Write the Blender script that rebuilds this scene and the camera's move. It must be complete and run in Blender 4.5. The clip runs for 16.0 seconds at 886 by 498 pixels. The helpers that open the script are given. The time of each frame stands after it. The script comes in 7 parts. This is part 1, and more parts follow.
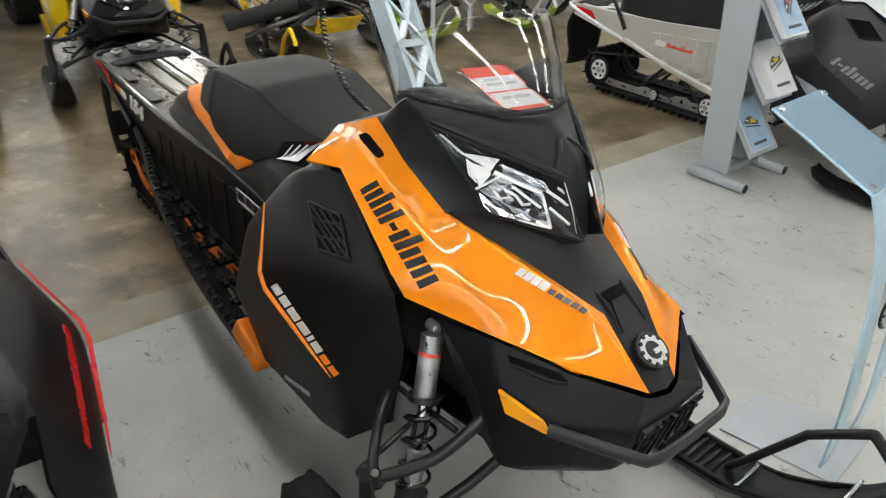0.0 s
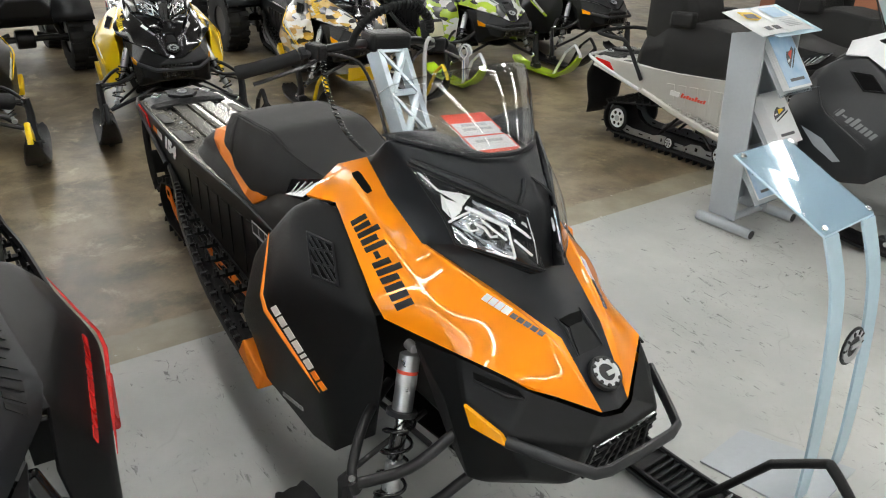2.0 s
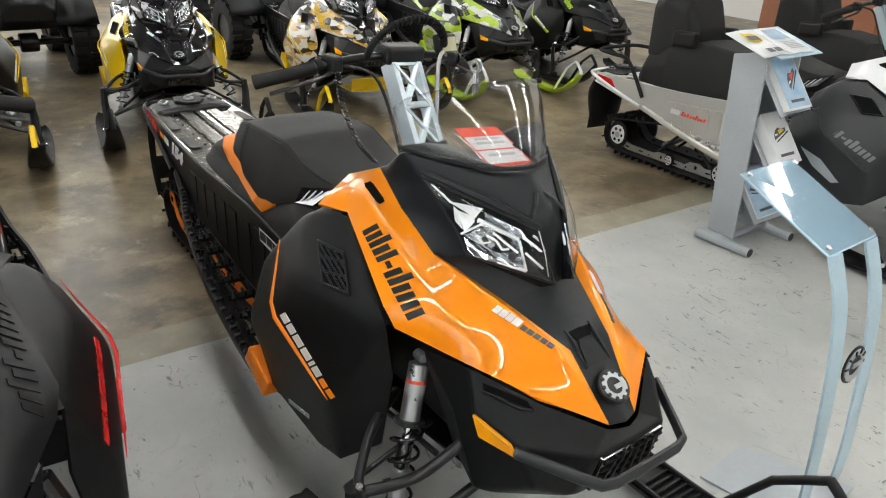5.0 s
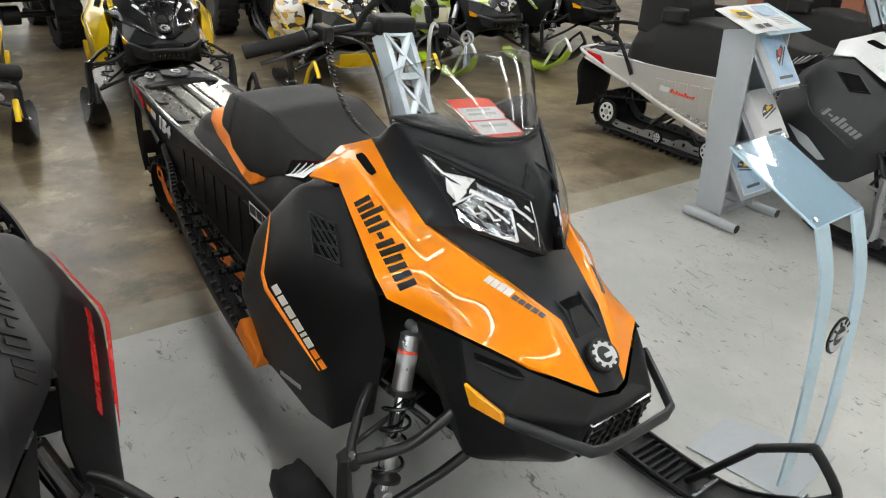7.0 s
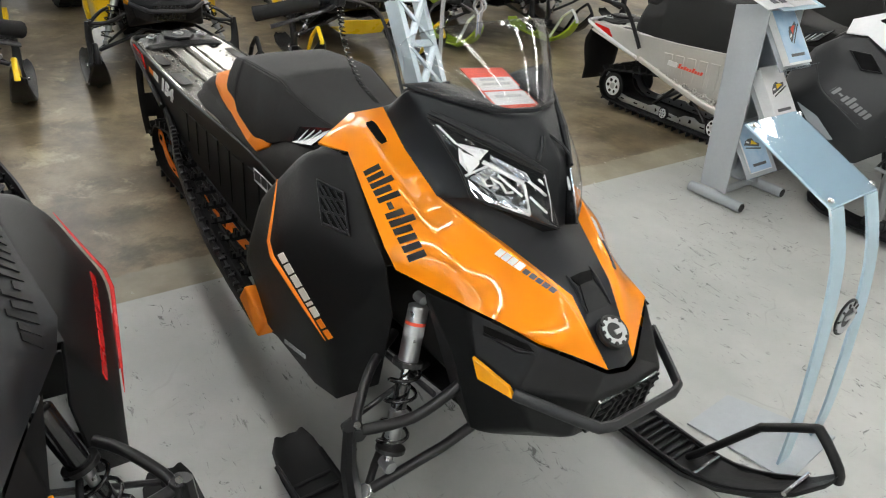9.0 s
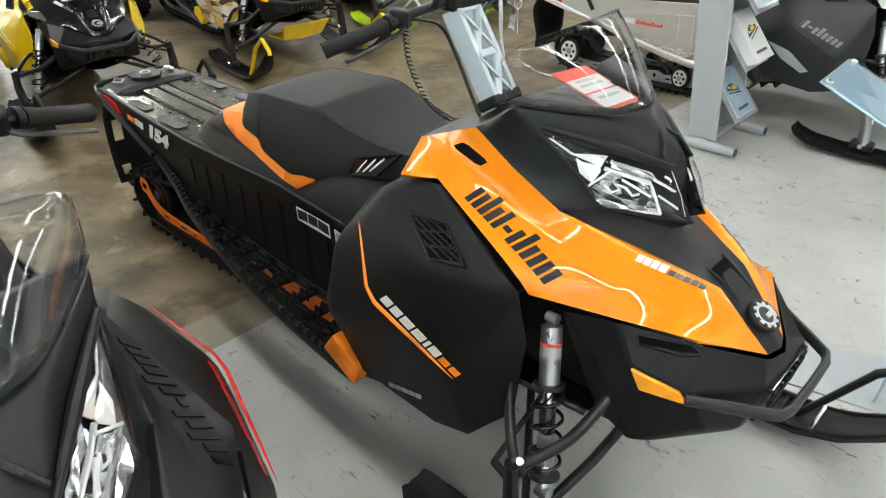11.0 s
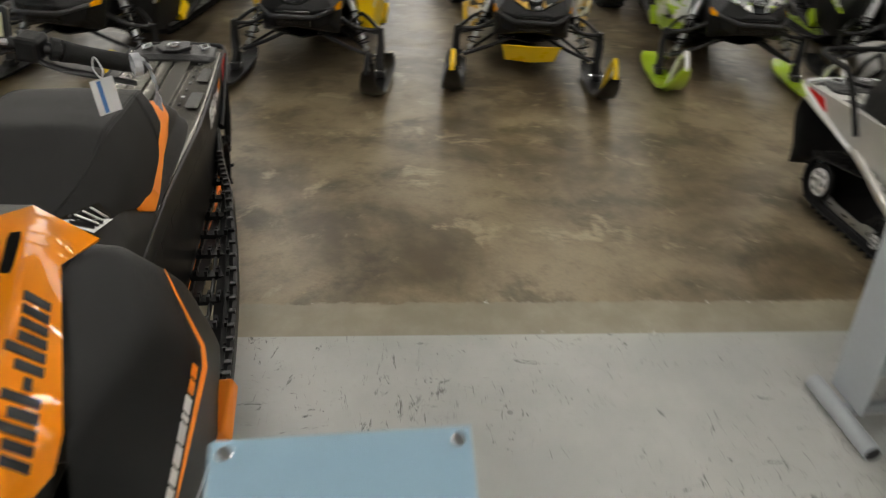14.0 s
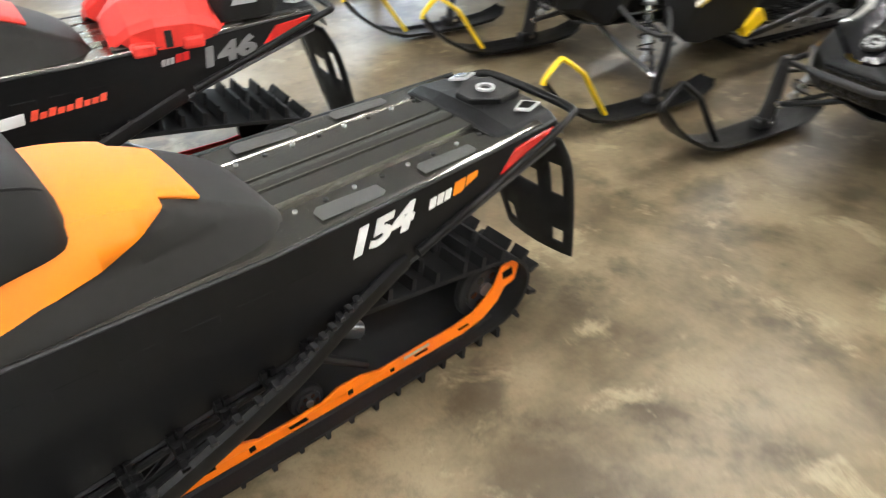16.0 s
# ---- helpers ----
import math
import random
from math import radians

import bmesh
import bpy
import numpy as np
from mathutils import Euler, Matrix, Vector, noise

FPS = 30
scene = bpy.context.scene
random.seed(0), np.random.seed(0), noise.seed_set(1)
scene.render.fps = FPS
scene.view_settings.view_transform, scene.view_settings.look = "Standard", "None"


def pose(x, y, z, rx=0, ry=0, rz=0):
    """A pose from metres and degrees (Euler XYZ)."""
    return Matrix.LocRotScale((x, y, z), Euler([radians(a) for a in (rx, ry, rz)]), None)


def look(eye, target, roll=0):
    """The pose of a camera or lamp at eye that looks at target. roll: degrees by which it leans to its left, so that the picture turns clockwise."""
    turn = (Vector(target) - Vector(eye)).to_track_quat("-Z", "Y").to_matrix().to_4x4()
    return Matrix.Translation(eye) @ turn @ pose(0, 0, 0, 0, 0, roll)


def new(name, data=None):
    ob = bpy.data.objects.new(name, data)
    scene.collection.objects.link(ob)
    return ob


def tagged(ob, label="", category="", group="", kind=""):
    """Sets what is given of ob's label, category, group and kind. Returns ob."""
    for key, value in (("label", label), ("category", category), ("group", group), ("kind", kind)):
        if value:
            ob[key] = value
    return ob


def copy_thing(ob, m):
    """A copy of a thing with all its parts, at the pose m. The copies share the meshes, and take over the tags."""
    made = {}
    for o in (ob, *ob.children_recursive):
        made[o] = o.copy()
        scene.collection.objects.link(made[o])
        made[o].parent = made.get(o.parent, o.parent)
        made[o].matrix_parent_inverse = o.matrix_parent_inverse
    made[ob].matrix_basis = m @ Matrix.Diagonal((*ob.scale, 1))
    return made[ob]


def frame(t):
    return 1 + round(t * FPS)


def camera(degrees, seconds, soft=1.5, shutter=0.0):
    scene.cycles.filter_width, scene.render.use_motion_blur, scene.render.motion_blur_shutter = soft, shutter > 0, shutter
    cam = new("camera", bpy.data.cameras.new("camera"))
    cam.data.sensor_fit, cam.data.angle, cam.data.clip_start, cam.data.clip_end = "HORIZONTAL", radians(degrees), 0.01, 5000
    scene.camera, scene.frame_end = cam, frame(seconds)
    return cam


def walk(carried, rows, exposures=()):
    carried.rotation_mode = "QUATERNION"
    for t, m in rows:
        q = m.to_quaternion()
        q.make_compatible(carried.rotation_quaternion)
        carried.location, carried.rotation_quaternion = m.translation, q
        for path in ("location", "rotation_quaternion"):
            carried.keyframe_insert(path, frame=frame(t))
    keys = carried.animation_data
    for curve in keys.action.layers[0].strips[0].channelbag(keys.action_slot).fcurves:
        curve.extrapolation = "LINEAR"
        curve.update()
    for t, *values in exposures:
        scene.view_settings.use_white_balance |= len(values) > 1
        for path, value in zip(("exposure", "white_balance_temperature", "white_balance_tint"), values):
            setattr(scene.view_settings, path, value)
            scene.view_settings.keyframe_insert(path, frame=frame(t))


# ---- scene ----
cam = camera(62.9, 16.0, soft=1.1, shutter=0.45)
PATH = [
    (0, (0.644, -1.123, 1.662), (-0.674, -0.005, 0.656), 1.6),
    (0.5, (0.782, -1.13, 1.672), (-0.637, -0.105, 0.703), 0.2),
    (1, (0.858, -1.115, 1.701), (-0.587, -0.107, 0.754), -0.3),
    (1.5, (0.859, -1.075, 1.705), (-0.574, -0.027, 0.784), 1.2),
    (2, (0.868, -1.11, 1.714), (-0.565, -0.045, 0.814), 1.2),
    (2.5, (0.873, -1.133, 1.718), (-0.556, -0.051, 0.832), 1.9),
    (3, (0.873, -1.147, 1.717), (-0.555, -0.053, 0.843), 2.4),
    (3.5, (0.871, -1.151, 1.722), (-0.553, -0.053, 0.847), 2.6),
    (4, (0.867, -1.159, 1.718), (-0.56, -0.057, 0.854), 3.2),
    (4.2, (0.863, -1.158, 1.722), (-0.574, -0.069, 0.857), 2.7),
    (6.5, (0.857, -1.166, 1.716), (-0.554, -0.065, 0.824), 3.2),
    (7, (0.865, -1.176, 1.704), (-0.528, -0.073, 0.785), 3.3),
    (7.5, (0.861, -1.175, 1.697), (-0.516, -0.071, 0.757), 3.5),
    (8, (0.861, -1.175, 1.7), (-0.507, -0.075, 0.74), 3.6),
    (8.5, (0.861, -1.171, 1.7), (-0.5, -0.074, 0.73), 3.5),
    (9, (0.829, -1.191, 1.692), (-0.525, -0.099, 0.705), 4.9),
    (9.2, (0.801, -1.204, 1.683), (-0.547, -0.108, 0.693), 4.8),
    (11.3, (0.394, -1.472, 1.744), (-0.784, -0.233, 0.705), -2.7),
    (11.5, (0.447, -1.391, 1.731), (-0.725, -0.137, 0.704), -2.4),
    (12, (0.699, -1.056, 1.704), (-0.574, 0.154, 0.748), 2.1),
    (12.5, (0.74, -0.624, 1.688), (-0.539, 0.563, 0.709), 2.8),
    (13, (0.704, -0.118, 1.698), (-0.709, 0.918, 0.733), -0.2),
    (13.5, (0.723, 0.371, 1.717), (-0.925, 0.921, 0.727), -0.5),
    (14, (0.424, 0.809, 1.68), (-1.271, 1.038, 0.645), 3.0),
    (14.5, (0.029, 1.144, 1.611), (-1.623, 0.807, 0.535), 2.7),
    (15, (-0.497, 1.316, 1.583), (-2.032, 0.599, 0.52), 2.1),
    (15.5, (-1.078, 1.362, 1.517), (-2.497, 0.43, 0.46), 2.8),
    (16, (-1.626, 1.317, 1.497), (-2.707, 0.091, 0.345), 1.2),
]
# the film's camera darkens and brightens its picture as it turns, and warms it at the end
EXPOSURES = [(0.0, 0.0, 6380, 9), (9.2, 0.04, 6380, 9), (11.3, 0.34, 6330, 6), (12.0, 0.1, 6400, 9), (12.5, -0.36, 6450, 10), (13.0, -0.58, 6450, 10), (13.5, -0.74, 6500, 10),
             (14.0, -0.55, 6800, 10), (14.5, -0.25, 6850, 12), (15.0, 0.14, 6750, 12), (15.5, 0.58, 6550, 11), (16.0, 0.84, 6450, 10)]
walk(cam, [(t, look(eye, target, roll)) for t, eye, target, roll in PATH], EXPOSURES)

# ---------------------------------------------------------------- world and light
world = bpy.data.worlds.new("world")
scene.world = world
world.use_nodes = True
_n = world.node_tree.nodes
_sky = _n.new("ShaderNodeTexSky")
_sky.sky_type = "NISHITA"
_sky.sun_disc = False
_sky.sun_elevation, _sky.sun_rotation = radians(38), radians(200)
world.node_tree.links.new(_sky.outputs[0], _n["Background"].inputs[0])
_n["Background"].inputs[1].default_value = 0.12
TUBE_POWER = 30.5         # glow of the ceiling tubes
WINDOW_POWER = 520.0      # daylight in the shop window
REAR_POWER = 75.0         # fill light in the added, unseen rear windows

# room, turned a little against the orange sled
ROOM_TURN = -1.95
ROOM = pose(0, 0, 0, 0, 0, ROOM_TURN)
CEILING = 3.6


# ---------------------------------------------------------------- materials
def mat(name, col, rough=0.5, metal=0.0, col2=None, scale=12.0, bump=0.0, bscale=200.0, coat=0.0, spec=0.5, rvar=0.08, fine=60.0):
    """A painted, plastic or metal surface with two scales of variation and a fine relief."""
    m = bpy.data.materials.new(name)
    m.use_nodes = True
    t = m.node_tree
    N, L = t.nodes, t.links
    b = N["Principled BSDF"]
    tc = N.new("ShaderNodeTexCoord")
    big = N.new("ShaderNodeTexNoise")
    big.inputs["Scale"].default_value = scale
    big.inputs["Detail"].default_value = 5
    small = N.new("ShaderNodeTexNoise")
    small.inputs["Scale"].default_value = fine
    small.inputs["Detail"].default_value = 3
    for q in (big, small):
        L.new(tc.outputs["Object"], q.inputs["Vector"])
    mix = N.new("ShaderNodeMix")
    mix.data_type = "RGBA"
    c2 = col2 or tuple(min(1, v * 1.18 + 0.004) for v in col)
    mix.inputs[6].default_value = (*col, 1)
    mix.inputs[7].default_value = (*c2, 1)
    mul = N.new("ShaderNodeMath")
    mul.operation = "MULTIPLY_ADD"
    mul.inputs[1].default_value = 0.6
    L.new(small.outputs[0], mul.inputs[0])
    half = N.new("ShaderNodeMath")
    half.operation = "MULTIPLY"
    half.inputs[1].default_value = 0.4
    L.new(big.outputs[0], half.inputs[0])
    L.new(half.outputs[0], mul.inputs[2])
    L.new(mul.outputs[0], mix.inputs[0])
    L.new(mix.outputs[2], b.inputs["Base Color"])
    mr = N.new("ShaderNodeMapRange")
    mr.inputs[3].default_value = max(0.02, rough - rvar)
    mr.inputs[4].default_value = min(1, rough + rvar)
    L.new(big.outputs[0], mr.inputs[0])
    L.new(mr.outputs[0], b.inputs["Roughness"])
    b.inputs["Metallic"].default_value = metal
    b.inputs["Specular IOR Level"].default_value = spec
    b.inputs["Coat Weight"].default_value = coat
    b.inputs["Coat Roughness"].default_value = 0.04
    if bump:
        g = N.new("ShaderNodeTexNoise")
        g.inputs["Scale"].default_value = bscale
        g.inputs["Detail"].default_value = 2
        L.new(tc.outputs["Object"], g.inputs["Vector"])
        bp = N.new("ShaderNodeBump")
        bp.inputs["Strength"].default_value = bump
        bp.inputs["Distance"].default_value = 0.002
        L.new(g.outputs[0], bp.inputs["Height"])
        L.new(bp.outputs[0], b.inputs["Normal"])
    return m


def clear(name, tint=(1, 1, 1), rough=0.02, keep=0.9):
    """Thin clear plastic or glass: mostly let through, with a gloss that grows at grazing angles."""
    m = bpy.data.materials.new(name)
    m.use_nodes = True
    t = m.node_tree
    N, L = t.nodes, t.links
    out = N["Material Output"]
    N.remove(N["Principled BSDF"])
    tr = N.new("ShaderNodeBsdfTransparent")
    tr.inputs[0].default_value = (*[keep * v for v in tint], 1)
    gl = N.new("ShaderNodeBsdfGlossy")
    gl.inputs["Roughness"].default_value = rough
    lw = N.new("ShaderNodeLayerWeight")
    pw = N.new("ShaderNodeMath")
    pw.operation = "POWER"
    pw.inputs[1].default_value = 4.0
    L.new(lw.outputs["Facing"], pw.inputs[0])
    fr = N.new("ShaderNodeMath")
    fr.operation = "MULTIPLY_ADD"
    fr.inputs[1].default_value, fr.inputs[2].default_value = 0.9, 0.045
    L.new(pw.outputs[0], fr.inputs[0])
    mx = N.new("ShaderNodeMixShader")
    L.new(fr.outputs[0], mx.inputs[0])
    L.new(tr.outputs[0], mx.inputs[1])
    L.new(gl.outputs[0], mx.inputs[2])
    L.new(mx.outputs[0], out.inputs[0])
    return m


def glow(name, col, strength):
    m = bpy.data.materials.new(name)
    m.use_nodes = True
    b = m.node_tree.nodes["Principled BSDF"]
    b.inputs["Base Color"].default_value = (*col, 1)
    b.inputs["Emission Color"].default_value = (*col, 1)
    b.inputs["Emission Strength"].default_value = strength
    return m


M_ORANGE = mat("orange_gloss", (0.94, 0.270, 0.0012), 0.42, coat=1.0, col2=(0.95, 0.282, 0.0016), scale=4, spec=0.15)
M_ORANGE_MATT = mat("orange_vinyl", (0.88, 0.225, 0.004), 0.5, bump=0.25, bscale=900, scale=5)
M_ORANGE_RAIL = mat("orange_rail", (0.85, 0.175, 0.003), 0.38, scale=9, bump=0.1)
M_BLACK = mat("black_matt_plastic", (0.0040, 0.0041, 0.0046), 0.40, bump=0.22, bscale=1400, spec=0.26, scale=5)
M_GREY = mat("charcoal_hood_plastic", (0.0075, 0.0085, 0.0105), 0.40, bump=0.2, bscale=1400, spec=0.30, scale=5)
M_GLOSSBLACK = mat("gloss_black", (0.008, 0.008, 0.009), 0.12, coat=0.6)
M_RUBBER = mat("rubber", (0.007, 0.007, 0.0073), 0.72, bump=0.4, bscale=300, spec=0.3)
M_TUNNEL_BLACK = mat("black_tunnel", (0.0050, 0.0050, 0.0054), 0.36, bump=0.06, bscale=500, scale=6, spec=0.20)
M_TUNNEL_TOP = mat("brushed_tunnel", (0.27, 0.258, 0.232), 0.19, 0.95, scale=5, rvar=0.03)
M_SEAT = mat("black_vinyl_seat", (0.0090, 0.0086, 0.0084), 0.58, bump=0.5, bscale=800, scale=6, spec=0.25)
M_SEAT_BASE = mat("charcoal_vinyl_seat", (0.0150, 0.0140, 0.0128), 0.58, bump=0.4, bscale=800, scale=6, spec=0.25)
M_BUMPER = mat("satin_grey_bar", (0.015, 0.016, 0.018), 0.42, scale=12)
M_PLASTIC = mat("cloudy_plastic_wrap", (0.30, 0.31, 0.34), 0.28, scale=30, fine=120, col2=(0.50, 0.51, 0.54))
M_PAD = mat("grey_grip_pad", (0.050, 0.048, 0.045), 0.55, bump=0.4, bscale=700)
M_LAMPBACK = mat("lamp_housing", (0.016, 0.017, 0.019), 0.25, scale=20)
M_LAMPWHITE = mat("lamp_white_band", (0.86, 0.87, 0.89), 0.30, 0.25, scale=30)
M_CHROME = mat("chrome", (0.85, 0.85, 0.87), 0.16, 1.0, scale=20)
M_REFLECTOR = mat("lamp_reflector", (0.70, 0.72, 0.76), 0.17, 1.0, scale=30)
M_ALU = mat("cast_aluminium", (0.40, 0.41, 0.42), 0.30, 0.9, scale=25, bump=0.2)
M_RISER = mat("satin_riser", (0.46, 0.53, 0.57), 0.34, 0.55, scale=20)
M_DARKSTEEL = mat("dark_steel", (0.010, 0.010, 0.011), 0.34, 0.15, scale=20, bump=0.1)
M_AMBER = mat("amber_reflector", (0.85, 0.33, 0.0), 0.18, coat=0.6, scale=60)
M_RED = mat("red_lens", (0.55, 0.012, 0.010), 0.16, coat=0.7, scale=60)
M_WHITE = mat("white_print", (0.78, 0.78, 0.77), 0.45)
M_SILVERPRINT = mat("silver_print", (0.42, 0.43, 0.44), 0.35, 0.3)
M_NUMGREY = mat("grey_print", (0.16, 0.16, 0.165), 0.45)
M_PAPER = mat("white_paper", (0.70, 0.71, 0.72), 0.6)
M_REDPRINT = mat("red_print", (0.72, 0.075, 0.035), 0.5)
M_INK = mat("ink", (0.09, 0.09, 0.10), 0.6)
M_BLUEPRINT = mat("blue_print", (0.05, 0.16, 0.42), 0.45)
M_MARK = mat("black_decal", (0.010, 0.010, 0.010), 0.42, spec=0.35)
# near-black colour for the shade inside openings
M_OPENING_SHADE = mat("opening_shade", (0.002, 0.002, 0.002), 0.9, spec=0.1)
M_SKYPRINT = mat("light_blue_print", (0.14, 0.36, 0.62), 0.35, coat=0.4, scale=9, fine=22, col2=(0.66, 0.76, 0.84))
M_GLASS = clear("clear_polycarbonate", (0.96, 0.965, 0.97), 0.015, 0.93)
M_LENS = clear("clear_lamp_lens", (1, 1, 1), 0.02, 0.96)


def wrap(name, cols, scale=9.0):
    """A printed wrap of sharp angular shards in a few colours."""
    m = mat(name, cols[0], 0.3, coat=0.6, scale=8)
    N, L = m.node_tree.nodes, m.node_tree.links
    tc = N.new("ShaderNodeTexCoord")
    mp = N.new("ShaderNodeMapping")
    mp.inputs["Rotation"].default_value = (0.4, 0.5, 0.3)
    mp.inputs["Scale"].default_value = (0.45, 1.0, 1.5)
    vo = N.new("ShaderNodeTexVoronoi")
    vo.inputs["Scale"].default_value = scale
    vo.distance = "MANHATTAN"
    rp = N.new("ShaderNodeValToRGB")
    rp.color_ramp.interpolation = "CONSTANT"
    el = rp.color_ramp.elements
    while len(el) < len(cols):
        el.new(0.5)
    for i, c in enumerate(cols):
        el[i].position = i / len(cols)
        el[i].color = (*c, 1)
    L.new(tc.outputs["Object"], mp.inputs["Vector"])
    L.new(mp.outputs[0], vo.inputs["Vector"])
    L.new(vo.outputs["Color"], rp.inputs[0])
    L.new(rp.outputs[0], N["Principled BSDF"].inputs["Base Color"])
    return m


M_GOLD = wrap("gold_white_wrap", [(0.72, 0.70, 0.64), (0.52, 0.30, 0.05), (0.025, 0.022, 0.02), (0.66, 0.42, 0.08), (0.70, 0.68, 0.62), (0.03, 0.028, 0.025)], 17.0)
M_LIMEWRAP = wrap("lime_white_wrap", [(0.74, 0.75, 0.72), (0.36, 0.52, 0.03), (0.02, 0.022, 0.02), (0.70, 0.72, 0.68), (0.42, 0.60, 0.03), (0.36, 0.52, 0.03)], 13.0)
M_YELLOW = mat("yellow_gloss", (0.90, 0.58, 0.005), 0.30, coat=0.5, scale=5)
M_REDPAINT = mat("red_gloss", (0.60, 0.020, 0.018), 0.28, coat=0.7, scale=5)
M_REDVINYL = mat("red_vinyl", (0.68, 0.035, 0.025), 0.5, bump=0.2, bscale=900, scale=6)
M_LIME = mat("lime_gloss", (0.42, 0.62, 0.015), 0.3, coat=0.6, scale=5)
M_WHITEPAINT = mat("white_gloss", (0.74, 0.75, 0.76), 0.25, coat=0.8, scale=5)
M_SILVER = mat("silver_tunnel", (0.55, 0.54, 0.51), 0.4, 0.6, scale=5)
M_DARKGREY = mat("dark_grey_panel", (0.011, 0.0118, 0.0135), 0.42, bump=0.2, bscale=1200, scale=5)
M_LECTERN = mat("blue_grey_powder_coat", (0.43, 0.575, 0.665), 0.34, bump=0.1, bscale=500, scale=4, coat=0.25)
M_STAND = mat("grey_powder_coat", (0.36, 0.385, 0.41), 0.45, bump=0.15, bscale=600, scale=4)
M_ACRYLIC = clear("clear_acrylic", (0.93, 0.97, 1.0), 0.03, 0.94)
M_TYRE = mat("tyre_rubber", (0.010, 0.010, 0.010), 0.8, bump=0.5, bscale=120)
M_WALL = mat("white_wall_paint", (0.74, 0.73, 0.70), 0.7, bump=0.1, bscale=60, scale=1.5)
M_CEIL = mat("ceiling_paint", (0.13, 0.128, 0.122), 0.8, scale=1.2)
M_WOOD = mat("red_brown_wood", (0.22, 0.075, 0.035), 0.45, scale=4, fine=30, col2=(0.30, 0.12, 0.06))
# the gauge's yellowish reflection is mixed into its colour
M_GAUGE = mat("gauge_reflection", (0.42, 0.44, 0.36), 0.1, coat=0.5, scale=30, col2=(0.55, 0.50, 0.28))
M_TUBE = glow("tube_light", (0.99, 0.97, 0.925), TUBE_POWER)


def floor_material():
    """Brown stained concrete behind an uneven edge, a bare strip, then worn light grey floor paint with scuffs and hairline cracks."""
    m = bpy.data.materials.new("showroom_floor")
    m.use_nodes = True
    t = m.node_tree
    N, L = t.nodes, t.links
    b = N["Principled BSDF"]
    tc = N.new("ShaderNodeTexCoord")
    pos = tc.outputs["Object"]

    def noise_tex(scale, detail=6, rough=0.55, vec=pos, dist=0.0):
        q = N.new("ShaderNodeTexNoise")
        q.inputs["Scale"].default_value = scale
        q.inputs["Detail"].default_value = detail
        q.inputs["Roughness"].default_value = rough
        q.inputs["Distortion"].default_value = dist
        L.new(vec, q.inputs["Vector"])
        return q.outputs[0]

    def math2(op, a, c, clampit=False):
        q = N.new("ShaderNodeMath")
        q.operation = op
        q.use_clamp = clampit
        for i, v in enumerate((a, c)):
            if isinstance(v, (int, float)):
                q.inputs[i].default_value = v
            else:
                L.new(v, q.inputs[i])
        return q.outputs[0]

    def ramp(v, lo, hi, a=0.0, c=1.0):
        q = N.new("ShaderNodeMapRange")
        q.interpolation_type = "SMOOTHSTEP"
        L.new(v, q.inputs[0])
        for i, w in enumerate((lo, hi, a, c)):
            q.inputs[i + 1].default_value = w
        return q.outputs[0]

    def mixc(f, a, c):
        q = N.new("ShaderNodeMix")
        q.data_type = "RGBA"
        for i, v in ((0, f), (6, a), (7, c)):
            if isinstance(v, tuple):
                q.inputs[i].default_value = (*v, 1)
            elif isinstance(v, (int, float)):
                q.inputs[i].default_value = v
            else:
                L.new(v, q.inputs[i])
        return q.outputs[2]

    sep = N.new("ShaderNodeSeparateXYZ")
    L.new(pos, sep.inputs[0])
    wob = math2("MULTIPLY", math2("SUBTRACT", noise_tex(5, 7, 0.75), 0.5), 0.11)
    xs = math2("ADD", sep.outputs[0], wob)
    paint = ramp(sep.outputs[0], -1.750, -1.740)
    strip = ramp(xs, -1.962, -1.942)
    # brown concrete: broad blotches, medium stains, pale worn spots
    blot = ramp(noise_tex(1.1, 9, 0.66, dist=0.15), 0.36, 0.64)
    brown = mixc(blot, (0.100, 0.074, 0.041), (0.300, 0.240, 0.148))
    brown = mixc(ramp(noise_tex(2.3, 9, 0.68, dist=0.2), 0.49, 0.65, 0, 0.72), brown, (0.058, 0.044, 0.024))
    brown = mixc(ramp(noise_tex(3.4, 9, 0.72, dist=0.35), 0.55, 0.67, 0, 0.78), brown, (0.41, 0.345, 0.220))
    brown = mixc(ramp(noise_tex(60, 4, 0.8), 0.45, 0.8, 0, 0.35), brown, (0.075, 0.06, 0.038))
    bare = mixc(ramp(noise_tex(4, 6, 0.6), 0.35, 0.7), (0.255, 0.228, 0.162), (0.34, 0.308, 0.228))
    grey = mixc(ramp(noise_tex(1.1, 6, 0.6), 0.35, 0.68), (0.39, 0.40, 0.385), (0.51, 0.515, 0.495))
    grey = mixc(ramp(noise_tex(28, 5, 0.7), 0.55, 0.85, 0, 0.3), grey, (0.30, 0.295, 0.275))
    # scuffs: short dark strokes, stretched two ways and broken up by a mask
    for ang, sc, th in ((0.5, (4.5, 17.0, 1), 0.645), (-0.7, (11.0, 4.2, 1), 0.645), (1.2, (4.5, 15.0, 1), 0.64), (2.1, (5.0, 18.0, 1), 0.645)):
        mp = N.new("ShaderNodeMapping")
        mp.inputs["Rotation"].default_value = (0, 0, ang)
        mp.inputs["Scale"].default_value = sc
        L.new(pos, mp.inputs["Vector"])
        s = ramp(noise_tex(1.25, 9, 0.74, mp.outputs[0], 1.8), th - 0.045, th)
        s = math2("MULTIPLY", s, ramp(noise_tex(1.5 + 0.4 * ang, 4), 0.47, 0.55))
        grey = mixc(math2("MULTIPLY", s, 0.8), grey, (0.075, 0.075, 0.073))
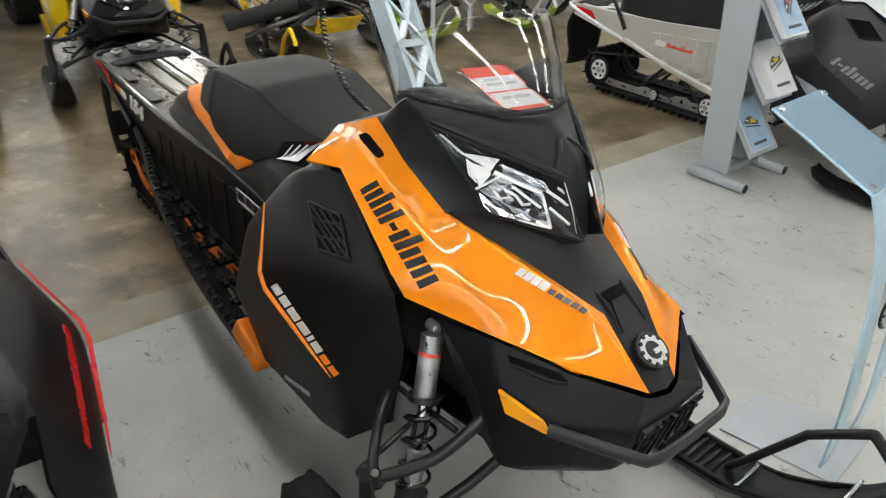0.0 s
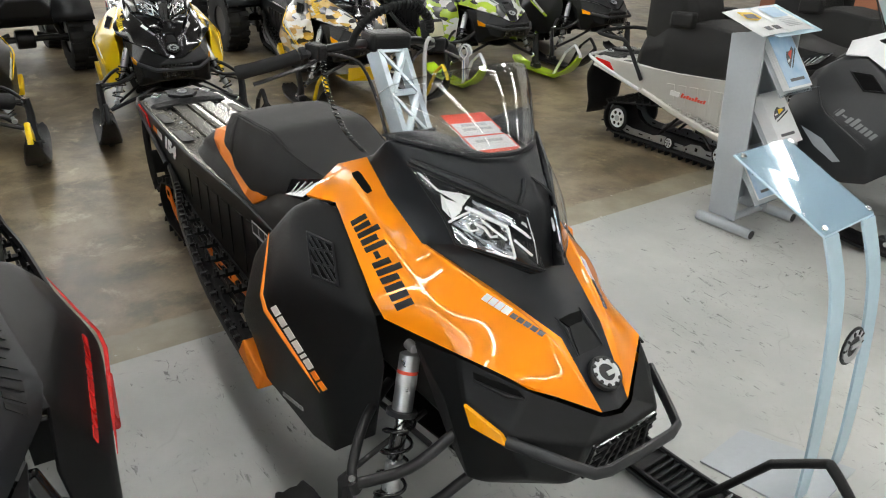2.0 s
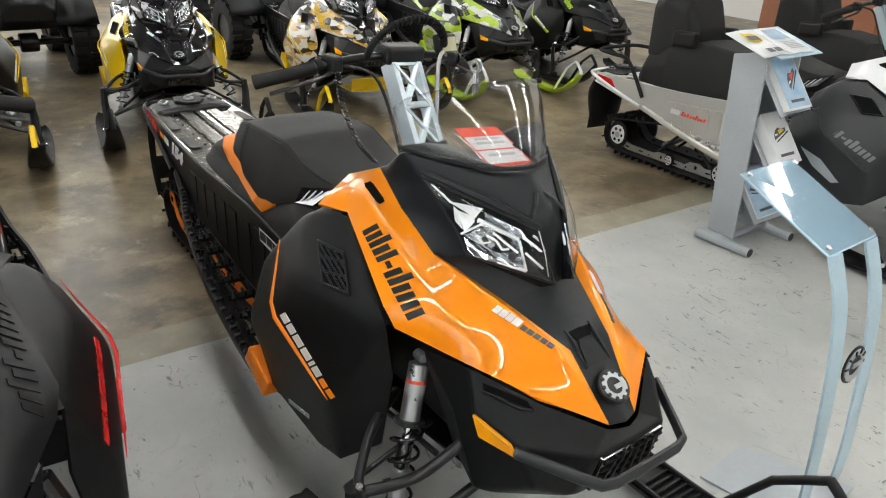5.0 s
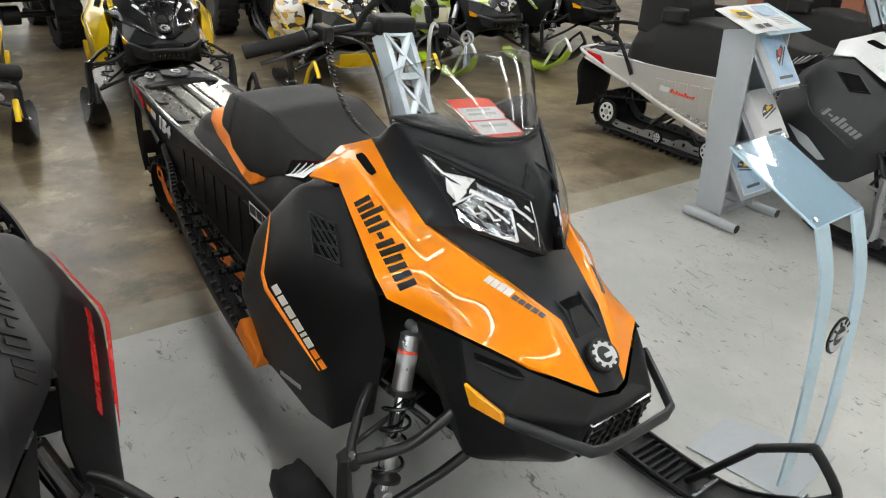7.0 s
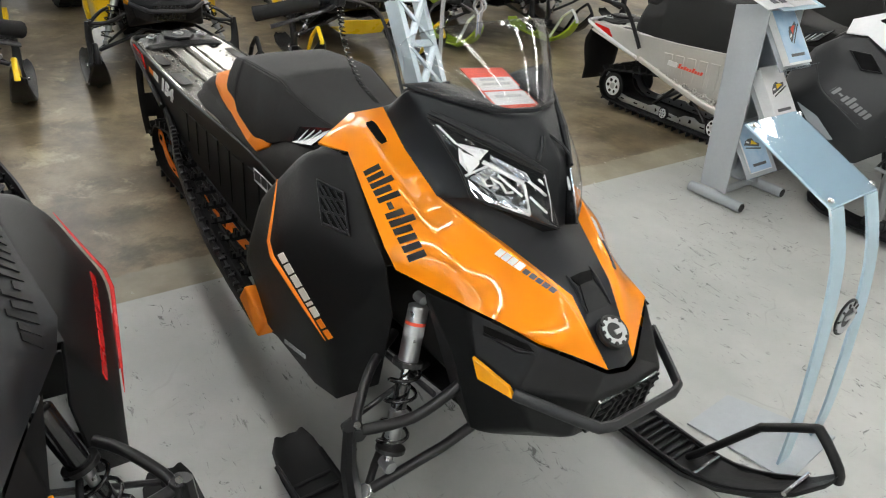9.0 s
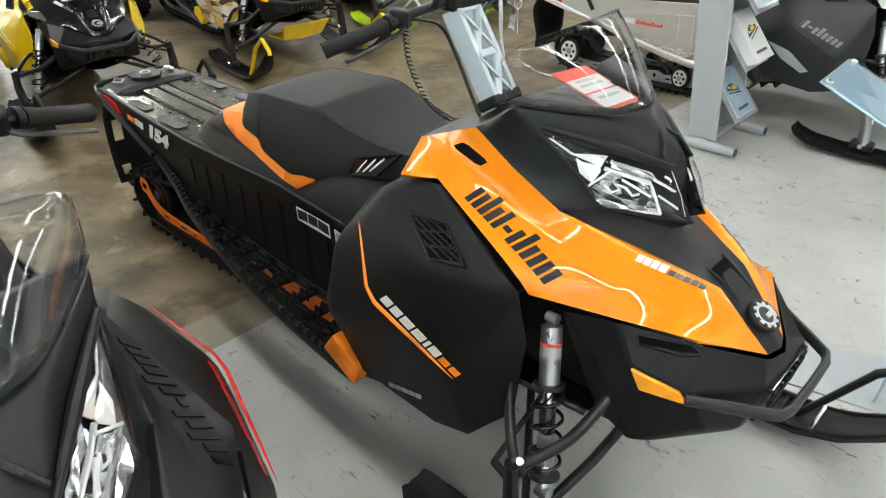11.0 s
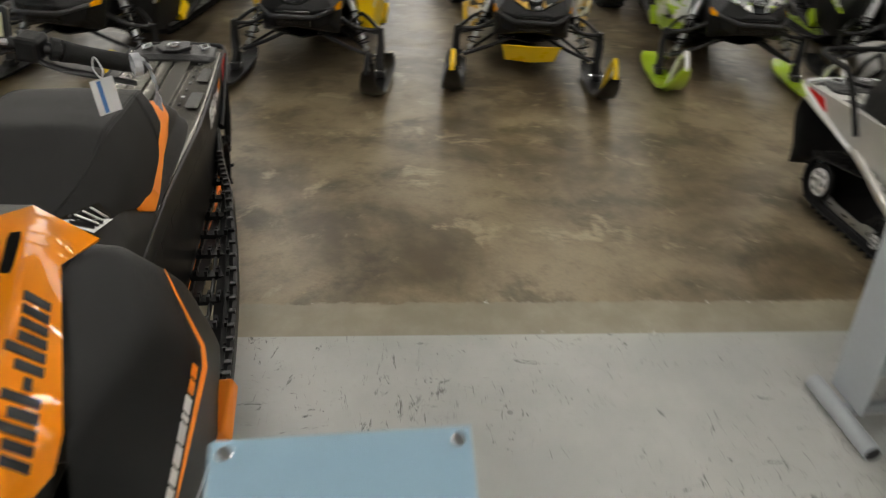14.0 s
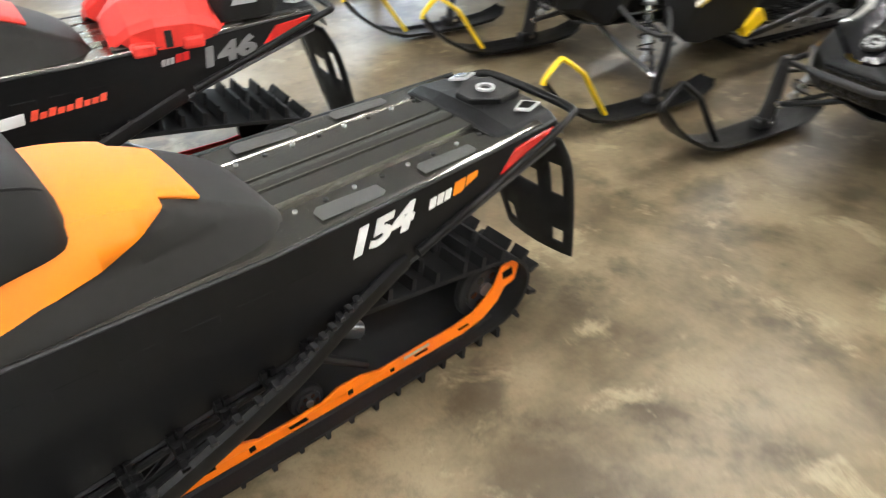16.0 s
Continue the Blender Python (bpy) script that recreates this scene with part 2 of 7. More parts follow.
    vo = N.new("ShaderNodeTexVoronoi")
    vo.feature = "DISTANCE_TO_EDGE"
    vo.inputs["Scale"].default_value = 0.62
    nz = N.new("ShaderNodeTexNoise")
    nz.inputs["Scale"].default_value = 2.5
    L.new(pos, nz.inputs["Vector"])
    vm = N.new("ShaderNodeVectorMath")
    vm.operation = "MULTIPLY_ADD"
    vm.inputs[1].default_value = (0.35, 0.35, 0)
    L.new(nz.outputs[1], vm.inputs[0])
    L.new(pos, vm.inputs[2])
    L.new(vm.outputs[0], vo.inputs["Vector"])
    crack = math2("MULTIPLY", ramp(vo.outputs["Distance"], 0.0012, 0.003, 1, 0), ramp(noise_tex(1.7), 0.48, 0.56))
    grey = mixc(math2("MULTIPLY", crack, 0.16), grey, (0.16, 0.155, 0.14))
    spots = N.new("ShaderNodeTexVoronoi")
    spots.inputs["Scale"].default_value = 7.0
    L.new(pos, spots.inputs["Vector"])
    sp = math2("MULTIPLY", ramp(spots.outputs["Distance"], 0.05, 0.09, 1, 0), ramp(noise_tex(3.1), 0.56, 0.6))
    grey = mixc(math2("MULTIPLY", sp, 0.7), grey, (0.13, 0.13, 0.125))
    col = mixc(strip, brown, bare)
    col = mixc(paint, col, grey)
    # pale chips of filler along the two edges
    near = math2("MAXIMUM", ramp(math2("ABSOLUTE", math2("ADD", sep.outputs[0], 1.78), 0), 0.02, 0.06, 1, 0), ramp(math2("ABSOLUTE", math2("ADD", xs, 1.955), 0), 0.005, 0.03, 1, 0))
    chips = math2("MULTIPLY", math2("MULTIPLY", ramp(noise_tex(26, 5, 0.7), 0.60, 0.66), ramp(noise_tex(3.3, 3), 0.5, 0.6)), near)
    col = mixc(math2("MULTIPLY", chips, 0.8), col, (0.60, 0.58, 0.52))
    L.new(col, b.inputs["Base Color"])
    rg = mixc(paint, mixc(strip, (0.34, 0.34, 0.34), (0.48, 0.48, 0.48)), (0.36, 0.36, 0.36))
    rr = math2("ADD", rg, math2("MULTIPLY", math2("SUBTRACT", noise_tex(4.5, 6, 0.7), 0.5), 0.3))
    L.new(rr, b.inputs["Roughness"])
    b.inputs["Specular IOR Level"].default_value = 0.45
    bp = N.new("ShaderNodeBump")
    bp.inputs["Strength"].default_value = 0.18
    bp.inputs["Distance"].default_value = 0.004
    hgt = math2("ADD", noise_tex(35, 6, 0.7), math2("MULTIPLY", paint, 0.35))
    L.new(hgt, bp.inputs["Height"])
    L.new(bp.outputs[0], b.inputs["Normal"])
    return m


M_FLOOR = floor_material()


# ---------------------------------------------------------------- building helpers
def V(*a):
    return Vector(a)


def thing(name, label, category, group="", m=None, kind=""):
    ob = new(name)
    ob.empty_display_size = 0.1
    if m is not None:
        ob.matrix_world = m
    return tagged(ob, label, category, group, kind)


def part(name, bm, material, parent, label="", smooth=None, bevel=0.0, segs=2, thick=0.0, angle=18):
    """Links a bmesh as one mesh under a thing or part."""
    me = bpy.data.meshes.new(name)
    bmesh.ops.recalc_face_normals(bm, faces=bm.faces)
    bm.to_mesh(me)
    bm.free()
    for q in (material if isinstance(material, (list, tuple)) else [material]):
        me.materials.append(q)
    if smooth is not None:
        for p in me.polygons:
            p.use_smooth = True
        me.set_sharp_from_angle(angle=radians(smooth))
    ob = new(name, me)
    ob.parent = parent
    if thick:
        md = ob.modifiers.new("thickness", "SOLIDIFY")
        md.thickness, md.offset = thick, -1
    if bevel:
        md = ob.modifiers.new("edge", "BEVEL")
        md.width, md.segments, md.limit_method, md.angle_limit = bevel, segs, "ANGLE", radians(angle)
        md.harden_normals = smooth is not None
    if label:
        tagged(ob, label)
    return ob


def polys(verts, faces, mirror=False):
    """A bmesh of named corner points and faces; mirror adds the other half across y = 0."""
    bm = bmesh.new()
    idx = {}

    def vert(k, sgn):
        p = verts[k]
        key = (k, sgn if abs(p[1]) > 1e-6 else 1)
        if key not in idx:
            idx[key] = bm.verts.new((p[0], p[1] * sgn, p[2]))
        return idx[key]

    for sgn in ((1, -1) if mirror else (1,)):
        for f in faces:
            vs = [vert(k, sgn) for k in f]
            vs = [v for i, v in enumerate(vs) if v not in vs[:i]]
            if len(vs) > 2:
                bm.faces.new(vs if sgn > 0 else vs[::-1])
    return bm


def flip(bm):
    """The mirrored bmesh across y = 0."""
    for v in bm.verts:
        v.co.y = -v.co.y
    bmesh.ops.reverse_faces(bm, faces=bm.faces)
    return bm


def box(sx, sy, sz, c=(0, 0, 0), bm=None, rot=None):
    bm = bm or bmesh.new()
    m = Matrix.Translation(c) @ (rot.to_4x4() if rot else Matrix()) @ Matrix.Diagonal((sx, sy, sz, 1))
    bmesh.ops.create_cube(bm, size=1, matrix=m)
    return bm


def spline(pts, n=6):
    """Catmull-Rom points through pts."""
    P = [Vector(p) for p in pts]
    out = []
    for i in range(len(P) - 1):
        a, b, c, d = P[max(i - 1, 0)], P[i], P[i + 1], P[min(i + 2, len(P) - 1)]
        for k in range(n):
            t = k / n
            out.append(0.5 * ((2 * b) + (c - a) * t + (2 * a - 5 * b + 4 * c - d) * t * t + (3 * b - a - 3 * c + d) * t ** 3))
    out.append(P[-1])
    return out


def tube(pts, r, sides=10, bm=None, flat=1.0, cap=True):
    """A round or flattened bar along pts; r may be a list."""
    bm = bm or bmesh.new()
    P = [Vector(p) for p in pts]
    rings = []
    up = Vector((0, 0, 1))
    prev = None
    for i, p in enumerate(P):
        d = (P[min(i + 1, len(P) - 1)] - P[max(i - 1, 0)]).normalized()
        if prev is None:
            s = d.cross(up)
            if s.length < 0.05:
                s = d.cross(Vector((0, 1, 0)))
            s.normalize()
        else:
            s = (prev - d * prev.dot(d)).normalized()
        prev = s
        u = s.cross(d)
        rr = r[i] if isinstance(r, (list, tuple)) else r
        rings.append([bm.verts.new(p + s * math.cos(a) * rr + u * math.sin(a) * rr * flat) for a in (2 * math.pi * k / sides for k in range(sides))])
    for a, b in zip(rings, rings[1:]):
        for k in range(sides):
            bm.faces.new((a[k], a[(k + 1) % sides], b[(k + 1) % sides], b[k]))
    if cap:
        bm.faces.new(rings[0][::-1])
        bm.faces.new(rings[-1])
    return bm


def loft(sections, bm=None, close=False, caps=True):
    bm = bm or bmesh.new()
    R = [[bm.verts.new(p) for p in s] for s in sections]
    n = len(R[0])
    for a, b in zip(R, R[1:]):
        for k in range(n if close else n - 1):
            bm.faces.new((a[k], a[(k + 1) % n], b[(k + 1) % n], b[k]))
    if caps:
        bm.faces.new(R[0][::-1])
        bm.faces.new(R[-1])
    return bm


def disc(c, axis, r, depth, sides=24, bm=None, r2=None):
    bm = bm or bmesh.new()
    q = Vector(axis).normalized().to_track_quat("Z", "Y").to_matrix().to_4x4()
    bmesh.ops.create_cone(bm, cap_ends=True, segments=sides, radius1=r, radius2=r if r2 is None else r2, depth=depth, matrix=Matrix.Translation(c) @ q)
    return bm


def ring(c, axis, r, w, depth, sides=28, bm=None):
    """A flat ring of outer radius r."""
    bm = bm or bmesh.new()
    q = Vector(axis).normalized().to_track_quat("Z", "Y").to_matrix().to_4x4()
    m = Matrix.Translation(c) @ q
    R = []
    for rad, z in ((r, -depth / 2), (r, depth / 2), (r - w, depth / 2), (r - w, -depth / 2)):
        R.append([bm.verts.new(m @ Vector((rad * math.cos(a), rad * math.sin(a), z))) for a in (2 * math.pi * k / sides for k in range(sides))])
    for i in range(4):
        a, b = R[i], R[(i + 1) % 4]
        for k in range(sides):
            bm.faces.new((a[k], a[(k + 1) % sides], b[(k + 1) % sides], b[k]))
    return bm


def prism(outline, depth, m, bm=None):
    """A flat outline (x, y) extruded by depth and laid at the pose m."""
    bm = bm or bmesh.new()
    a = [bm.verts.new(m @ Vector((x, y, 0))) for x, y in outline]
    b = [bm.verts.new(m @ Vector((x, y, depth))) for x, y in outline]
    n = len(a)
    for k in range(n):
        bm.faces.new((a[k], a[(k + 1) % n], b[(k + 1) % n], b[k]))
    bm.faces.new(a[::-1])
    bm.faces.new(b)
    return bm


def facet_pose(o, u, w):
    """A pose at o with x towards u and z along the normal of the plane o, u, w."""
    o, u, w = Vector(o), Vector(u), Vector(w)
    x = (u - o).normalized()
    z = x.cross(w - o).normalized()
    y = z.cross(x)
    return Matrix(((x.x, y.x, z.x, o.x), (x.y, y.y, z.y, o.y), (x.z, y.z, z.z, o.z), (0, 0, 0, 1)))


def blocks(widths, heights, gap, slant, m, bm=None, depth=0.002, base=None):
    """A row of slanted blocks in place of a mark that is not spelt out."""
    bm = bm or bmesh.new()
    x = 0
    for i, (w, h) in enumerate(zip(widths, heights)):
        y0 = base[i] if base else 0
        c = min(w, h) * 0.07
        o = [(c, 0), (w - c, 0), (w, c), (w, h - c), (w - c, h), (c, h), (0, h - c), (0, c)]
        prism([(x + px + slant * (py + y0), py + y0) for px, py in o], depth, m, bm)
        x += w + gap
    return bm


def lettering(text, size, m, name, material, parent, shear=0.25, depth=0.0012, label=""):
    cu = bpy.data.curves.new(name, "FONT")
    cu.body, cu.size, cu.shear, cu.extrude, cu.resolution_u = text, size, shear, depth, 3
    cu.offset = size * 0.052
    tmp = bpy.data.objects.new(name, cu)
    me = bpy.data.meshes.new_from_object(tmp)
    bpy.data.objects.remove(tmp)
    me.transform(m)
    me.materials.clear()
    me.materials.append(material)
    ob = new(name, me)
    ob.parent = parent
    return tagged(ob, label) if label else ob


from mathutils.bvhtree import BVHTree


# ---------------------------------------------------------------- snowmobiles
# corner points of the left half of the bodywork: x forward from the nose badge, y to the rider's left, z up
HOOD = {
    "spk": (-0.862, 0.303, 0.933), "ntc": (-0.765, 0.264, 0.934), "tpo": (-0.905, 0.178, 0.985), "tpi": (-0.680, 0.212, 1.080),
    "sda": (-0.452, 0.342, 0.818), "sid": (-0.420, 0.327, 0.763), "lmd": (-0.225, 0.245, 0.738), "stp": (-0.050, 0.182, 0.727), "tip": (0.047, 0.043, 0.657),
    "bd1": (-0.077, 0.087, 0.806), "bd2": (-0.250, 0.152, 0.874), "bd3": (-0.422, 0.215, 0.937), "bd4": (-0.555, 0.226, 1.015),
    "k0": (-0.765, 0.222, 1.012), "k1": (-0.620, 0.240, 0.958), "k2": (-0.285, 0.250, 0.818), "hlc": (-0.394, 0.174, 1.010),
    "fb1": (-0.080, 0.064, 0.795), "fb2": (-0.255, 0.124, 0.860), "fb3": (-0.424, 0.202, 0.930), "hlu": (-0.226, 0.036, 0.888),
    "c0": (0.060, 0, 0.658), "c1": (0.000, 0, 0.715), "c2": (-0.090, 0, 0.792), "c3": (-0.225, 0, 0.888),
    "hlb": (-0.352, 0.166, 0.952), "hli": (-0.184, 0.028, 0.912), "hlt": (-0.500, 0.202, 1.112), "hln": (-0.250, 0.040, 1.032),
    "ck": (-0.570, 0.232, 1.170), "ct": (-0.245, 0, 1.064), "wb0": (-0.340, 0, 1.141), "wb1": (-0.385, 0.102, 1.144), "wb2": (-0.485, 0.178, 1.154),
    "d0": (-0.470, 0, 1.105), "d1": (-0.760, 0, 1.055), "d2": (-0.920, 0, 0.980),
    "A": (-0.440, 0.343, 0.768), "B": (-0.757, 0.266, 0.922), "Bi": (-0.750, 0.190, 0.910), "Ai": (-0.440, 0.220, 0.755), "B0": (-0.880, 0.276, 0.915),
    "C": (-0.910, 0.332, 0.885), "H": (-0.765, 0.398, 0.778), "E": (-0.950, 0.380, 0.797), "F": (-0.828, 0.476, 0.654),
    "G": (-0.560, 0.438, 0.492), "R1": (-1.070, 0.400, 0.660), "R2": (-1.075, 0.465, 0.460), "R3": (-1.000, 0.455, 0.338),
    "P": (-0.530, 0.428, 0.312), "P2": (-0.650, 0.434, 0.285), "Q": (-0.435, 0.355, 0.400), "Q2": (-0.420, 0.330, 0.620),
    "T": (-1.020, 0.270, 0.800), "T2": (-1.060, 0.250, 0.620), "T3": (-1.000, 0.260, 0.360),
    "n0": (0.092, 0, 0.628), "n3": (0.085, 0.115, 0.625), "n4": (-0.048, 0.241, 0.618), "n5": (0.000, 0.215, 0.515),
    "n6": (-0.155, 0.256, 0.403), "n7": (0.050, 0.130, 0.490), "n8": (0.064, 0, 0.498), "n9": (-0.255, 0.265, 0.605), "n11": (-0.350, 0.290, 0.728),
    "n10": (-0.270, 0.225, 0.420), "sa": (-0.175, 0.266, 0.640), "lm2": (-0.226, 0.246, 0.729), "st2": (-0.046, 0.185, 0.717),
    "tp2": (0.055, 0.048, 0.649), "tc2": (0.070, 0, 0.651),
}
SIDE_FACES = [("B", "A", "H", "C"), ("B0", "B", "C"), ("C", "H", "F", "E"), ("H", "A", "G", "F"), ("A", "Q2", "Q", "P", "G"),
              ("F", "G", "P", "P2", "R3", "R2"), ("E", "F", "R2", "R1"), ("C", "E", "R1", "T"), ("B0", "C", "T"),
              ("T", "R1", "R2", "R3", "T3", "T2"), ("B", "Bi", "Ai", "A")]
def between(a, b, t, lift=0.0):
    p = Vector(HOOD[a]).lerp(Vector(HOOD[b]), t)
    return (p.x, p.y + 0.5 * lift, p.z + lift)


HOOD.update(sdm=between("ntc", "sda", 0.45), kk=between("k1", "k2", 0.55, 0.002), bdm=between("bd2", "bd1", 0.5))
HOOD.update(k3=between("lmd", "bdm", 0.52, 0.003), k4=between("stp", "bd1", 0.52, 0.002))
OUTER_FACES = [("tpo", "spk", "ntc", "k0"), ("tpo", "k0", "tpi"), ("ntc", "sdm", "k1", "k0"), ("sdm", "sda", "kk", "k1"), ("sda", "sid", "k2", "kk"), ("sid", "lmd", "k2"), ("k2", "lmd", "k3"), ("lmd", "stp", "k4", "k3"), ("stp", "tip", "k4"),
               ("k0", "k1", "bd4", "tpi"), ("k1", "kk", "bd3", "bd4"), ("kk", "k2", "bd2", "bd3"), ("k2", "k3", "bdm", "bd2"), ("k3", "k4", "bd1", "bdm"), ("k4", "tip", "bd1"),
               ("tip", "fb1", "bd1"), ("bd1", "fb1", "fb2", "bd2", "bdm"), ("bd2", "fb2", "fb3", "bd3")]
CENTRE_FACES = [("tip", "c0", "c1"), ("tip", "c1", "c2", "fb1"), ("fb1", "c2", "c3", "fb2"), ("fb2", "c3", "hlu"), ("fb2", "hlu", "hlb", "fb3")]
COWL_FACES = [("wb0", "ct", "hln", "wb1"), ("wb1", "hln", "hlt", "wb2"), ("wb2", "hlt", "ck"), ("ct", "c3", "hlu", "hln"),
              ("ck", "tpi", "bd4", "hlt"), ("hlt", "bd4", "hlc"), ("bd4", "bd3", "fb3", "hlb", "hlc"), ("wb0", "wb1", "d0"), ("wb1", "wb2", "ck", "d0"), ("ck", "tpi", "d1", "d0"), ("tpi", "tpo", "d2", "d1")]
NOSE_FACES = [("n11", "lm2", "sa", "n9"), ("lm2", "st2", "n4", "sa"), ("st2", "tp2", "n3", "n4"), ("tp2", "tc2", "n0", "n3"), ("n9", "sa", "n6"), ("n11", "n9", "n10"), ("n9", "n6", "n10"),
              ("sa", "n4", "n5", "n6"), ("n5", "n7", "n6"), ("n4", "n3", "n7", "n5"), ("n3", "n0", "n8", "n7"), ("n6", "n7", "n8"), ("n6", "n8", "n10")]


def side(p, s):
    return (p[0], p[1] * s, p[2])


def hv(k, s=1):
    return Vector(side(HOOD[k], s))


# how sharp the inner creases of a moulded panel are: the rule, then single edges
RIDGES = {("k0", "k1"): 0.50, ("k1", "kk"): 0.50, ("k2", "kk"): 0.50, ("k2", "lmd"): 0.46, ("bd2", "k2"): 0.30, ("bd3", "kk"): 0.26, ("k2", "sid"): 0.30, ("bd2", "bdm"): 0.55, ("bd1", "bdm"): 0.55, ("bd2", "bd3"): 0.55,
          ("bd1", "tip"): 0.55, ("k0", "tpo"): 0.46, ("k0", "ntc"): 0.30, ("F", "G"): 0.50, ("E", "F"): 0.52, ("C", "H"): 0.52, ("A", "H"): 0.50, ("A", "B"): 0.60, ("A", "G"): 0.54, ("G", "P"): 0.50}
MOULDED = {}
SIDE_CREASE = 0.40


def moulded(faces, crease, mirror):
    """Corners and faces of a panel whose inner creases are rounded off while its outer border stays."""
    key = (tuple(faces), mirror)
    if key not in MOULDED:
        bm = polys(HOOD, faces, mirror)
        bmesh.ops.recalc_face_normals(bm, faces=bm.faces)
        near = {}
        for k, p in HOOD.items():
            near[tuple(round(q, 4) for q in p)] = k
        ec = bm.edges.layers.float.new("crease_edge")
        vc = bm.verts.layers.float.new("crease_vert")
        for e in bm.edges:
            ends = tuple(sorted(near.get((round(v.co.x, 4), round(abs(v.co.y), 4), round(v.co.z, 4)), "") for v in e.verts))
            e[ec] = 1.0 if e.is_boundary else RIDGES.get(ends, crease)
            if e.is_boundary:
                for v in e.verts:
                    v[vc] = 1.0
        me = bpy.data.meshes.new("panel")
        bm.to_mesh(me)
        bm.free()
        tmp = new("panel", me)
        tmp.modifiers.new("round", "SUBSURF").levels = 3
        got = tmp.evaluated_get(bpy.context.evaluated_depsgraph_get()).to_mesh()
        MOULDED[key] = ([v.co.copy() for v in got.vertices], [list(p.vertices) for p in got.polygons])
        bpy.data.objects.remove(tmp)
        bpy.data.meshes.remove(me)
    return MOULDED[key]


def soft_panel(name, faces, material, parent, s, label="", thick=0.006, crease=0.0):
    """A moulded panel of the left (1) or right (-1) half, or of both (0)."""
    verts, cells = moulded(faces, crease, s == 0)
    bm = bmesh.new()
    vs = [bm.verts.new(p) for p in verts]
    for c in cells:
        bm.faces.new([vs[i] for i in c])
    if s < 0:
        flip(bm)
    return part(name, bm, material, parent, label, bevel=0.002, thick=thick, smooth=60, angle=50)


def panel_tree(faces, s, crease=0.0):
    verts, cells = moulded(faces, crease, False)
    return BVHTree.FromPolygons([Vector((p.x, p.y * s, p.z)) for p in verts], cells)


def printed(name, tree, a, b, n, widths, heights, gap, slant, material, parent, label="", base=None, up=None):
    """Slanted blocks in place of a mark that is not spelt out, laid on a panel from a towards b; each block is a part."""
    a, b, n = Vector(a), Vector(b), Vector(n).normalized()
    x = (b - a).normalized()
    y = n.cross(x).normalized()
    fit = (b - a).length / (sum(widths) + gap * (len(widths) - 1))
    px = 0.0
    for i, (w, h) in enumerate(zip(widths, heights)):
        y0 = base[i] if base else 0
        c = min(w, h) * 0.04
        out = [(c, 0), (w - c, 0), (w, c), (w, h - c), (w - c, h), (c, h), (0, h - c), (0, c)]
        bm = bmesh.new()
        lo, hi = [], []
        for qx, qy in out:
            p = a + x * (px + qx * fit) + (x * slant + y) * (qy + y0)
            hit = tree.ray_cast(p + n * 0.06, -n, 0.2)
            q = hit[0] if hit[0] is not None else p
            lo.append(bm.verts.new(q - n * 0.003))
            hi.append(bm.verts.new(q + n * 0.0034))
        for k in range(8):
            bm.faces.new((lo[k], lo[(k + 1) % 8], hi[(k + 1) % 8], hi[k]))
        bm.faces.new(hi)
        part(name, bm, material, parent, label)
        px += (w + gap) * fit


# widths, heights and foot heights of the bars that stand for the broad mark
STROKES = ([0.015, 0.015, 0.015, 0.017, 0.015, 0.020, 0.016, 0.016, 0.016, 0.016, 0.016, 0.016], [0.046, 0.046, 0.062, 0.046, 0.058, 0.013, 0.046, 0.064, 0.046, 0.046, 0.046, 0.046], [0, 0, 0, 0, 0, 0.016, 0, 0, 0, 0, 0, 0])


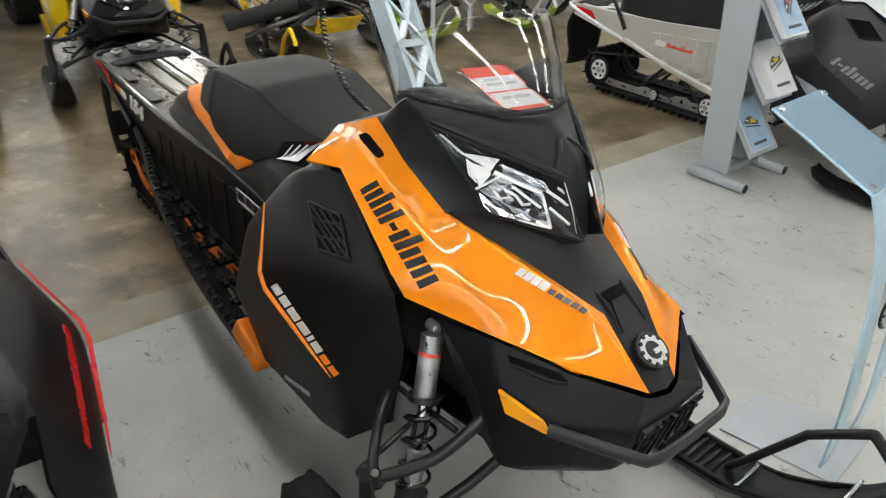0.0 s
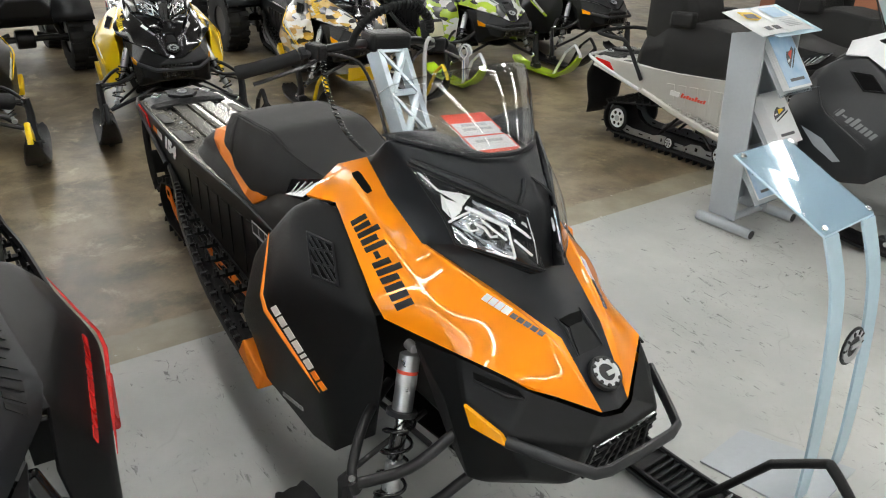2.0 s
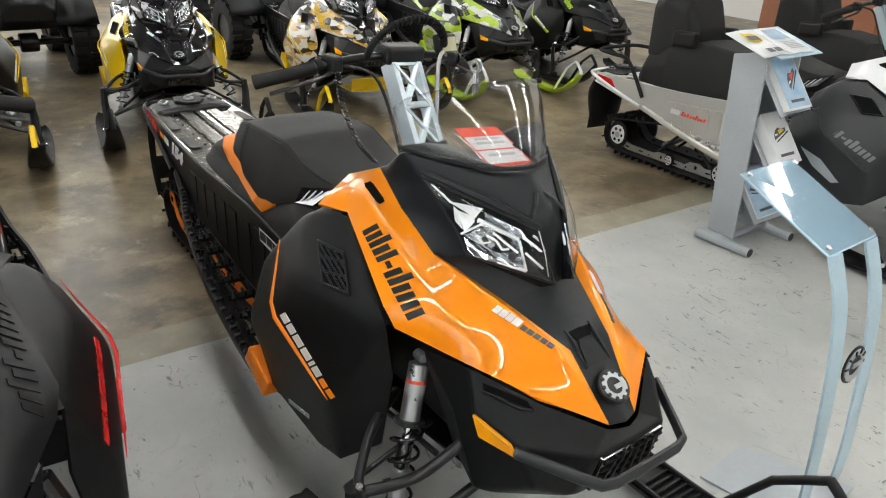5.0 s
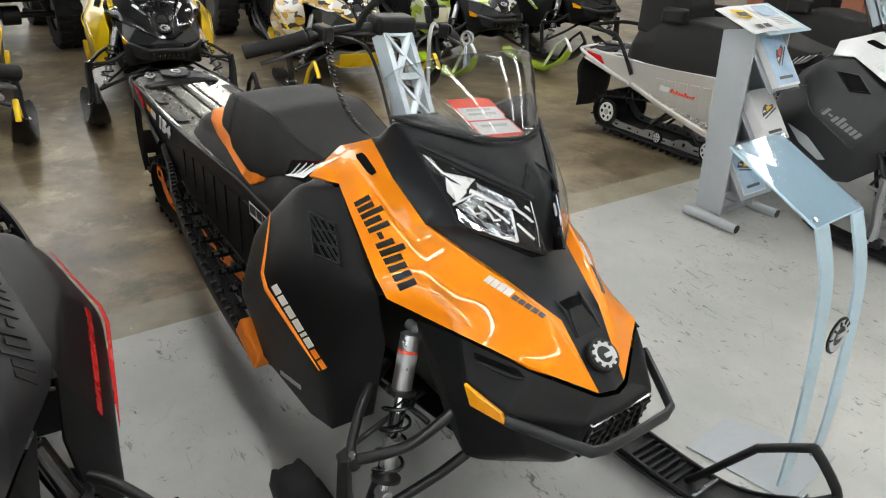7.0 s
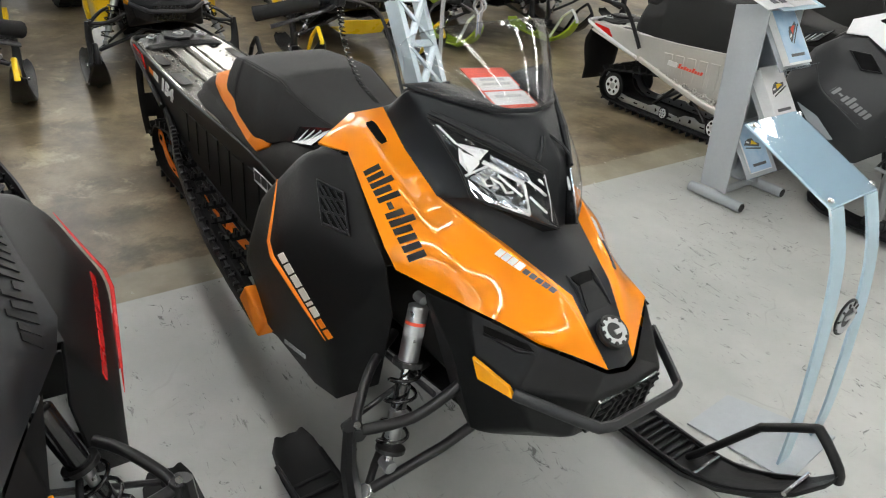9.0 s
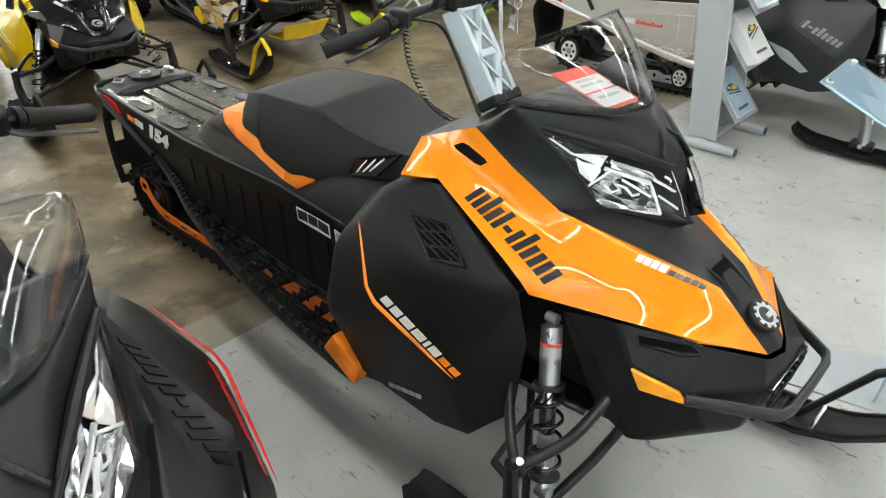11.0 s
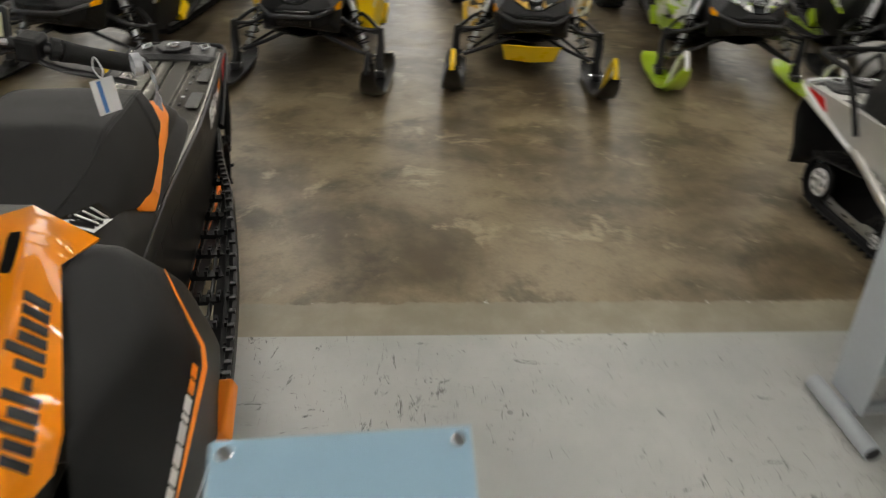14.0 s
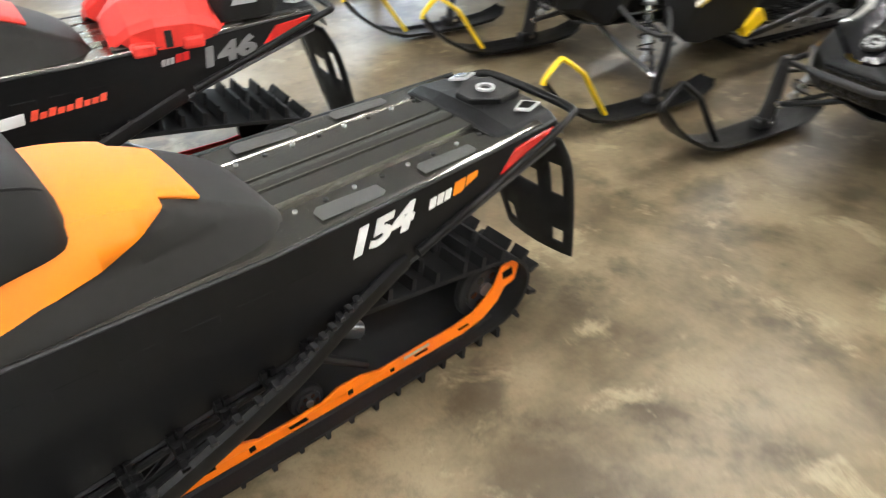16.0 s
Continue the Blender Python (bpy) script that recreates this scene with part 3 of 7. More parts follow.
def build_hood(sled, th, fine):
    for s in (1, -1):
        outer = soft_panel("hood_panel", OUTER_FACES, th["hood"], sled, s, th["hood_label"], 0.008)
        # slot near the rear end of the panel, its shade a raised near-black piece
        ot = panel_tree(OUTER_FACES, s)
        n = Vector((0.25, s * 0.45, 0.86)).normalized()
        c0, c1, c2, c3 = [hv(k, s) for k in ("k0", "k1", "bd4", "tpi")]
        A, B, C, D = [c0.lerp(c1, u).lerp(c3.lerp(c2, u), v) for u, v in ((0.02, 0.12), (0.10, 0.48), (0.68, 0.56), (0.66, 0.24))]
        hits = [ot.ray_cast(p + n * 0.06, -n, 0.2)[0] for p in (A, B, C, D)]
        A, B, C, D = [h if h is not None else p for h, p in zip(hits, (A, B, C, D))]
        fn = (C - A).cross(D - B).normalized()
        fn = fn if fn.z > 0 else -fn
        rim = []
        for p, q in ((A, B), (B, C), (C, D), (D, A)):
            rim += [p.lerp(q, 0.16), p.lerp(q, 0.84)]
        bm = bmesh.new()
        lo, hi = [bm.verts.new(p - fn * 0.006) for p in rim], [bm.verts.new(p + fn * 0.003) for p in rim]
        for k in range(8):
            bm.faces.new((lo[k], lo[(k + 1) % 8], hi[(k + 1) % 8], hi[k]))
        bm.faces.new(hi)
        part("slot", bm, M_OPENING_SHADE, outer, "slotted vent, its shade a near-black piece")
        # broad mark on the lower face of the panel, as plain slanted blocks
        a, c = Vector(side((-0.662, 0.279, 0.921), s)), Vector(side((-0.384, 0.318, 0.807), s))
        n = Vector((0.42, s * 0.55, 0.72))
        if s > 0:
            a, c = c, a
        printed("hood_mark", panel_tree(OUTER_FACES, s), a, c, n, STROKES[0], STROKES[1], 0.0075, 0.25, th["mark"], outer, "slanted bar of a mark", base=STROKES[2])
        soft_panel("side_panel", SIDE_FACES, th["side"], sled, s, th["side_label"], 0.008, SIDE_CREASE)
        panel = sled.children[-1]
        # vent in the upper facet of the right panel
        if s < 0:
            q = [Vector(side(p, s)) for p in ((-0.800, 0.346, 0.862), (-0.690, 0.310, 0.852), (-0.590, 0.335, 0.762), (-0.690, 0.380, 0.770))]
            n = (q[1] - q[0]).cross(q[3] - q[0]).normalized()
            if n.z < 0:
                n = -n
            tree = panel_tree(SIDE_FACES, s, SIDE_CREASE)
            q = [(tree.ray_cast(p + n * 0.08, -n, 0.2)[0] or p) + n * 0.003 for p in q]
            c = sum(q, Vector()) / 4
            cc = tree.ray_cast(c + n * 0.08, -n, 0.2)[0]
            if cc is not None and (cc - c).dot(n) > 0:
                q = [p + n * ((cc - c).dot(n) + 0.002) for p in q]
                c = sum(q, Vector()) / 4
            bm = bmesh.new()
            oo, ii, dp = [bm.verts.new(p + n * 0.002) for p in q], [bm.verts.new(c.lerp(p, 0.90) + n * 0.009) for p in q], [bm.verts.new(c.lerp(p, 0.80) + n * 0.001) for p in q]
            for k in range(4):
                bm.faces.new((oo[k], oo[(k + 1) % 4], ii[(k + 1) % 4], ii[k]))
                bm.faces.new((ii[k], ii[(k + 1) % 4], dp[(k + 1) % 4], dp[k]))
            part("side_vent", bm, M_GREY if fine else M_BLACK, panel, "moulded vent surround", bevel=0.003)
            # near-black sheet for the shade deep in the vent
            bm = bmesh.new()
            bm.faces.new([bm.verts.new(c.lerp(p, 0.82) + n * 0.0025) for p in q])
            part("mesh_backing", bm, M_OPENING_SHADE, panel)
            if fine:
                def at(u, v):
                    return c.lerp(q[0].lerp(q[1], u).lerp(q[3].lerp(q[2], u), v), 0.86) + n * 0.005
                for u0, v0, u1, v1 in ((0, 0.25, 0.75, 1), (0, 0.0, 1, 1), (0.30, 0.0, 1, 0.72), (0.62, 0, 1, 0.4), (0.0, 0.55, 0.4, 1)):
                    part("louvre", tube([at(u0, v0), at(u1, v1)], 0.0034, 6, flat=0.6), M_GREY, panel)
                for u0, v0, u1, v1 in ((0.0, 0.35, 1, 0.2), (0.0, 0.70, 1, 0.6)):
                    part("louvre", tube([at(u0, v0) - n * 0.002, at(u1, v1) - n * 0.002], 0.003, 6), M_BLACK, panel)
        # thin coloured line and small print along the lower crease
        nn = Vector((0.1, s * 0.75, 0.45)).normalized()
        line = [hv("E", s).lerp(hv("F", s), t) + nn * 0.008 for t in (0.02, 0.3, 0.6, 0.88)] + [hv("F", s).lerp(hv("G", s), t) + nn * 0.006 for t in (0.08, 0.35, 0.7, 0.98)]
        part("pinstripe", tube(line, [0.001, 0.003, 0.004, 0.005, 0.006, 0.0055, 0.004, 0.001], 6, flat=0.4), th["accent"], panel, "thin coloured stripe")
        o, e, up = hv("F", s).lerp(hv("G", s), 0.03), hv("G", s), hv("H", s)
        n = (e - o).cross(up - o).normalized()
        if n.y * s < 0:
            n = -n
        a, c = Vector(side((-0.795, 0.478, 0.655), s)), Vector(side((-0.620, 0.452, 0.540), s))
        e2 = Vector(side((-0.560, 0.440, 0.502), s))
        if th["mark_lift"]:
            a, c, e2 = a.lerp(hv("H", s), 0.35), c.lerp(hv("A", s), 0.28), e2.lerp(hv("A", s), 0.28)
        wd = [0.034, 0.034, 0.042, 0.042, 0.012, 0.034]
        tr = panel_tree(SIDE_FACES, s, SIDE_CREASE)
        if s < 0:
            printed("side_mark", tr, a, c, n, wd, [0.023] * 6, 0.007, 0.3, th["print"], panel, "white printed block")
            printed("side_mark", tr, c.lerp(e2, 0.12), e2, n, [0.026, 0.026], [0.018] * 2, 0.006, 0.3, th["accent"], panel, "coloured printed block")
        else:
            printed("side_mark", tr, e2, a.lerp(e2, 0.25), n, wd, [0.023] * 6, 0.007, 0.3, th["print"], panel, "white printed block")
            printed("side_mark", tr, a.lerp(e2, 0.22), a, n, [0.026, 0.026], [0.018] * 2, 0.006, 0.3, th["accent"], panel, "coloured printed block")
        if th["touring"]:
            a, c = Vector(side((-0.900, 0.400, 0.660), s)), Vector(side((-0.560, 0.425, 0.550), s))
            st, en = (a, c) if s < 0 else (c, a)
            printed("panel_mark", tr, st, en, n, STROKES[0], [0.8 * h for h in STROKES[1]], 0.0075, 0.25, M_NUMGREY, panel, "grey printed bar", base=STROKES[2])
            q = [Vector(side(p, s)) for p in ((-0.93, 0.46, 0.540), (-0.80, 0.455, 0.500), (-0.68, 0.44, 0.400), (-0.72, 0.44, 0.385), (-0.84, 0.45, 0.450))]
            q = [(tr.ray_cast(p + n * 0.1, -n, 0.3)[0] or p) for p in q]
            bm = bmesh.new()
            lo, hi = [bm.verts.new(p - n * 0.003) for p in q], [bm.verts.new(p + n * 0.006) for p in q]
            for k in range(5):
                bm.faces.new((lo[k], lo[(k + 1) % 5], hi[(k + 1) % 5], hi[k]))
            bm.faces.new(hi)
            part("mesh_patch", bm, M_STAND, panel, "grey mesh patch")
        elif fine:
            a, c = Vector(side((-0.812, 0.475, 0.300), s)), Vector(side((-0.690, 0.458, 0.320), s))
            st, en = (a, c) if s < 0 else (c, a)
            printed("small_mark", tr, st + V(0, 0, 0.03), en + V(0, 0, 0.03), Vector((0.05, s, 0.0)), [0.016] * 5, [0.014] * 5, 0.004, 0.2, M_SILVERPRINT, panel, "small grey printed block")
        # toe guard wedge behind the panel
        w = {"a": (-1.000, 0.490, 0.428), "b": (-1.055, 0.488, 0.355), "c": (-0.945, 0.480, 0.275), "d": (-0.925, 0.464, 0.335),
             "e": (-1.000, 0.440, 0.425), "f": (-1.055, 0.430, 0.352), "g": (-0.945, 0.420, 0.272), "h": (-0.925, 0.410, 0.335)}
        bm = polys(w, [("a", "b", "c", "d"), ("e", "f", "g", "h"), ("a", "b", "f", "e"), ("b", "c", "g", "f"), ("c", "d", "h", "g"), ("d", "a", "e", "h")])
        if s < 0:
            flip(bm)
        part("toe_guard", bm, th["accent"], sled, "coloured plastic toe guard", bevel=0.008, segs=3)
        # headlamp: faceted bright reflector behind a clear lens
        hl = [hv(k, s) for k in ("hlt", "hln", "hli", "hlb")]
        n = (hl[1] - hl[0]).cross(hl[3] - hl[0]).normalized()
        if n.x < 0:
            n = -n
        c = sum(hl, Vector()) / 4
        mid = hv("hlc", s)

        def lamp_point(u, v):
            left = hl[0].lerp(mid, v * 2) if v < 0.5 else mid.lerp(hl[3], v * 2 - 1)
            return left.lerp(hl[1].lerp(hl[2], v), u)

        def lamp_sheet(u0, u1, v0, v1, nu, nv, depth):
            return [[lamp_point(u0 + (u1 - u0) * i / nu, v0 + (v1 - v0) * j / nv) - n * depth(i / nu, j / nv) for j in range(nv + 1)] for i in range(nu + 1)]

        lamp = part("headlight", loft(lamp_sheet(0, 1, 0, 1, 10, 8, lambda u, v: 0.026 * min(1, 6 * min(u, v, 1 - u, 1 - v))), caps=False), M_LAMPBACK, sled, "clear headlight with bright faceted reflector", smooth=40)
        chance = random.Random(4)

        def lamp_patch(a, b, c, d, nu, nv, deep, rough):
            """A faceted sheet between four corners of the lamp's opening."""
            rows = []
            for i in range(nu + 1):
                u, row = i / nu, []
                for j in range(nv + 1):
                    v = j / nv
                    q = [a[k] * (1 - u) * (1 - v) + b[k] * u * (1 - v) + c[k] * u * v + d[k] * (1 - u) * v for k in (0, 1)]
                    row.append(lamp_point(*q) - n * (0.006 + deep * 16 * u * (1 - u) * v * (1 - v) + chance.uniform(-rough, rough)))
                rows.append(row)
            return loft(rows, caps=False)

        # main bowl, upper bowl, pale arm running to the rear tip
        bowl = part("reflector_bowl", lamp_patch((0.05, 0.60), (0.40, 0.32), (0.72, 0.40), (0.67, 0.92), 6, 5, 0.026, 0.007), M_REFLECTOR, lamp, "bright faceted reflector bowl", thick=0.002)
        part("reflector_bowl", lamp_patch((0.05, 0.62), (0.67, 0.92), (0.42, 1.0), (0.01, 0.98), 5, 2, 0.004, 0.006), M_REFLECTOR, lamp, "bright faceted reflector bowl", thick=0.002)
        part("reflector_bowl", lamp_patch((0.50, 0.12), (0.82, 0.16), (0.83, 0.34), (0.44, 0.26), 5, 2, 0.012, 0.006), M_REFLECTOR, lamp, "bright faceted reflector bowl", thick=0.002)
        for corners in (((0.03, 0.06), (0.07, 0.05), (0.17, 0.19), (0.13, 0.21)), ((0.13, 0.20), (0.20, 0.17), (0.50, 0.08), (0.34, 0.28)), ((0.16, 0.27), (0.34, 0.26), (0.30, 0.34), (0.08, 0.54)), ((0.15, 0.23), (0.18, 0.27), (0.075, 0.50), (0.045, 0.42))):
            part("lamp_band", lamp_patch(*corners, 2, 2, -0.003, 0.0), M_LAMPWHITE, lamp, "pale inner lamp band", thick=0.003)
        for a, b, r in (((0.36, 0.29), (0.74, 0.37), 0.0050), ((0.03, 0.60), (0.42, 0.30), 0.0030), ((0.74, 0.38), (0.68, 0.94), 0.0035), ((0.34, 0.98), (0.68, 0.94), 0.0038), ((0.75, 0.57), (0.90, 0.78), 0.0030), ((0.46, 0.40), (0.66, 0.62), 0.0030)):
            a, b = lamp_point(*a), lamp_point(*b)
            part("lamp_rib", tube([a - n * 0.004, a.lerp(b, 0.5) - n * 0.001, b - n * 0.004], r, 6), M_LAMPWHITE, lamp)
        hook = [lamp_point(u, v) - n * 0.004 for u, v in ((0.80, 0.30), (0.89, 0.37), (0.945, 0.43), (0.985, 0.38), (0.97, 0.24), (0.92, 0.19))]
        part("lamp_rib", tube(spline(hook, 4), 0.0034, 6), M_LAMPWHITE, lamp)
        # squared bulb shield in the bowl
        zig = [lamp_point(u, v) - n * 0.012 for u, v in ((0.22, 0.52), (0.25, 0.66), (0.36, 0.58), (0.34, 0.48), (0.44, 0.52), (0.47, 0.66), (0.56, 0.60))]
        part("bulb_shield", tube(zig, 0.0036, 6), M_LAMPWHITE, bowl, "bright bulb shield")
        for u, v in ((0.30, 0.58), (0.46, 0.58), (0.56, 0.74)):
            p = lamp_point(u, v)
            part("bulb", disc(p - n * 0.020, n, 0.010, 0.012, 10), M_DARKSTEEL, bowl, "dark bulb recess")
        part("lens_edge", tube([lamp_point(1, 0.04) + n * 0.004, lamp_point(0.985, 0.5) + n * 0.006, lamp_point(0.94, 0.90) + n * 0.004], 0.0014, 5), M_REFLECTOR, lamp)
        # dark skirt below the lamp's front corner
        tip, root = hl[2], hv("hlu", s)
        bm = bmesh.new()
        bm.faces.new([bm.verts.new(p) for p in (hl[3], tip, root)])
        bm.faces.new([bm.verts.new(p) for p in (tip, hl[1], root)])
        part("lamp_skirt", bm, M_LAMPBACK, lamp, "dark lamp housing", thick=0.003)
        bm = bmesh.new()
        grid = []
        for i in range(9):
            row = []
            for j in range(7):
                u, v = i / 8, j / 6
                p = lamp_point(u, v)
                row.append(bm.verts.new(p + n * (0.003 + 0.028 * (4 * u * (1 - u)) ** 0.38 * (4 * v * (1 - v)) ** 0.45)))
            grid.append(row)
        for i in range(8):
            for j in range(6):
                bm.faces.new((grid[i][j], grid[i + 1][j], grid[i + 1][j + 1], grid[i][j + 1]))
        lens = part("lamp_lens", bm, M_LENS, lamp, "clear plastic lens", smooth=60)
        lens.visible_shadow = False
        # dark brow along the lamp
        part("lamp_trim", tube([hl[0] + n * 0.004, hl[0].lerp(hl[1], 0.5) + n * 0.008, hl[1] + n * 0.003], 0.0045, 6), M_BLACK, lamp)
        part("lamp_trim", tube([hl[0] + n * 0.001, mid + n * 0.002, hl[3] + n * 0.002, hl[2] + n * 0.001], 0.0035, 6), M_BLACK, lamp)
        # intake under the step of the hood panel, its shade a near-black piece
        if fine:
            l2, s2, a4, a5 = hv("lm2", s), hv("st2", s), hv("sa", s), hv("n4", s)
            fn = (s2 - l2).cross(a4 - l2).normalized()
            fn = fn if fn.y * s > 0 else -fn
            q = [l2.lerp(s2, 0.22).lerp(a4.lerp(a5, 0.22), 0.16), l2.lerp(s2, 0.86).lerp(a4.lerp(a5, 0.86), 0.06), l2.lerp(s2, 0.99).lerp(a5, 0.16), l2.lerp(s2, 0.80).lerp(a4.lerp(a5, 0.80), 0.26), l2.lerp(s2, 0.24).lerp(a4.lerp(a5, 0.24), 0.34)]
            bm = bmesh.new()
            lo, hi = [bm.verts.new(p - fn * 0.01) for p in q], [bm.verts.new(p + fn * 0.002) for p in q]
            for k in range(5):
                bm.faces.new((lo[k], lo[(k + 1) % 5], hi[(k + 1) % 5], hi[k]))
            bm.faces.new(hi)
            part("nose_intake", bm, M_OPENING_SHADE, sled, "slotted intake under the hood panel, its shade a near-black piece")
            part("intake_lip", tube([q[4] + fn * 0.003, q[3] + fn * 0.004, q[2] + fn * 0.003], [0.003, 0.006, 0.003], 8), th["nose"], sled.children[-1], smooth=50)
        # amber side reflector
        q = [hv("sa", s) + V(0.004, s * 0.006, 0.0), hv("sa", s) + V(0.03, s * 0.004, -0.050), hv("n4", s) + V(0.006, s * 0.006, -0.026), hv("n4", s) + V(-0.012, s * 0.007, 0.000)]
        bm = bmesh.new()
        f = bm.faces.new([bm.verts.new(p) for p in q])
        g = bmesh.ops.extrude_face_region(bm, geom=[f])
        bmesh.ops.translate(bm, verts=[v for v in g["geom"] if isinstance(v, bmesh.types.BMVert)], vec=(0, -s * 0.012, 0))
        part("side_reflector", bm, M_AMBER, sled, "amber side reflector", bevel=0.003)
    soft_panel("hood_centre", CENTRE_FACES, th["centre"], sled, 0, "dark moulded hood centre", 0.006, 0.25)
    soft_panel("cowl", COWL_FACES, th["cowl"], sled, 0, "dark angular headlight cowl", 0.006, 0.42)
    nose = part("nose_fairing", polys(HOOD, NOSE_FACES, True), th["nose"], sled, "black plastic nose fairing", bevel=0.012, segs=3, smooth=40)
    # ribs pressed into the cowl
    for s in (1, -1):
        a, b = Vector((-0.298, s * 0.012, 1.100)), Vector((-0.265, s * 0.050, 1.058))
        part("cowl_rib", tube([a, a.lerp(b, 0.5) + V(0.006, 0, 0.004), b], 0.006, 6, flat=0.6), th["cowl"], sled.children[-2 if s > 0 else -3])
        part("brow", tube([hv("hlt", s) + V(0.01, 0, 0.012), hv("hlt", s).lerp(hv("hln", s), 0.55) + V(0.012, 0, 0.014), hv("hln", s) + V(0.01, 0, 0.008)], [0.006, 0.012, 0.004], 8), th["cowl"], nose.parent, "")
    # lip round the foot of the windscreen
    outer_rim = [HOOD[k] for k in ("ck", "wb2", "wb1")] + [(-0.355, 0.055, 1.1425), HOOD["wb0"]]
    inner_rim = [(-0.565, 0.070, 1.154), (-0.495, 0.066, 1.155), (-0.422, 0.074, 1.152), (-0.368, 0.050, 1.148), (-0.350, 0.0, 1.147)]
    full_o = spline(outer_rim + [side(p, -1) for p in outer_rim[-2::-1]], 4)
    full_i = spline(inner_rim + [side(p, -1) for p in inner_rim[-2::-1]], 4)
    lip = [[p + V(0, 0, 0.004) for p in full_o], [a.lerp(b, 0.5) + V(0, 0, 0.008) for a, b in zip(full_o, full_i)], full_i]
    part("windscreen_lip", loft(lip, caps=False), th["cowl"], sled, "black lip round the windscreen foot", thick=0.004, smooth=40)
    # air inlet, its shade a near-black sheet, with a ramp down to the badge
    ctree = panel_tree(CENTRE_FACES, 1, 0.25)

    def on_hood(x, y, up):
        p = ctree.ray_cast(V(x, abs(y), 1.2), V(0, 0, -1), 0.6)[0]
        return V(x, y, (p.z if p is not None else 0.75) + up)

    inlet = [[on_hood(x, y, 0.004) for y in (-w, -w * 0.5, 0, w * 0.5, w)] for x, w in ((-0.120, 0.036), (-0.108, 0.030), (-0.094, 0.018))]
    scoop = part("hood_scoop", loft(inlet, caps=False), M_OPENING_SHADE, sled, "air inlet, its shade a near-black sheet", thick=0.003)
    ramp = [[on_hood(x, y, u) for y in (-w, 0, w)] for x, w, u in ((-0.098, 0.020, 0.0045), (-0.075, 0.030, 0.005), (-0.045, 0.036, 0.003))]
    part("scoop_ramp", loft(ramp, caps=False), M_BLACK, scoop, thick=0.003)
    for s in (1, -1):
        part("scoop_ridge", tube([on_hood(-0.128, s * 0.040, 0.002), on_hood(-0.095, s * 0.036, 0.005), on_hood(-0.045, s * 0.041, 0.002)], [0.002, 0.005, 0.002], 8), th["centre"], scoop)
    n = V(0.55, 0, 0.84).normalized()
    c = V(0.006, 0, 0.722)
    badge = part("badge", disc(c, n, 0.042, 0.014, 32), M_MARK, sled, "round black and silver nose badge", bevel=0.003)
    part("badge_ring", ring(c + n * 0.006, n, 0.034, 0.013, 0.005, 32), M_SILVERPRINT, badge)
    q = n.to_track_quat("Z", "Y").to_matrix().to_4x4()
    for k in range(9):
        a = 0.5 + k * 0.62
        p = c + n * 0.008 + q @ V(0.0330 * math.cos(a), 0.0330 * math.sin(a), 0)
        part("badge_tooth", disc(p, n, 0.0050, 0.005, 8), M_MARK, badge)
    part("badge_bar", box(0.026, 0.011, 0.003, c + n * 0.009 + V(0.004, 0.010, -0.002), rot=q.to_3x3()), M_SILVERPRINT, badge)
    # engine print along the inner border: plain bars
    for s in (1, -1):
        n = (hv("k2", s) - hv("bd2", s)).cross(hv("bd1", s) - hv("bd2", s)).normalized()
        if n.z < 0:
            n = -n
        out = (hv("k2", s) - hv("bd2", s)).normalized()
        a, b = hv("bd2", s).lerp(hv("bd1", s), 0.09) + out * 0.030, hv("bd2", s).lerp(hv("bd1", s), 0.90) + out * 0.017
        ot = panel_tree(OUTER_FACES, s)
        big, small = (0.0, 0.44), (0.47, 1.0)
        if s > 0:
            a, b, big, small = b, a, (0.56, 1.0), (0.0, 0.53)
        printed("engine_mark", ot, a.lerp(b, big[0]), a.lerp(b, big[1]), n, [0.02, 0.02, 0.02, 0.024], [0.019] * 4, 0.003, 0.25, M_WHITE, sled, "silver printed block")
        printed("engine_mark", ot, a.lerp(b, small[0]), a.lerp(b, small[1]), n, [0.012] * 5, [0.012] * 5, 0.003, 0.25, M_INK, sled, "dark printed block")
    if th.get("skid"):
        sk = polys({"a": (0.05, 0.20, 0.40), "b": (0.06, 0.0, 0.40), "c": (-0.05, 0.17, 0.26), "d": (-0.04, 0, 0.25), "e": (-0.35, 0.17, 0.24), "f": (-0.35, 0, 0.24)}, [("a", "b", "d", "c"), ("c", "d", "f", "e")], True)
        part("skid_plate", sk, th["skid"], sled, "yellow skid plate", thick=0.008, bevel=0.006)
    # grille and front bumper
    g = part("grille", box(0.02, 0.21, 0.115, (0.070, 0, 0.562), rot=Euler((0, 0.22, 0)).to_matrix()), M_GLOSSBLACK, sled, "black slatted front grille", bevel=0.004)
    for k in range(4):
        part("grille_slat", box(0.014, 0.20, 0.008, (0.088 - k * 0.0065, 0, 0.603 - k * 0.027)), M_BLACK, g, bevel=0.003)
    for k in range(6):
        part("grille_rib", box(0.012, 0.007, 0.11, (0.083, -0.075 + k * 0.03, 0.562), rot=Euler((0.25 * (k - 2.5) / 2.5, 0.22, 0)).to_matrix()), M_BLACK, g, bevel=0.002)
    pts = [(-0.045, 0.245, 0.607), (0.085, 0.166, 0.592), (0.126, 0.138, 0.588), (0.137, 0.105, 0.588), (0.140, 0, 0.590)]
    pts = pts + [side(p, -1) for p in pts[-2::-1]]
    bar = part("front_bumper", tube(pts, 0.0105, 10, flat=1.55), th["bumper"], sled, "black front bumper bar", smooth=40)
    for s in (1, -1):
        part("bumper_end", disc((-0.035, s * 0.234, 0.606), (0.5, s, 0), 0.013, 0.016, 14), th["bumper"], bar)


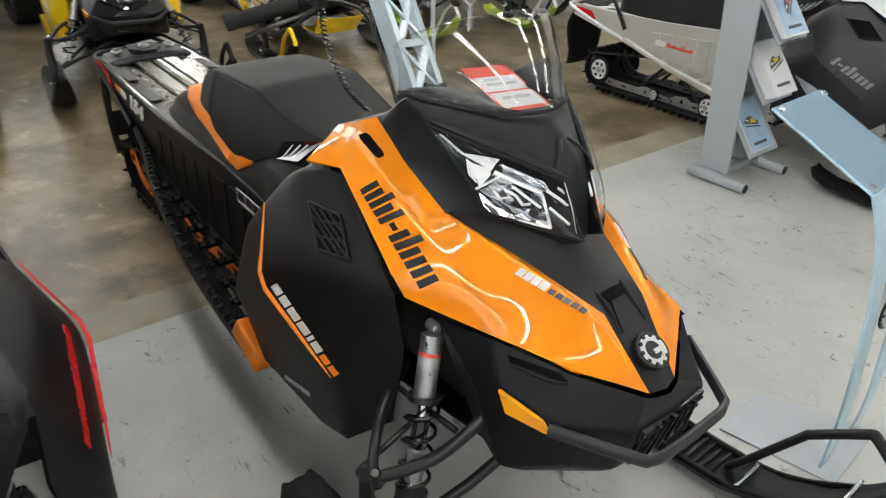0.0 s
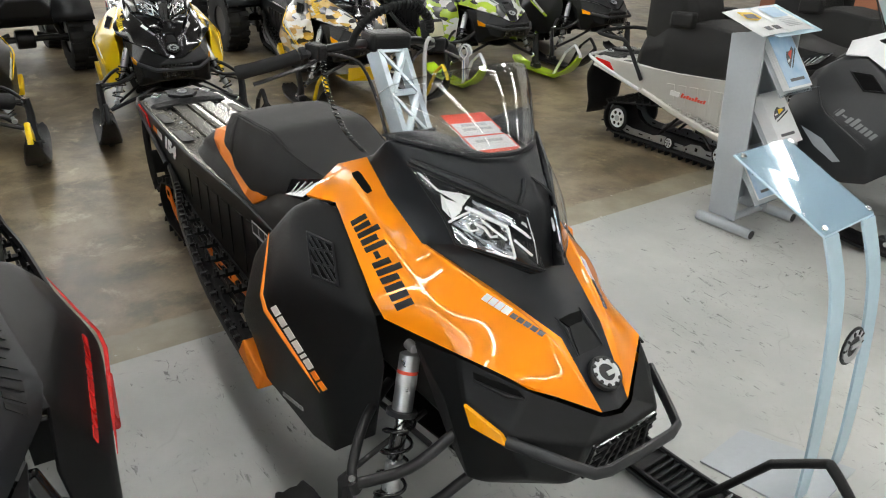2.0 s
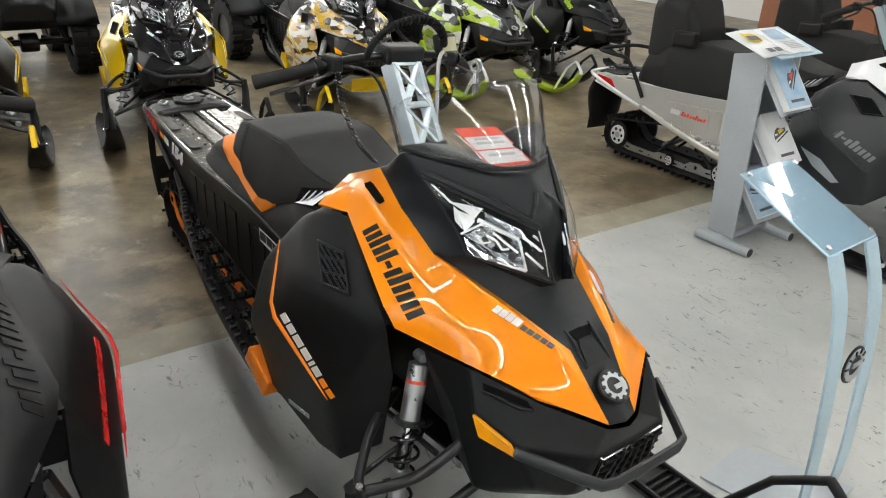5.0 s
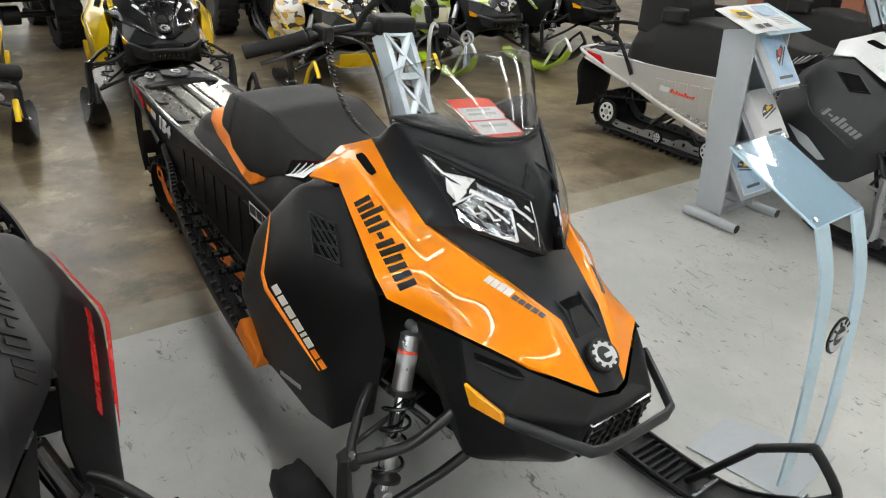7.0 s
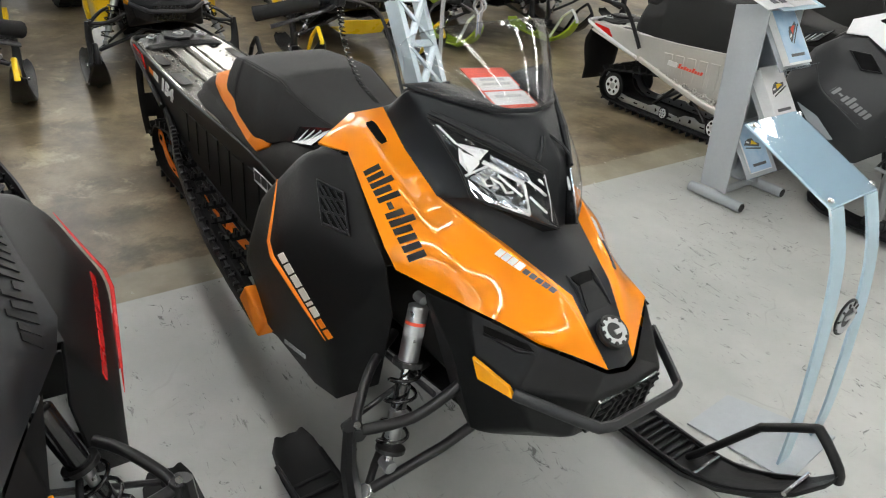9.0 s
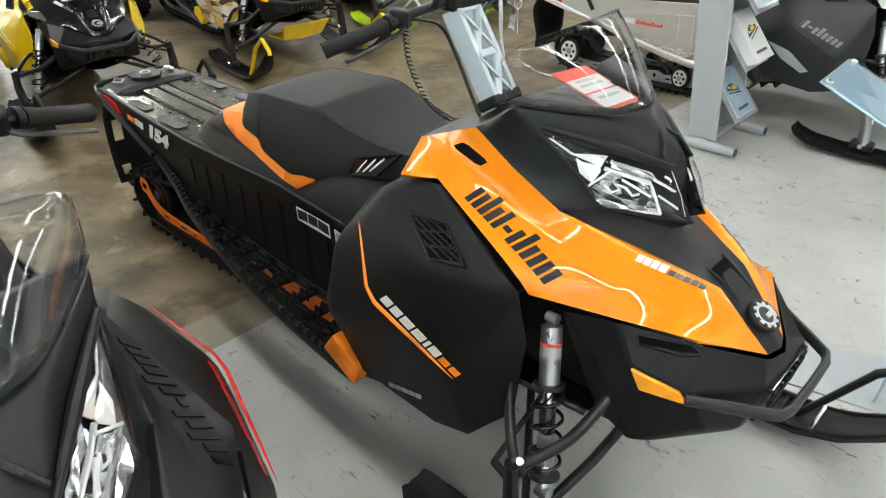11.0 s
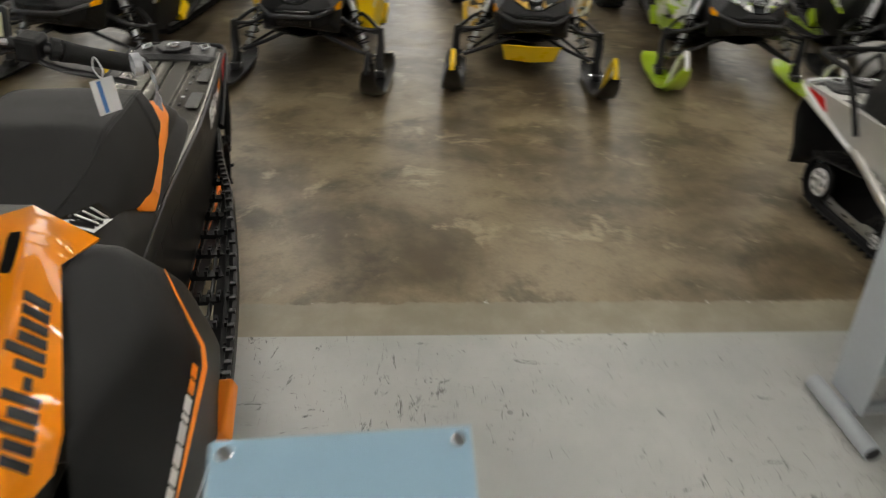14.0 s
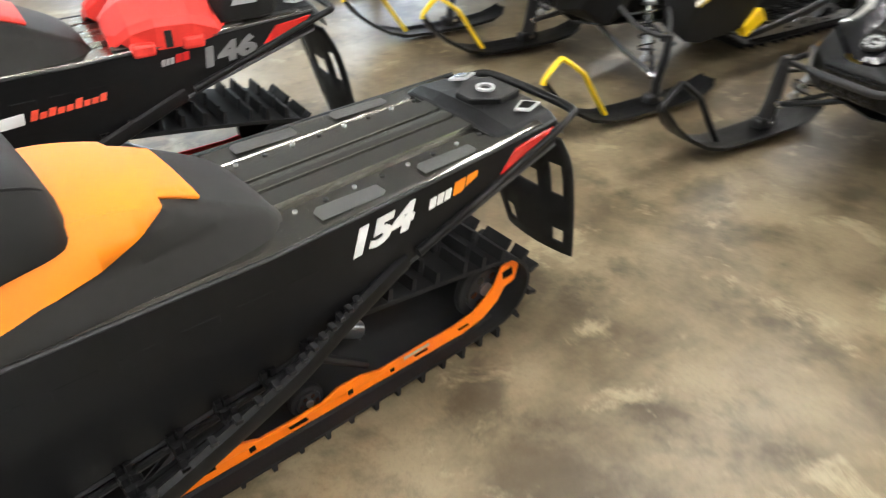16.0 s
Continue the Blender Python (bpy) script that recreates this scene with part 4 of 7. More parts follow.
def build_windscreen(sled, th):
    base = spline([(-0.572, 0.230, 1.172), (-0.485, 0.179, 1.157), (-0.385, 0.100, 1.147), (-0.342, 0, 1.143), (-0.385, -0.100, 1.147), (-0.485, -0.179, 1.157), (-0.572, -0.230, 1.172)], 5)
    top = spline([(-0.585, 0.236, 1.262), (-0.560, 0.204, 1.292), (-0.515, 0.102, 1.316), (-0.497, 0, 1.322), (-0.515, -0.102, 1.316), (-0.560, -0.204, 1.292), (-0.585, -0.236, 1.262)], 5)
    rows = []
    for k in range(9):
        t = k / 8
        rows.append([a.lerp(b, t) + V(0.014, 0, 0.006) * math.sin(math.pi * t) for a, b in zip(base, top)])
    ws = part("windscreen", loft(rows, caps=False), M_GLASS, sled, "clear low polycarbonate windscreen", smooth=60, thick=0.003)
    ws.visible_shadow = False
    part("windscreen_edge", tube(rows[-1], 0.0022, 6), M_LENS, ws)
    return ws


def build_front_end(sled, th, fine):
    for s in (1, -1):
        J, K = V(-0.316, s * 0.490, 0.398), V(-0.296, s * 0.470, 0.192)
        arm = part("upper_arm", tube(spline([(-0.225, s * 0.240, 0.510), (-0.26, s * 0.36, 0.425), J], 5), 0.0150, 10), M_DARKSTEEL, sled, "black tubular upper suspension arm", smooth=50)
        part("arm_brace", tube(spline([(-0.500, s * 0.265, 0.500), (-0.425, s * 0.385, 0.480), (-0.350, s * 0.470, 0.425), J], 5), 0.0135, 10), M_DARKSTEEL, arm, smooth=50)
        part("arm_tie", tube([(-0.26, s * 0.30, 0.470), (-0.48, s * 0.33, 0.487)], 0.008, 8), M_DARKSTEEL, arm)
        low = part("lower_arm", tube([(-0.205, s * 0.100, 0.395), (-0.240, s * 0.270, 0.295), K], 0.0145, 10), M_DARKSTEEL, sled, "black tubular lower suspension arm", smooth=50)
        part("arm_brace", tube([(-0.50, s * 0.190, 0.360), (-0.34, s * 0.42, 0.220), K], 0.0115, 10), M_DARKSTEEL, low, smooth=50)
        part("ball_joint", disc(J, (0, s * 0.3, 1), 0.019, 0.044, 14), M_DARKSTEEL, arm, "steel ball joint", bevel=0.004)
        part("ball_joint", disc(K, (0.3, s * 0.6, 0.7), 0.021, 0.040, 16), M_CHROME, low, "steel ball joint", bevel=0.004)
        part("bolt", disc(J + V(0.01, s * 0.006, 0.028), (0.3, s * 0.3, 1), 0.010, 0.012, 6), M_CHROME, arm)
        a, b = V(-0.394, s * 0.262, 0.690), V(-0.292, s * 0.412, 0.262)
        d = (b - a).normalized()
        L = (b - a).length
        shock = part("shock", tube([a + d * 0.03, a + d * 0.035, a + d * L * 0.40, a + d * L * 0.41], [0.018, 0.0265, 0.0265, 0.020], 18), th["shock"], sled, "silver shock absorber with black coil spring", smooth=40)
        part("shock_rod", tube([a + d * L * 0.40, b], 0.013, 12), M_CHROME if fine else M_ALU, shock, smooth=50)
        part("shock_sleeve", tube([a + d * L * 0.52, a + d * L * 0.66], 0.021, 14), M_GLOSSBLACK, shock, smooth=50)
        part("shock_sleeve", tube([a + d * L * 0.68, a + d * L * 0.84], 0.022, 14), M_ALU, shock, smooth=50)
        x = d.cross(V(0, 0, 1)).normalized()
        y = d.cross(x)
        turns, pts = 4.2, []
        for k in range(int(turns * 14) + 1):
            t = k / (turns * 14)
            an = 2 * math.pi * turns * t
            r = 0.038
            pts.append(a + d * (L * (0.40 + 0.50 * t)) + x * r * math.cos(an) + y * r * math.sin(an))
        part("coil_spring", tube(pts, 0.0052, 6), M_GLOSSBLACK, shock, "black coil spring", smooth=60)
        part("spring_collar", disc(a + d * L * 0.40, d, 0.040, 0.014, 20), M_DARKSTEEL, shock, bevel=0.002)
        part("spring_collar", disc(a + d * L * 0.905, d, 0.040, 0.012, 20), M_DARKSTEEL, shock, bevel=0.002)
        part("shock_eye", disc(a + d * 0.015, (1, 0, 0), 0.014, 0.034, 14), M_ALU, shock, bevel=0.003)
        part("shock_eye", disc(b, (1, 0, 0), 0.018, 0.04, 14), M_ALU, shock, bevel=0.003)
        if fine:
            part("shock_label", tube([a + d * 0.085, a + d * 0.112], 0.027, 18, cap=False), M_SILVERPRINT, shock, "white shock label", smooth=50)
            part("shock_label", tube([a + d * 0.075, a + d * 0.084], 0.0271, 18, cap=False), M_REDPRINT, shock, smooth=50)
        # spindle, tie rod, ski
        sp = part("spindle", tube([J + V(-0.006, s * 0.018, 0.02), J.lerp(K, 0.5) + V(-0.01, s * 0.034, 0), K + V(0, s * 0.036, -0.03), (-0.292, s * 0.515, 0.085)], [0.017, 0.021, 0.024, 0.028], 8, flat=1.5), th["spindle"], sled, "forged spindle", smooth=40)
        part("tie_rod", tube([(-0.40, s * 0.478, 0.345), (-0.42, s * 0.20, 0.42)], 0.008, 8), M_DARKSTEEL, sp)
        part("steering_arm", tube([J.lerp(K, 0.25) + V(0, s * 0.02, 0), (-0.40, s * 0.478, 0.345)], 0.011, 8), th["spindle"], sp)
        part("saddle", box(0.12, 0.062, 0.055, (-0.292, s * 0.515, 0.078)), M_DARKSTEEL, sp, bevel=0.012)
        part("saddle_bolt", disc((-0.292, s * 0.515, 0.085), (0, 1, 0), 0.013, 0.09, 8), M_CHROME, sp)
        sec = []
        for x0, z0, w in ((-0.665, 0.105, 0.045), (-0.640, 0.078, 0.066), (-0.560, 0.047, 0.078), (-0.42, 0.034, 0.082), (-0.10, 0.034, 0.082), (0.05, 0.043, 0.080), (0.17, 0.080, 0.074), (0.28, 0.150, 0.064), (0.36, 0.225, 0.052), (0.415, 0.300, 0.034), (0.425, 0.325, 0.018)):
            sec.append([(x0, s * 0.515 + yy, z0 + zz) for yy, zz in ((-w, 0.016), (-w * 0.92, -0.004), (-0.02, -0.006), (-0.012, -0.030 if -0.6 < x0 < 0.1 else -0.008), (0.012, -0.030 if -0.6 < x0 < 0.1 else -0.008), (0.02, -0.006), (w * 0.92, -0.004), (w, 0.016), (w * 0.82, 0.018), (w * 0.5, 0.007), (0.0, 0.012), (-w * 0.5, 0.007), (-w * 0.82, 0.018))])
        ski = part("ski", loft(sec, close=True), th["ski"], sled, th["ski_label"], smooth=35)
        lp = spline([(0.030, s * 0.515, 0.060), (0.075, s * 0.515, 0.125), (0.190, s * 0.515, 0.305), (0.210, s * 0.515, 0.328), (0.318, s * 0.515, 0.412), (0.345, s * 0.515, 0.418), (0.416, s * 0.515, 0.350), (0.428, s * 0.515, 0.312)], 3)
        part("ski_loop", tube(lp, 0.017, 10, flat=0.72), th["loop"], ski, th["loop_label"], smooth=50)
        if fine:
            for k in range(9):
                part("ski_rib", box(0.010, 0.125, 0.020, (-0.15 + 0.026 * k if k < 7 else -0.52 + 0.05 * (k - 7), s * 0.515, 0.052)), th["ski"], ski, bevel=0.003)
            for yy in (-0.07, 0.07):
                part("ski_wall", tube(spline([(-0.60, s * 0.515 + yy, 0.075), (-0.3, s * 0.515 + yy, 0.062), (0.05, s * 0.515 + yy * 0.98, 0.068), (0.2, s * 0.515 + yy * 0.85, 0.115), (0.33, s * 0.515 + yy * 0.65, 0.21)], 4), 0.008, 6), th["ski"], ski)
            for x0, z0 in ((0.09, 0.075), (0.34, 0.225)):
                part("ski_bolt", disc((x0, s * 0.515, z0), (0, 1, 0), 0.007, 0.13, 8), M_CHROME, ski)


def build_bars(sled, th, fine):
    pts = [(-1.030, 0.405, 1.175), (-0.985, 0.345, 1.205), (-0.945, 0.255, 1.240), (-0.925, 0.150, 1.262), (-0.920, 0.07, 1.267), (-0.920, 0, 1.268)]
    allp = pts + [side(p, -1) for p in pts[-2::-1]]
    bar = part("handlebar", tube(spline(allp, 4), 0.0115, 10), M_DARKSTEEL, sled, "black steel handlebar", smooth=50)
    for s in (1, -1):
        g = spline([side(p, s) for p in pts[:3]], 4)
        part("grip", tube(g[:8], [0.019, 0.0185] + [0.0175] * 5 + [0.020], 12), M_RUBBER, bar, "black rubber grip", smooth=50)
        part("control_block", box(0.048, 0.046, 0.044, side((-0.940, 0.225, 1.246), s), rot=Euler((0, 0, s * -0.3)).to_matrix()), M_BLACK, bar, "black control block", bevel=0.008)
        lev = spline([side(p, s) for p in ((-0.935, 0.215, 1.238), (-0.915, 0.26, 1.222), (-0.935, 0.33, 1.196), (-0.972, 0.395, 1.165))], 5)
        part("lever", tube(lev, 0.007, 8, flat=0.6), M_DARKSTEEL, bar, "black lever", smooth=50)
        part("clamp", disc(side((-0.945, 0.262, 1.24), s), (0.35, -s, 0.3), 0.020, 0.014, 14), M_BLACK, bar)
    part("bar_pad", box(0.062, 0.150, 0.052, (-0.918, 0, 1.272)), M_BLACK, bar, "black bar pad", bevel=0.014, segs=3)
    lp = spline([(-0.905, -0.135, 1.268), (-0.885, -0.130, 1.310), (-0.862, -0.095, 1.355), (-0.850, -0.03, 1.378), (-0.850, 0.04, 1.376), (-0.862, 0.10, 1.345), (-0.888, 0.140, 1.300), (-0.905, 0.150, 1.262)], 5)
    strap = part("grab_strap", tube(lp, 0.012, 10, flat=0.75), M_RUBBER, bar, "ribbed black grab strap", smooth=50)
    if fine:
        for k in range(6, len(lp) - 6, 1):
            d = (lp[k + 1] - lp[k - 1]).normalized()
            part("strap_rib", disc(lp[k], d, 0.0140, 0.004, 10), M_RUBBER, strap)
    # riser: two side plates joined by cut-out cross struts
    tops, bots = V(-0.912, 0, 1.245), V(-0.772, 0, 1.020)
    ris = part("riser", bmesh.new(), th["riser"], bar, "satin silver riser with crossed struts")
    bm = bmesh.new()
    up = (tops - bots).normalized()
    fw = V(up.z, 0, -up.x)
    R3 = Matrix(((fw.x, 0, up.x), (0, 1, 0), (fw.z, 0, up.z)))
    H = (tops - bots).length
    for s in (1, -1):
        box(0.050, 0.006, H, bots.lerp(tops, 0.5) + V(0, s * 0.053, 0), bm, R3)
        box(0.010, 0.018, H, bots.lerp(tops, 0.5) + V(0, s * 0.047, 0) + fw * 0.022, bm, R3)
    for k in range(2):
        z0, z1 = H * (k + 0.03) / 2, H * (k + 0.97) / 2
        for s in (1, -1):
            a, b = bots + up * z0 + V(0, -s * 0.046, 0) + fw * 0.022, bots + up * z1 + V(0, s * 0.046, 0) + fw * 0.022
            tube([a, b], 0.011, 6, bm, 0.6)
        box(0.008, 0.098, 0.018, bots + up * z0 + fw * 0.022, bm, R3)
    box(0.008, 0.098, 0.022, tops + fw * 0.022, bm, R3)
    me = ris.data
    bm.to_mesh(me)
    bm.free()
    part("steering_post", tube([(-0.70, 0, 0.93), bots + up * 0.03], 0.022, 12), M_DARKSTEEL, bar)
    part("riser_clamp", box(0.06, 0.14, 0.03, bots + up * 0.01, rot=R3), M_BLACK, bar, bevel=0.006)
    # switch box with a small screen, cables
    disp = part("gauge", box(0.034, 0.078, 0.052, (-0.905, 0.165, 1.302), rot=Euler((0, -0.35, 0.1)).to_matrix()), M_BLACK, bar, "small black gauge", bevel=0.008)
    part("gauge_face", box(0.004, 0.066, 0.040, (-0.887, 0.164, 1.305), rot=Euler((0, -0.35, 0.1)).to_matrix()), M_GAUGE, disp, "gauge face with a yellowish reflection in its colour", bevel=0.002)
    for s, off in ((1, -0.03), (-1, -0.02)):
        part("cable", tube(spline([(-0.925, s * 0.20, 1.245), (-0.905, s * (0.13 + off), 1.222), (-0.880, s * 0.072, 1.15), (-0.83, s * (0.08 + off), 1.04), (-0.79, s * 0.06, 0.97)], 5), 0.005, 6), M_DARKSTEEL, bar, smooth=50)
    part("cable", tube(spline([(-0.92, 0.19, 1.262), (-0.87, 0.12, 1.285), (-0.835, 0.075, 1.25), (-0.83, 0.08, 1.16), (-0.79, 0.05, 1.06)], 5), 0.006, 6), M_SILVERPRINT, bar, "grey cable", smooth=50)
    if fine:
        # coiled safety cord
        path = spline([(-0.945, -0.20, 1.225), (-0.955, -0.17, 1.13), (-0.93, -0.13, 1.03), (-0.875, -0.10, 0.975)], 9)
        pts = []
        for k, p in enumerate(path):
            for j in range(8):
                an = 2 * math.pi * j / 8
                q = path[min(k + 1, len(path) - 1)]
                pts.append(p.lerp(q, j / 8) + V(math.cos(an) * 0.0075, math.sin(an) * 0.0075, 0))
        part("safety_cord", tube(pts, 0.0019, 5), M_GLOSSBLACK, bar, "black coiled safety cord", smooth=60)
    # the bars stand turned a little about the raked steering axis
    turn = Matrix.Translation(bots + V(0, 0, 0.040)) @ Matrix.Rotation(radians(th["steer"]), 4, up) @ Matrix.Translation(-bots)
    for ob in [bar] + list(bar.children_recursive):
        ob.data.transform(turn)
    # console
    con = part("console", loft([[(-0.80, y, z) for y, z in ((0.15, 0.93), (0.13, 0.975), (0.05, 0.995), (-0.05, 0.995), (-0.13, 0.975), (-0.15, 0.93))],
                                [(-0.93, y, z) for y, z in ((0.17, 0.86), (0.14, 0.91), (0.05, 0.935), (-0.05, 0.935), (-0.14, 0.91), (-0.17, 0.86))],
                                [(-1.00, y, z) for y, z in ((0.17, 0.80), (0.14, 0.85), (0.05, 0.87), (-0.05, 0.87), (-0.14, 0.85), (-0.17, 0.80))]], close=True), M_BLACK, sled, "black console", bevel=0.008)
    part("filler_cap", disc((-0.92, 0.0, 0.955), (-0.4, 0, 1), 0.038, 0.03, 20), M_RUBBER, con, "black filler cap", bevel=0.006)
    part("ignition", disc((-0.87, -0.09, 0.965), (-0.3, 0, 1), 0.016, 0.03, 14), M_DARKSTEEL, con, bevel=0.003)


def build_seat(sled, th, touring=False):
    stations = [(-0.88, 0.245, 0.60, 0.80), (-1.05, 0.248, 0.575, 0.79), (-1.25, 0.245, 0.575, 0.775), (-1.45, 0.240, 0.58, 0.775), (-1.60, 0.236, 0.585, 0.770), (-1.72, 0.232, 0.588, 0.780),
                (-1.82, 0.226, 0.590, 0.762), (-1.92, 0.218, 0.593, 0.722), (-2.00, 0.205, 0.595, 0.680), (-2.06, 0.180, 0.598, 0.645), (-2.095, 0.140, 0.600, 0.612)]
    fine = spline([(a, b, c) for a, b, c, d in stations], 6)
    tops = spline([(a, d, 0) for a, b, c, d in stations], 6)
    rows = []
    for p, t in zip(fine, tops):
        x, w, zb, zt = p.x, p.y, p.z, t.y
        h = zt - zb
        g = min(1.0, max(0.0, (-1.20 - x) / 0.18))
        half = [(w, zb), (w * (1 - 0.02 * g), zb + (0.45 - 0.30 * g) * h), (w * (0.95 - 0.09 * g), zb + (0.72 - 0.30 * g) * h), (w * (0.80 + 0.02 * g), zb + (0.92 - 0.17 * g) * h), (w * (0.58 + 0.13 * g), zb + (0.985 - 0.05 * g) * h), (w * 0.42, zb + 0.99 * h), (0, zt + 0.002)]
        rows.append([(x, y, z) for y, z in half] + [(x, -y, z) for y, z in half[-2::-1]])
    bm = loft(rows, caps=True)
    lines = [((-1.345, 0.660), (-1.415, 0.612)), ((-1.415, 0.612), (-1.482, 0.621)), ((-1.482, 0.621), (-1.584, 0.647)), ((-1.584, 0.647), (-1.735, 0.684)), ((-1.735, 0.684), (-1.86, 0.738))]
    for (x0, z0), (x1, z1) in lines:
        d = V(x1 - x0, 0, z1 - z0).normalized()
        bmesh.ops.bisect_plane(bm, geom=bm.verts[:] + bm.edges[:] + bm.faces[:], plane_co=(x0, 0, z0), plane_no=(-d.z, 0, d.x))
    for co, no in (((-1.935, 0, 0), (1, 0, 0)), ((-1.70, 0, 0), (1, 0, 0)), ((0, 0.125, 0), (0, 1, 0)), ((0, -0.125, 0), (0, 1, 0))):
        bmesh.ops.bisect_plane(bm, geom=bm.verts[:] + bm.edges[:] + bm.faces[:], plane_co=co, plane_no=no)

    def striped(f):
        c = f.calc_center_median()
        if len(f.verts) > 12 or c.x > -1.345:
            return False
        seg = next((q for q in lines if q[0][0] >= c.x > q[1][0]), lines[-1])
        (x0, z0), (x1, z1) = seg
        over = (c.z - z0) - (z1 - z0) / (x1 - x0) * (c.x - x0) > 0
        return (over and c.x > -1.935) or (abs(c.y) < 0.125 and -1.935 < c.x < -1.70)

    base = part("seat_base", bm, th["seat_base"], sled, "charcoal vinyl seat base", smooth=40)
    if th["seat_stripe"] is not None:
        b2 = bmesh.new()
        b2.from_mesh(base.data)
        keep = {f for f in b2.faces if striped(f)}
        bmesh.ops.delete(b2, geom=[f for f in b2.faces if f not in keep], context="FACES")
        b2.normal_update()
        for v in b2.verts:
            v.co += v.normal * 0.0075
        part("seat_stripe", b2, th["seat_stripe"], base, th["stripe_label"], smooth=40, thick=0.008)
    # cushion
    st = [(-0.955, 0.115, 0.850, 0.872), (-1.00, 0.160, 0.800, 0.872), (-1.12, 0.188, 0.765, 0.868), (-1.24, 0.207, 0.733, 0.878), (-1.34, 0.214, 0.674, 0.895), (-1.40, 0.215, 0.664, 0.897), (-1.455, 0.214, 0.651, 0.895), (-1.52, 0.211, 0.672, 0.892), (-1.575, 0.207, 0.694, 0.887), (-1.592, 0.206, 0.730, 0.885), (-1.635, 0.200, 0.738, 0.876), (-1.680, 0.192, 0.742, 0.860), (-1.708, 0.176, 0.746, 0.836), (-1.720, 0.150, 0.752, 0.805)]
    lo = spline([(a, b, c) for a, b, c, d in st], 4)
    hi = spline([(a, d, 0) for a, b, c, d in st], 4)
    rows = []
    for p, t in zip(lo, hi):
        x, w, zb, zt = p.x, p.y, p.z, t.y
        h = zt - zb
        half = [(w * 0.9, zb - 0.006), (w + 0.010, zb), (w + 0.012, zb + 0.12 * h), (w * 0.99, zb + 0.55 * h), (w * 0.86, zb + 0.93 * h), (w * 0.80, zb + 0.975 * h), (w * 0.5, zt), (0, zt + 0.003)]
        rows.append([(x, y, z) for y, z in half] + [(x, -y, z) for y, z in half[-2::-1]])
    cu = part("seat_cushion", loft(rows), th["seat"], sled, "black grained vinyl seat cushion", smooth=24)
    for s in (1, -1):
        pts = []
        for p, t in zip(lo[4:-5], hi[4:-5]):
            h = t.y - p.z
            pts.append((p.x, s * p.y * 0.835, p.z + 0.960 * h))
        part("seam", tube(pts, 0.0022, 6), th["seat"], cu)
        q = [V(-1.168, s * 0.222, 0.765), V(-1.142, s * 0.207, 0.828), V(-0.985, s * 0.172, 0.894), V(-1.040, s * 0.222, 0.820)]
        bm = bmesh.new()
        bm.faces.new([bm.verts.new(p) for p in q])
        fp = part("front_panel", bm, M_GLOSSBLACK, base, "glossy black panel beside the cushion", thick=0.010 * s)
        for k in range(3):
            f, g = 0.18 + 0.2 * k, 0.30 + 0.2 * k
            a, b = q[0].lerp(q[3], f), q[1].lerp(q[2], g)
            part("side_streak", tube([a.lerp(b, 0.2) + V(0, s * 0.004, 0.003), a.lerp(b, 0.85) + V(0, s * 0.004, 0.003)], 0.0055, 6, flat=0.5), M_WHITE if th["fine"] else M_SILVERPRINT, fp, "silver slanted streak")
    if touring:
        st = [(-2.00, 0.17, 0.78, 1.00), (-2.10, 0.20, 0.76, 1.20), (-2.32, 0.20, 0.76, 1.27), (-2.44, 0.17, 0.78, 1.22)]
        rows = []
        for x, w, zb, zt in st:
            half = [(w * 0.8, zb), (w, zb + 0.05), (w, zt - 0.10), (w * 0.8, zt), (0, zt + 0.01)]
            rows.append([(x, y, z) for y, z in half] + [(x, -y, z) for y, z in half[-2::-1]])
        back = part("backrest", loft(rows), th["seat"], sled, "tall black passenger backrest", bevel=0.02, segs=3, smooth=40)
        st = [(-1.55, 0.225, 0.55, 0.88), (-1.85, 0.235, 0.54, 0.93), (-2.20, 0.235, 0.55, 0.92), (-2.42, 0.21, 0.57, 0.82), (-2.48, 0.18, 0.59, 0.72)]
        rows = []
        for x, w, zb, zt in st:
            half = [(w, zb), (w, zb + 0.6 * (zt - zb)), (w * 0.8, zt), (0, zt + 0.01)]
            rows.append([(x, y, z) for y, z in half] + [(x, -y, z) for y, z in half[-2::-1]])
        part("rear_seat", loft(rows), th["seat"], sled, "black passenger seat", bevel=0.02, segs=3, smooth=40)
        for s in (1, -1):
            part("grab_rail", tube(spline([(-2.34, s * 0.255, 0.52), (-2.45, s * 0.262, 0.68), (-2.54, s * 0.262, 0.77), (-2.62, s * 0.255, 0.785), (-2.84, s * 0.22, 0.79), (-2.90, s * 0.12, 0.79), (-2.90, 0, 0.79)], 5), 0.014, 8), M_RUBBER, sled, "black passenger grab rail", smooth=50)
            part("arm_pad", box(0.20, 0.07, 0.10, (-2.06, s * 0.22, 0.95)), th["seat"], back, bevel=0.02, segs=3)


def ztop(x):
    return 0.602 + max(0.0, (-2.05 - x)) * 0.036


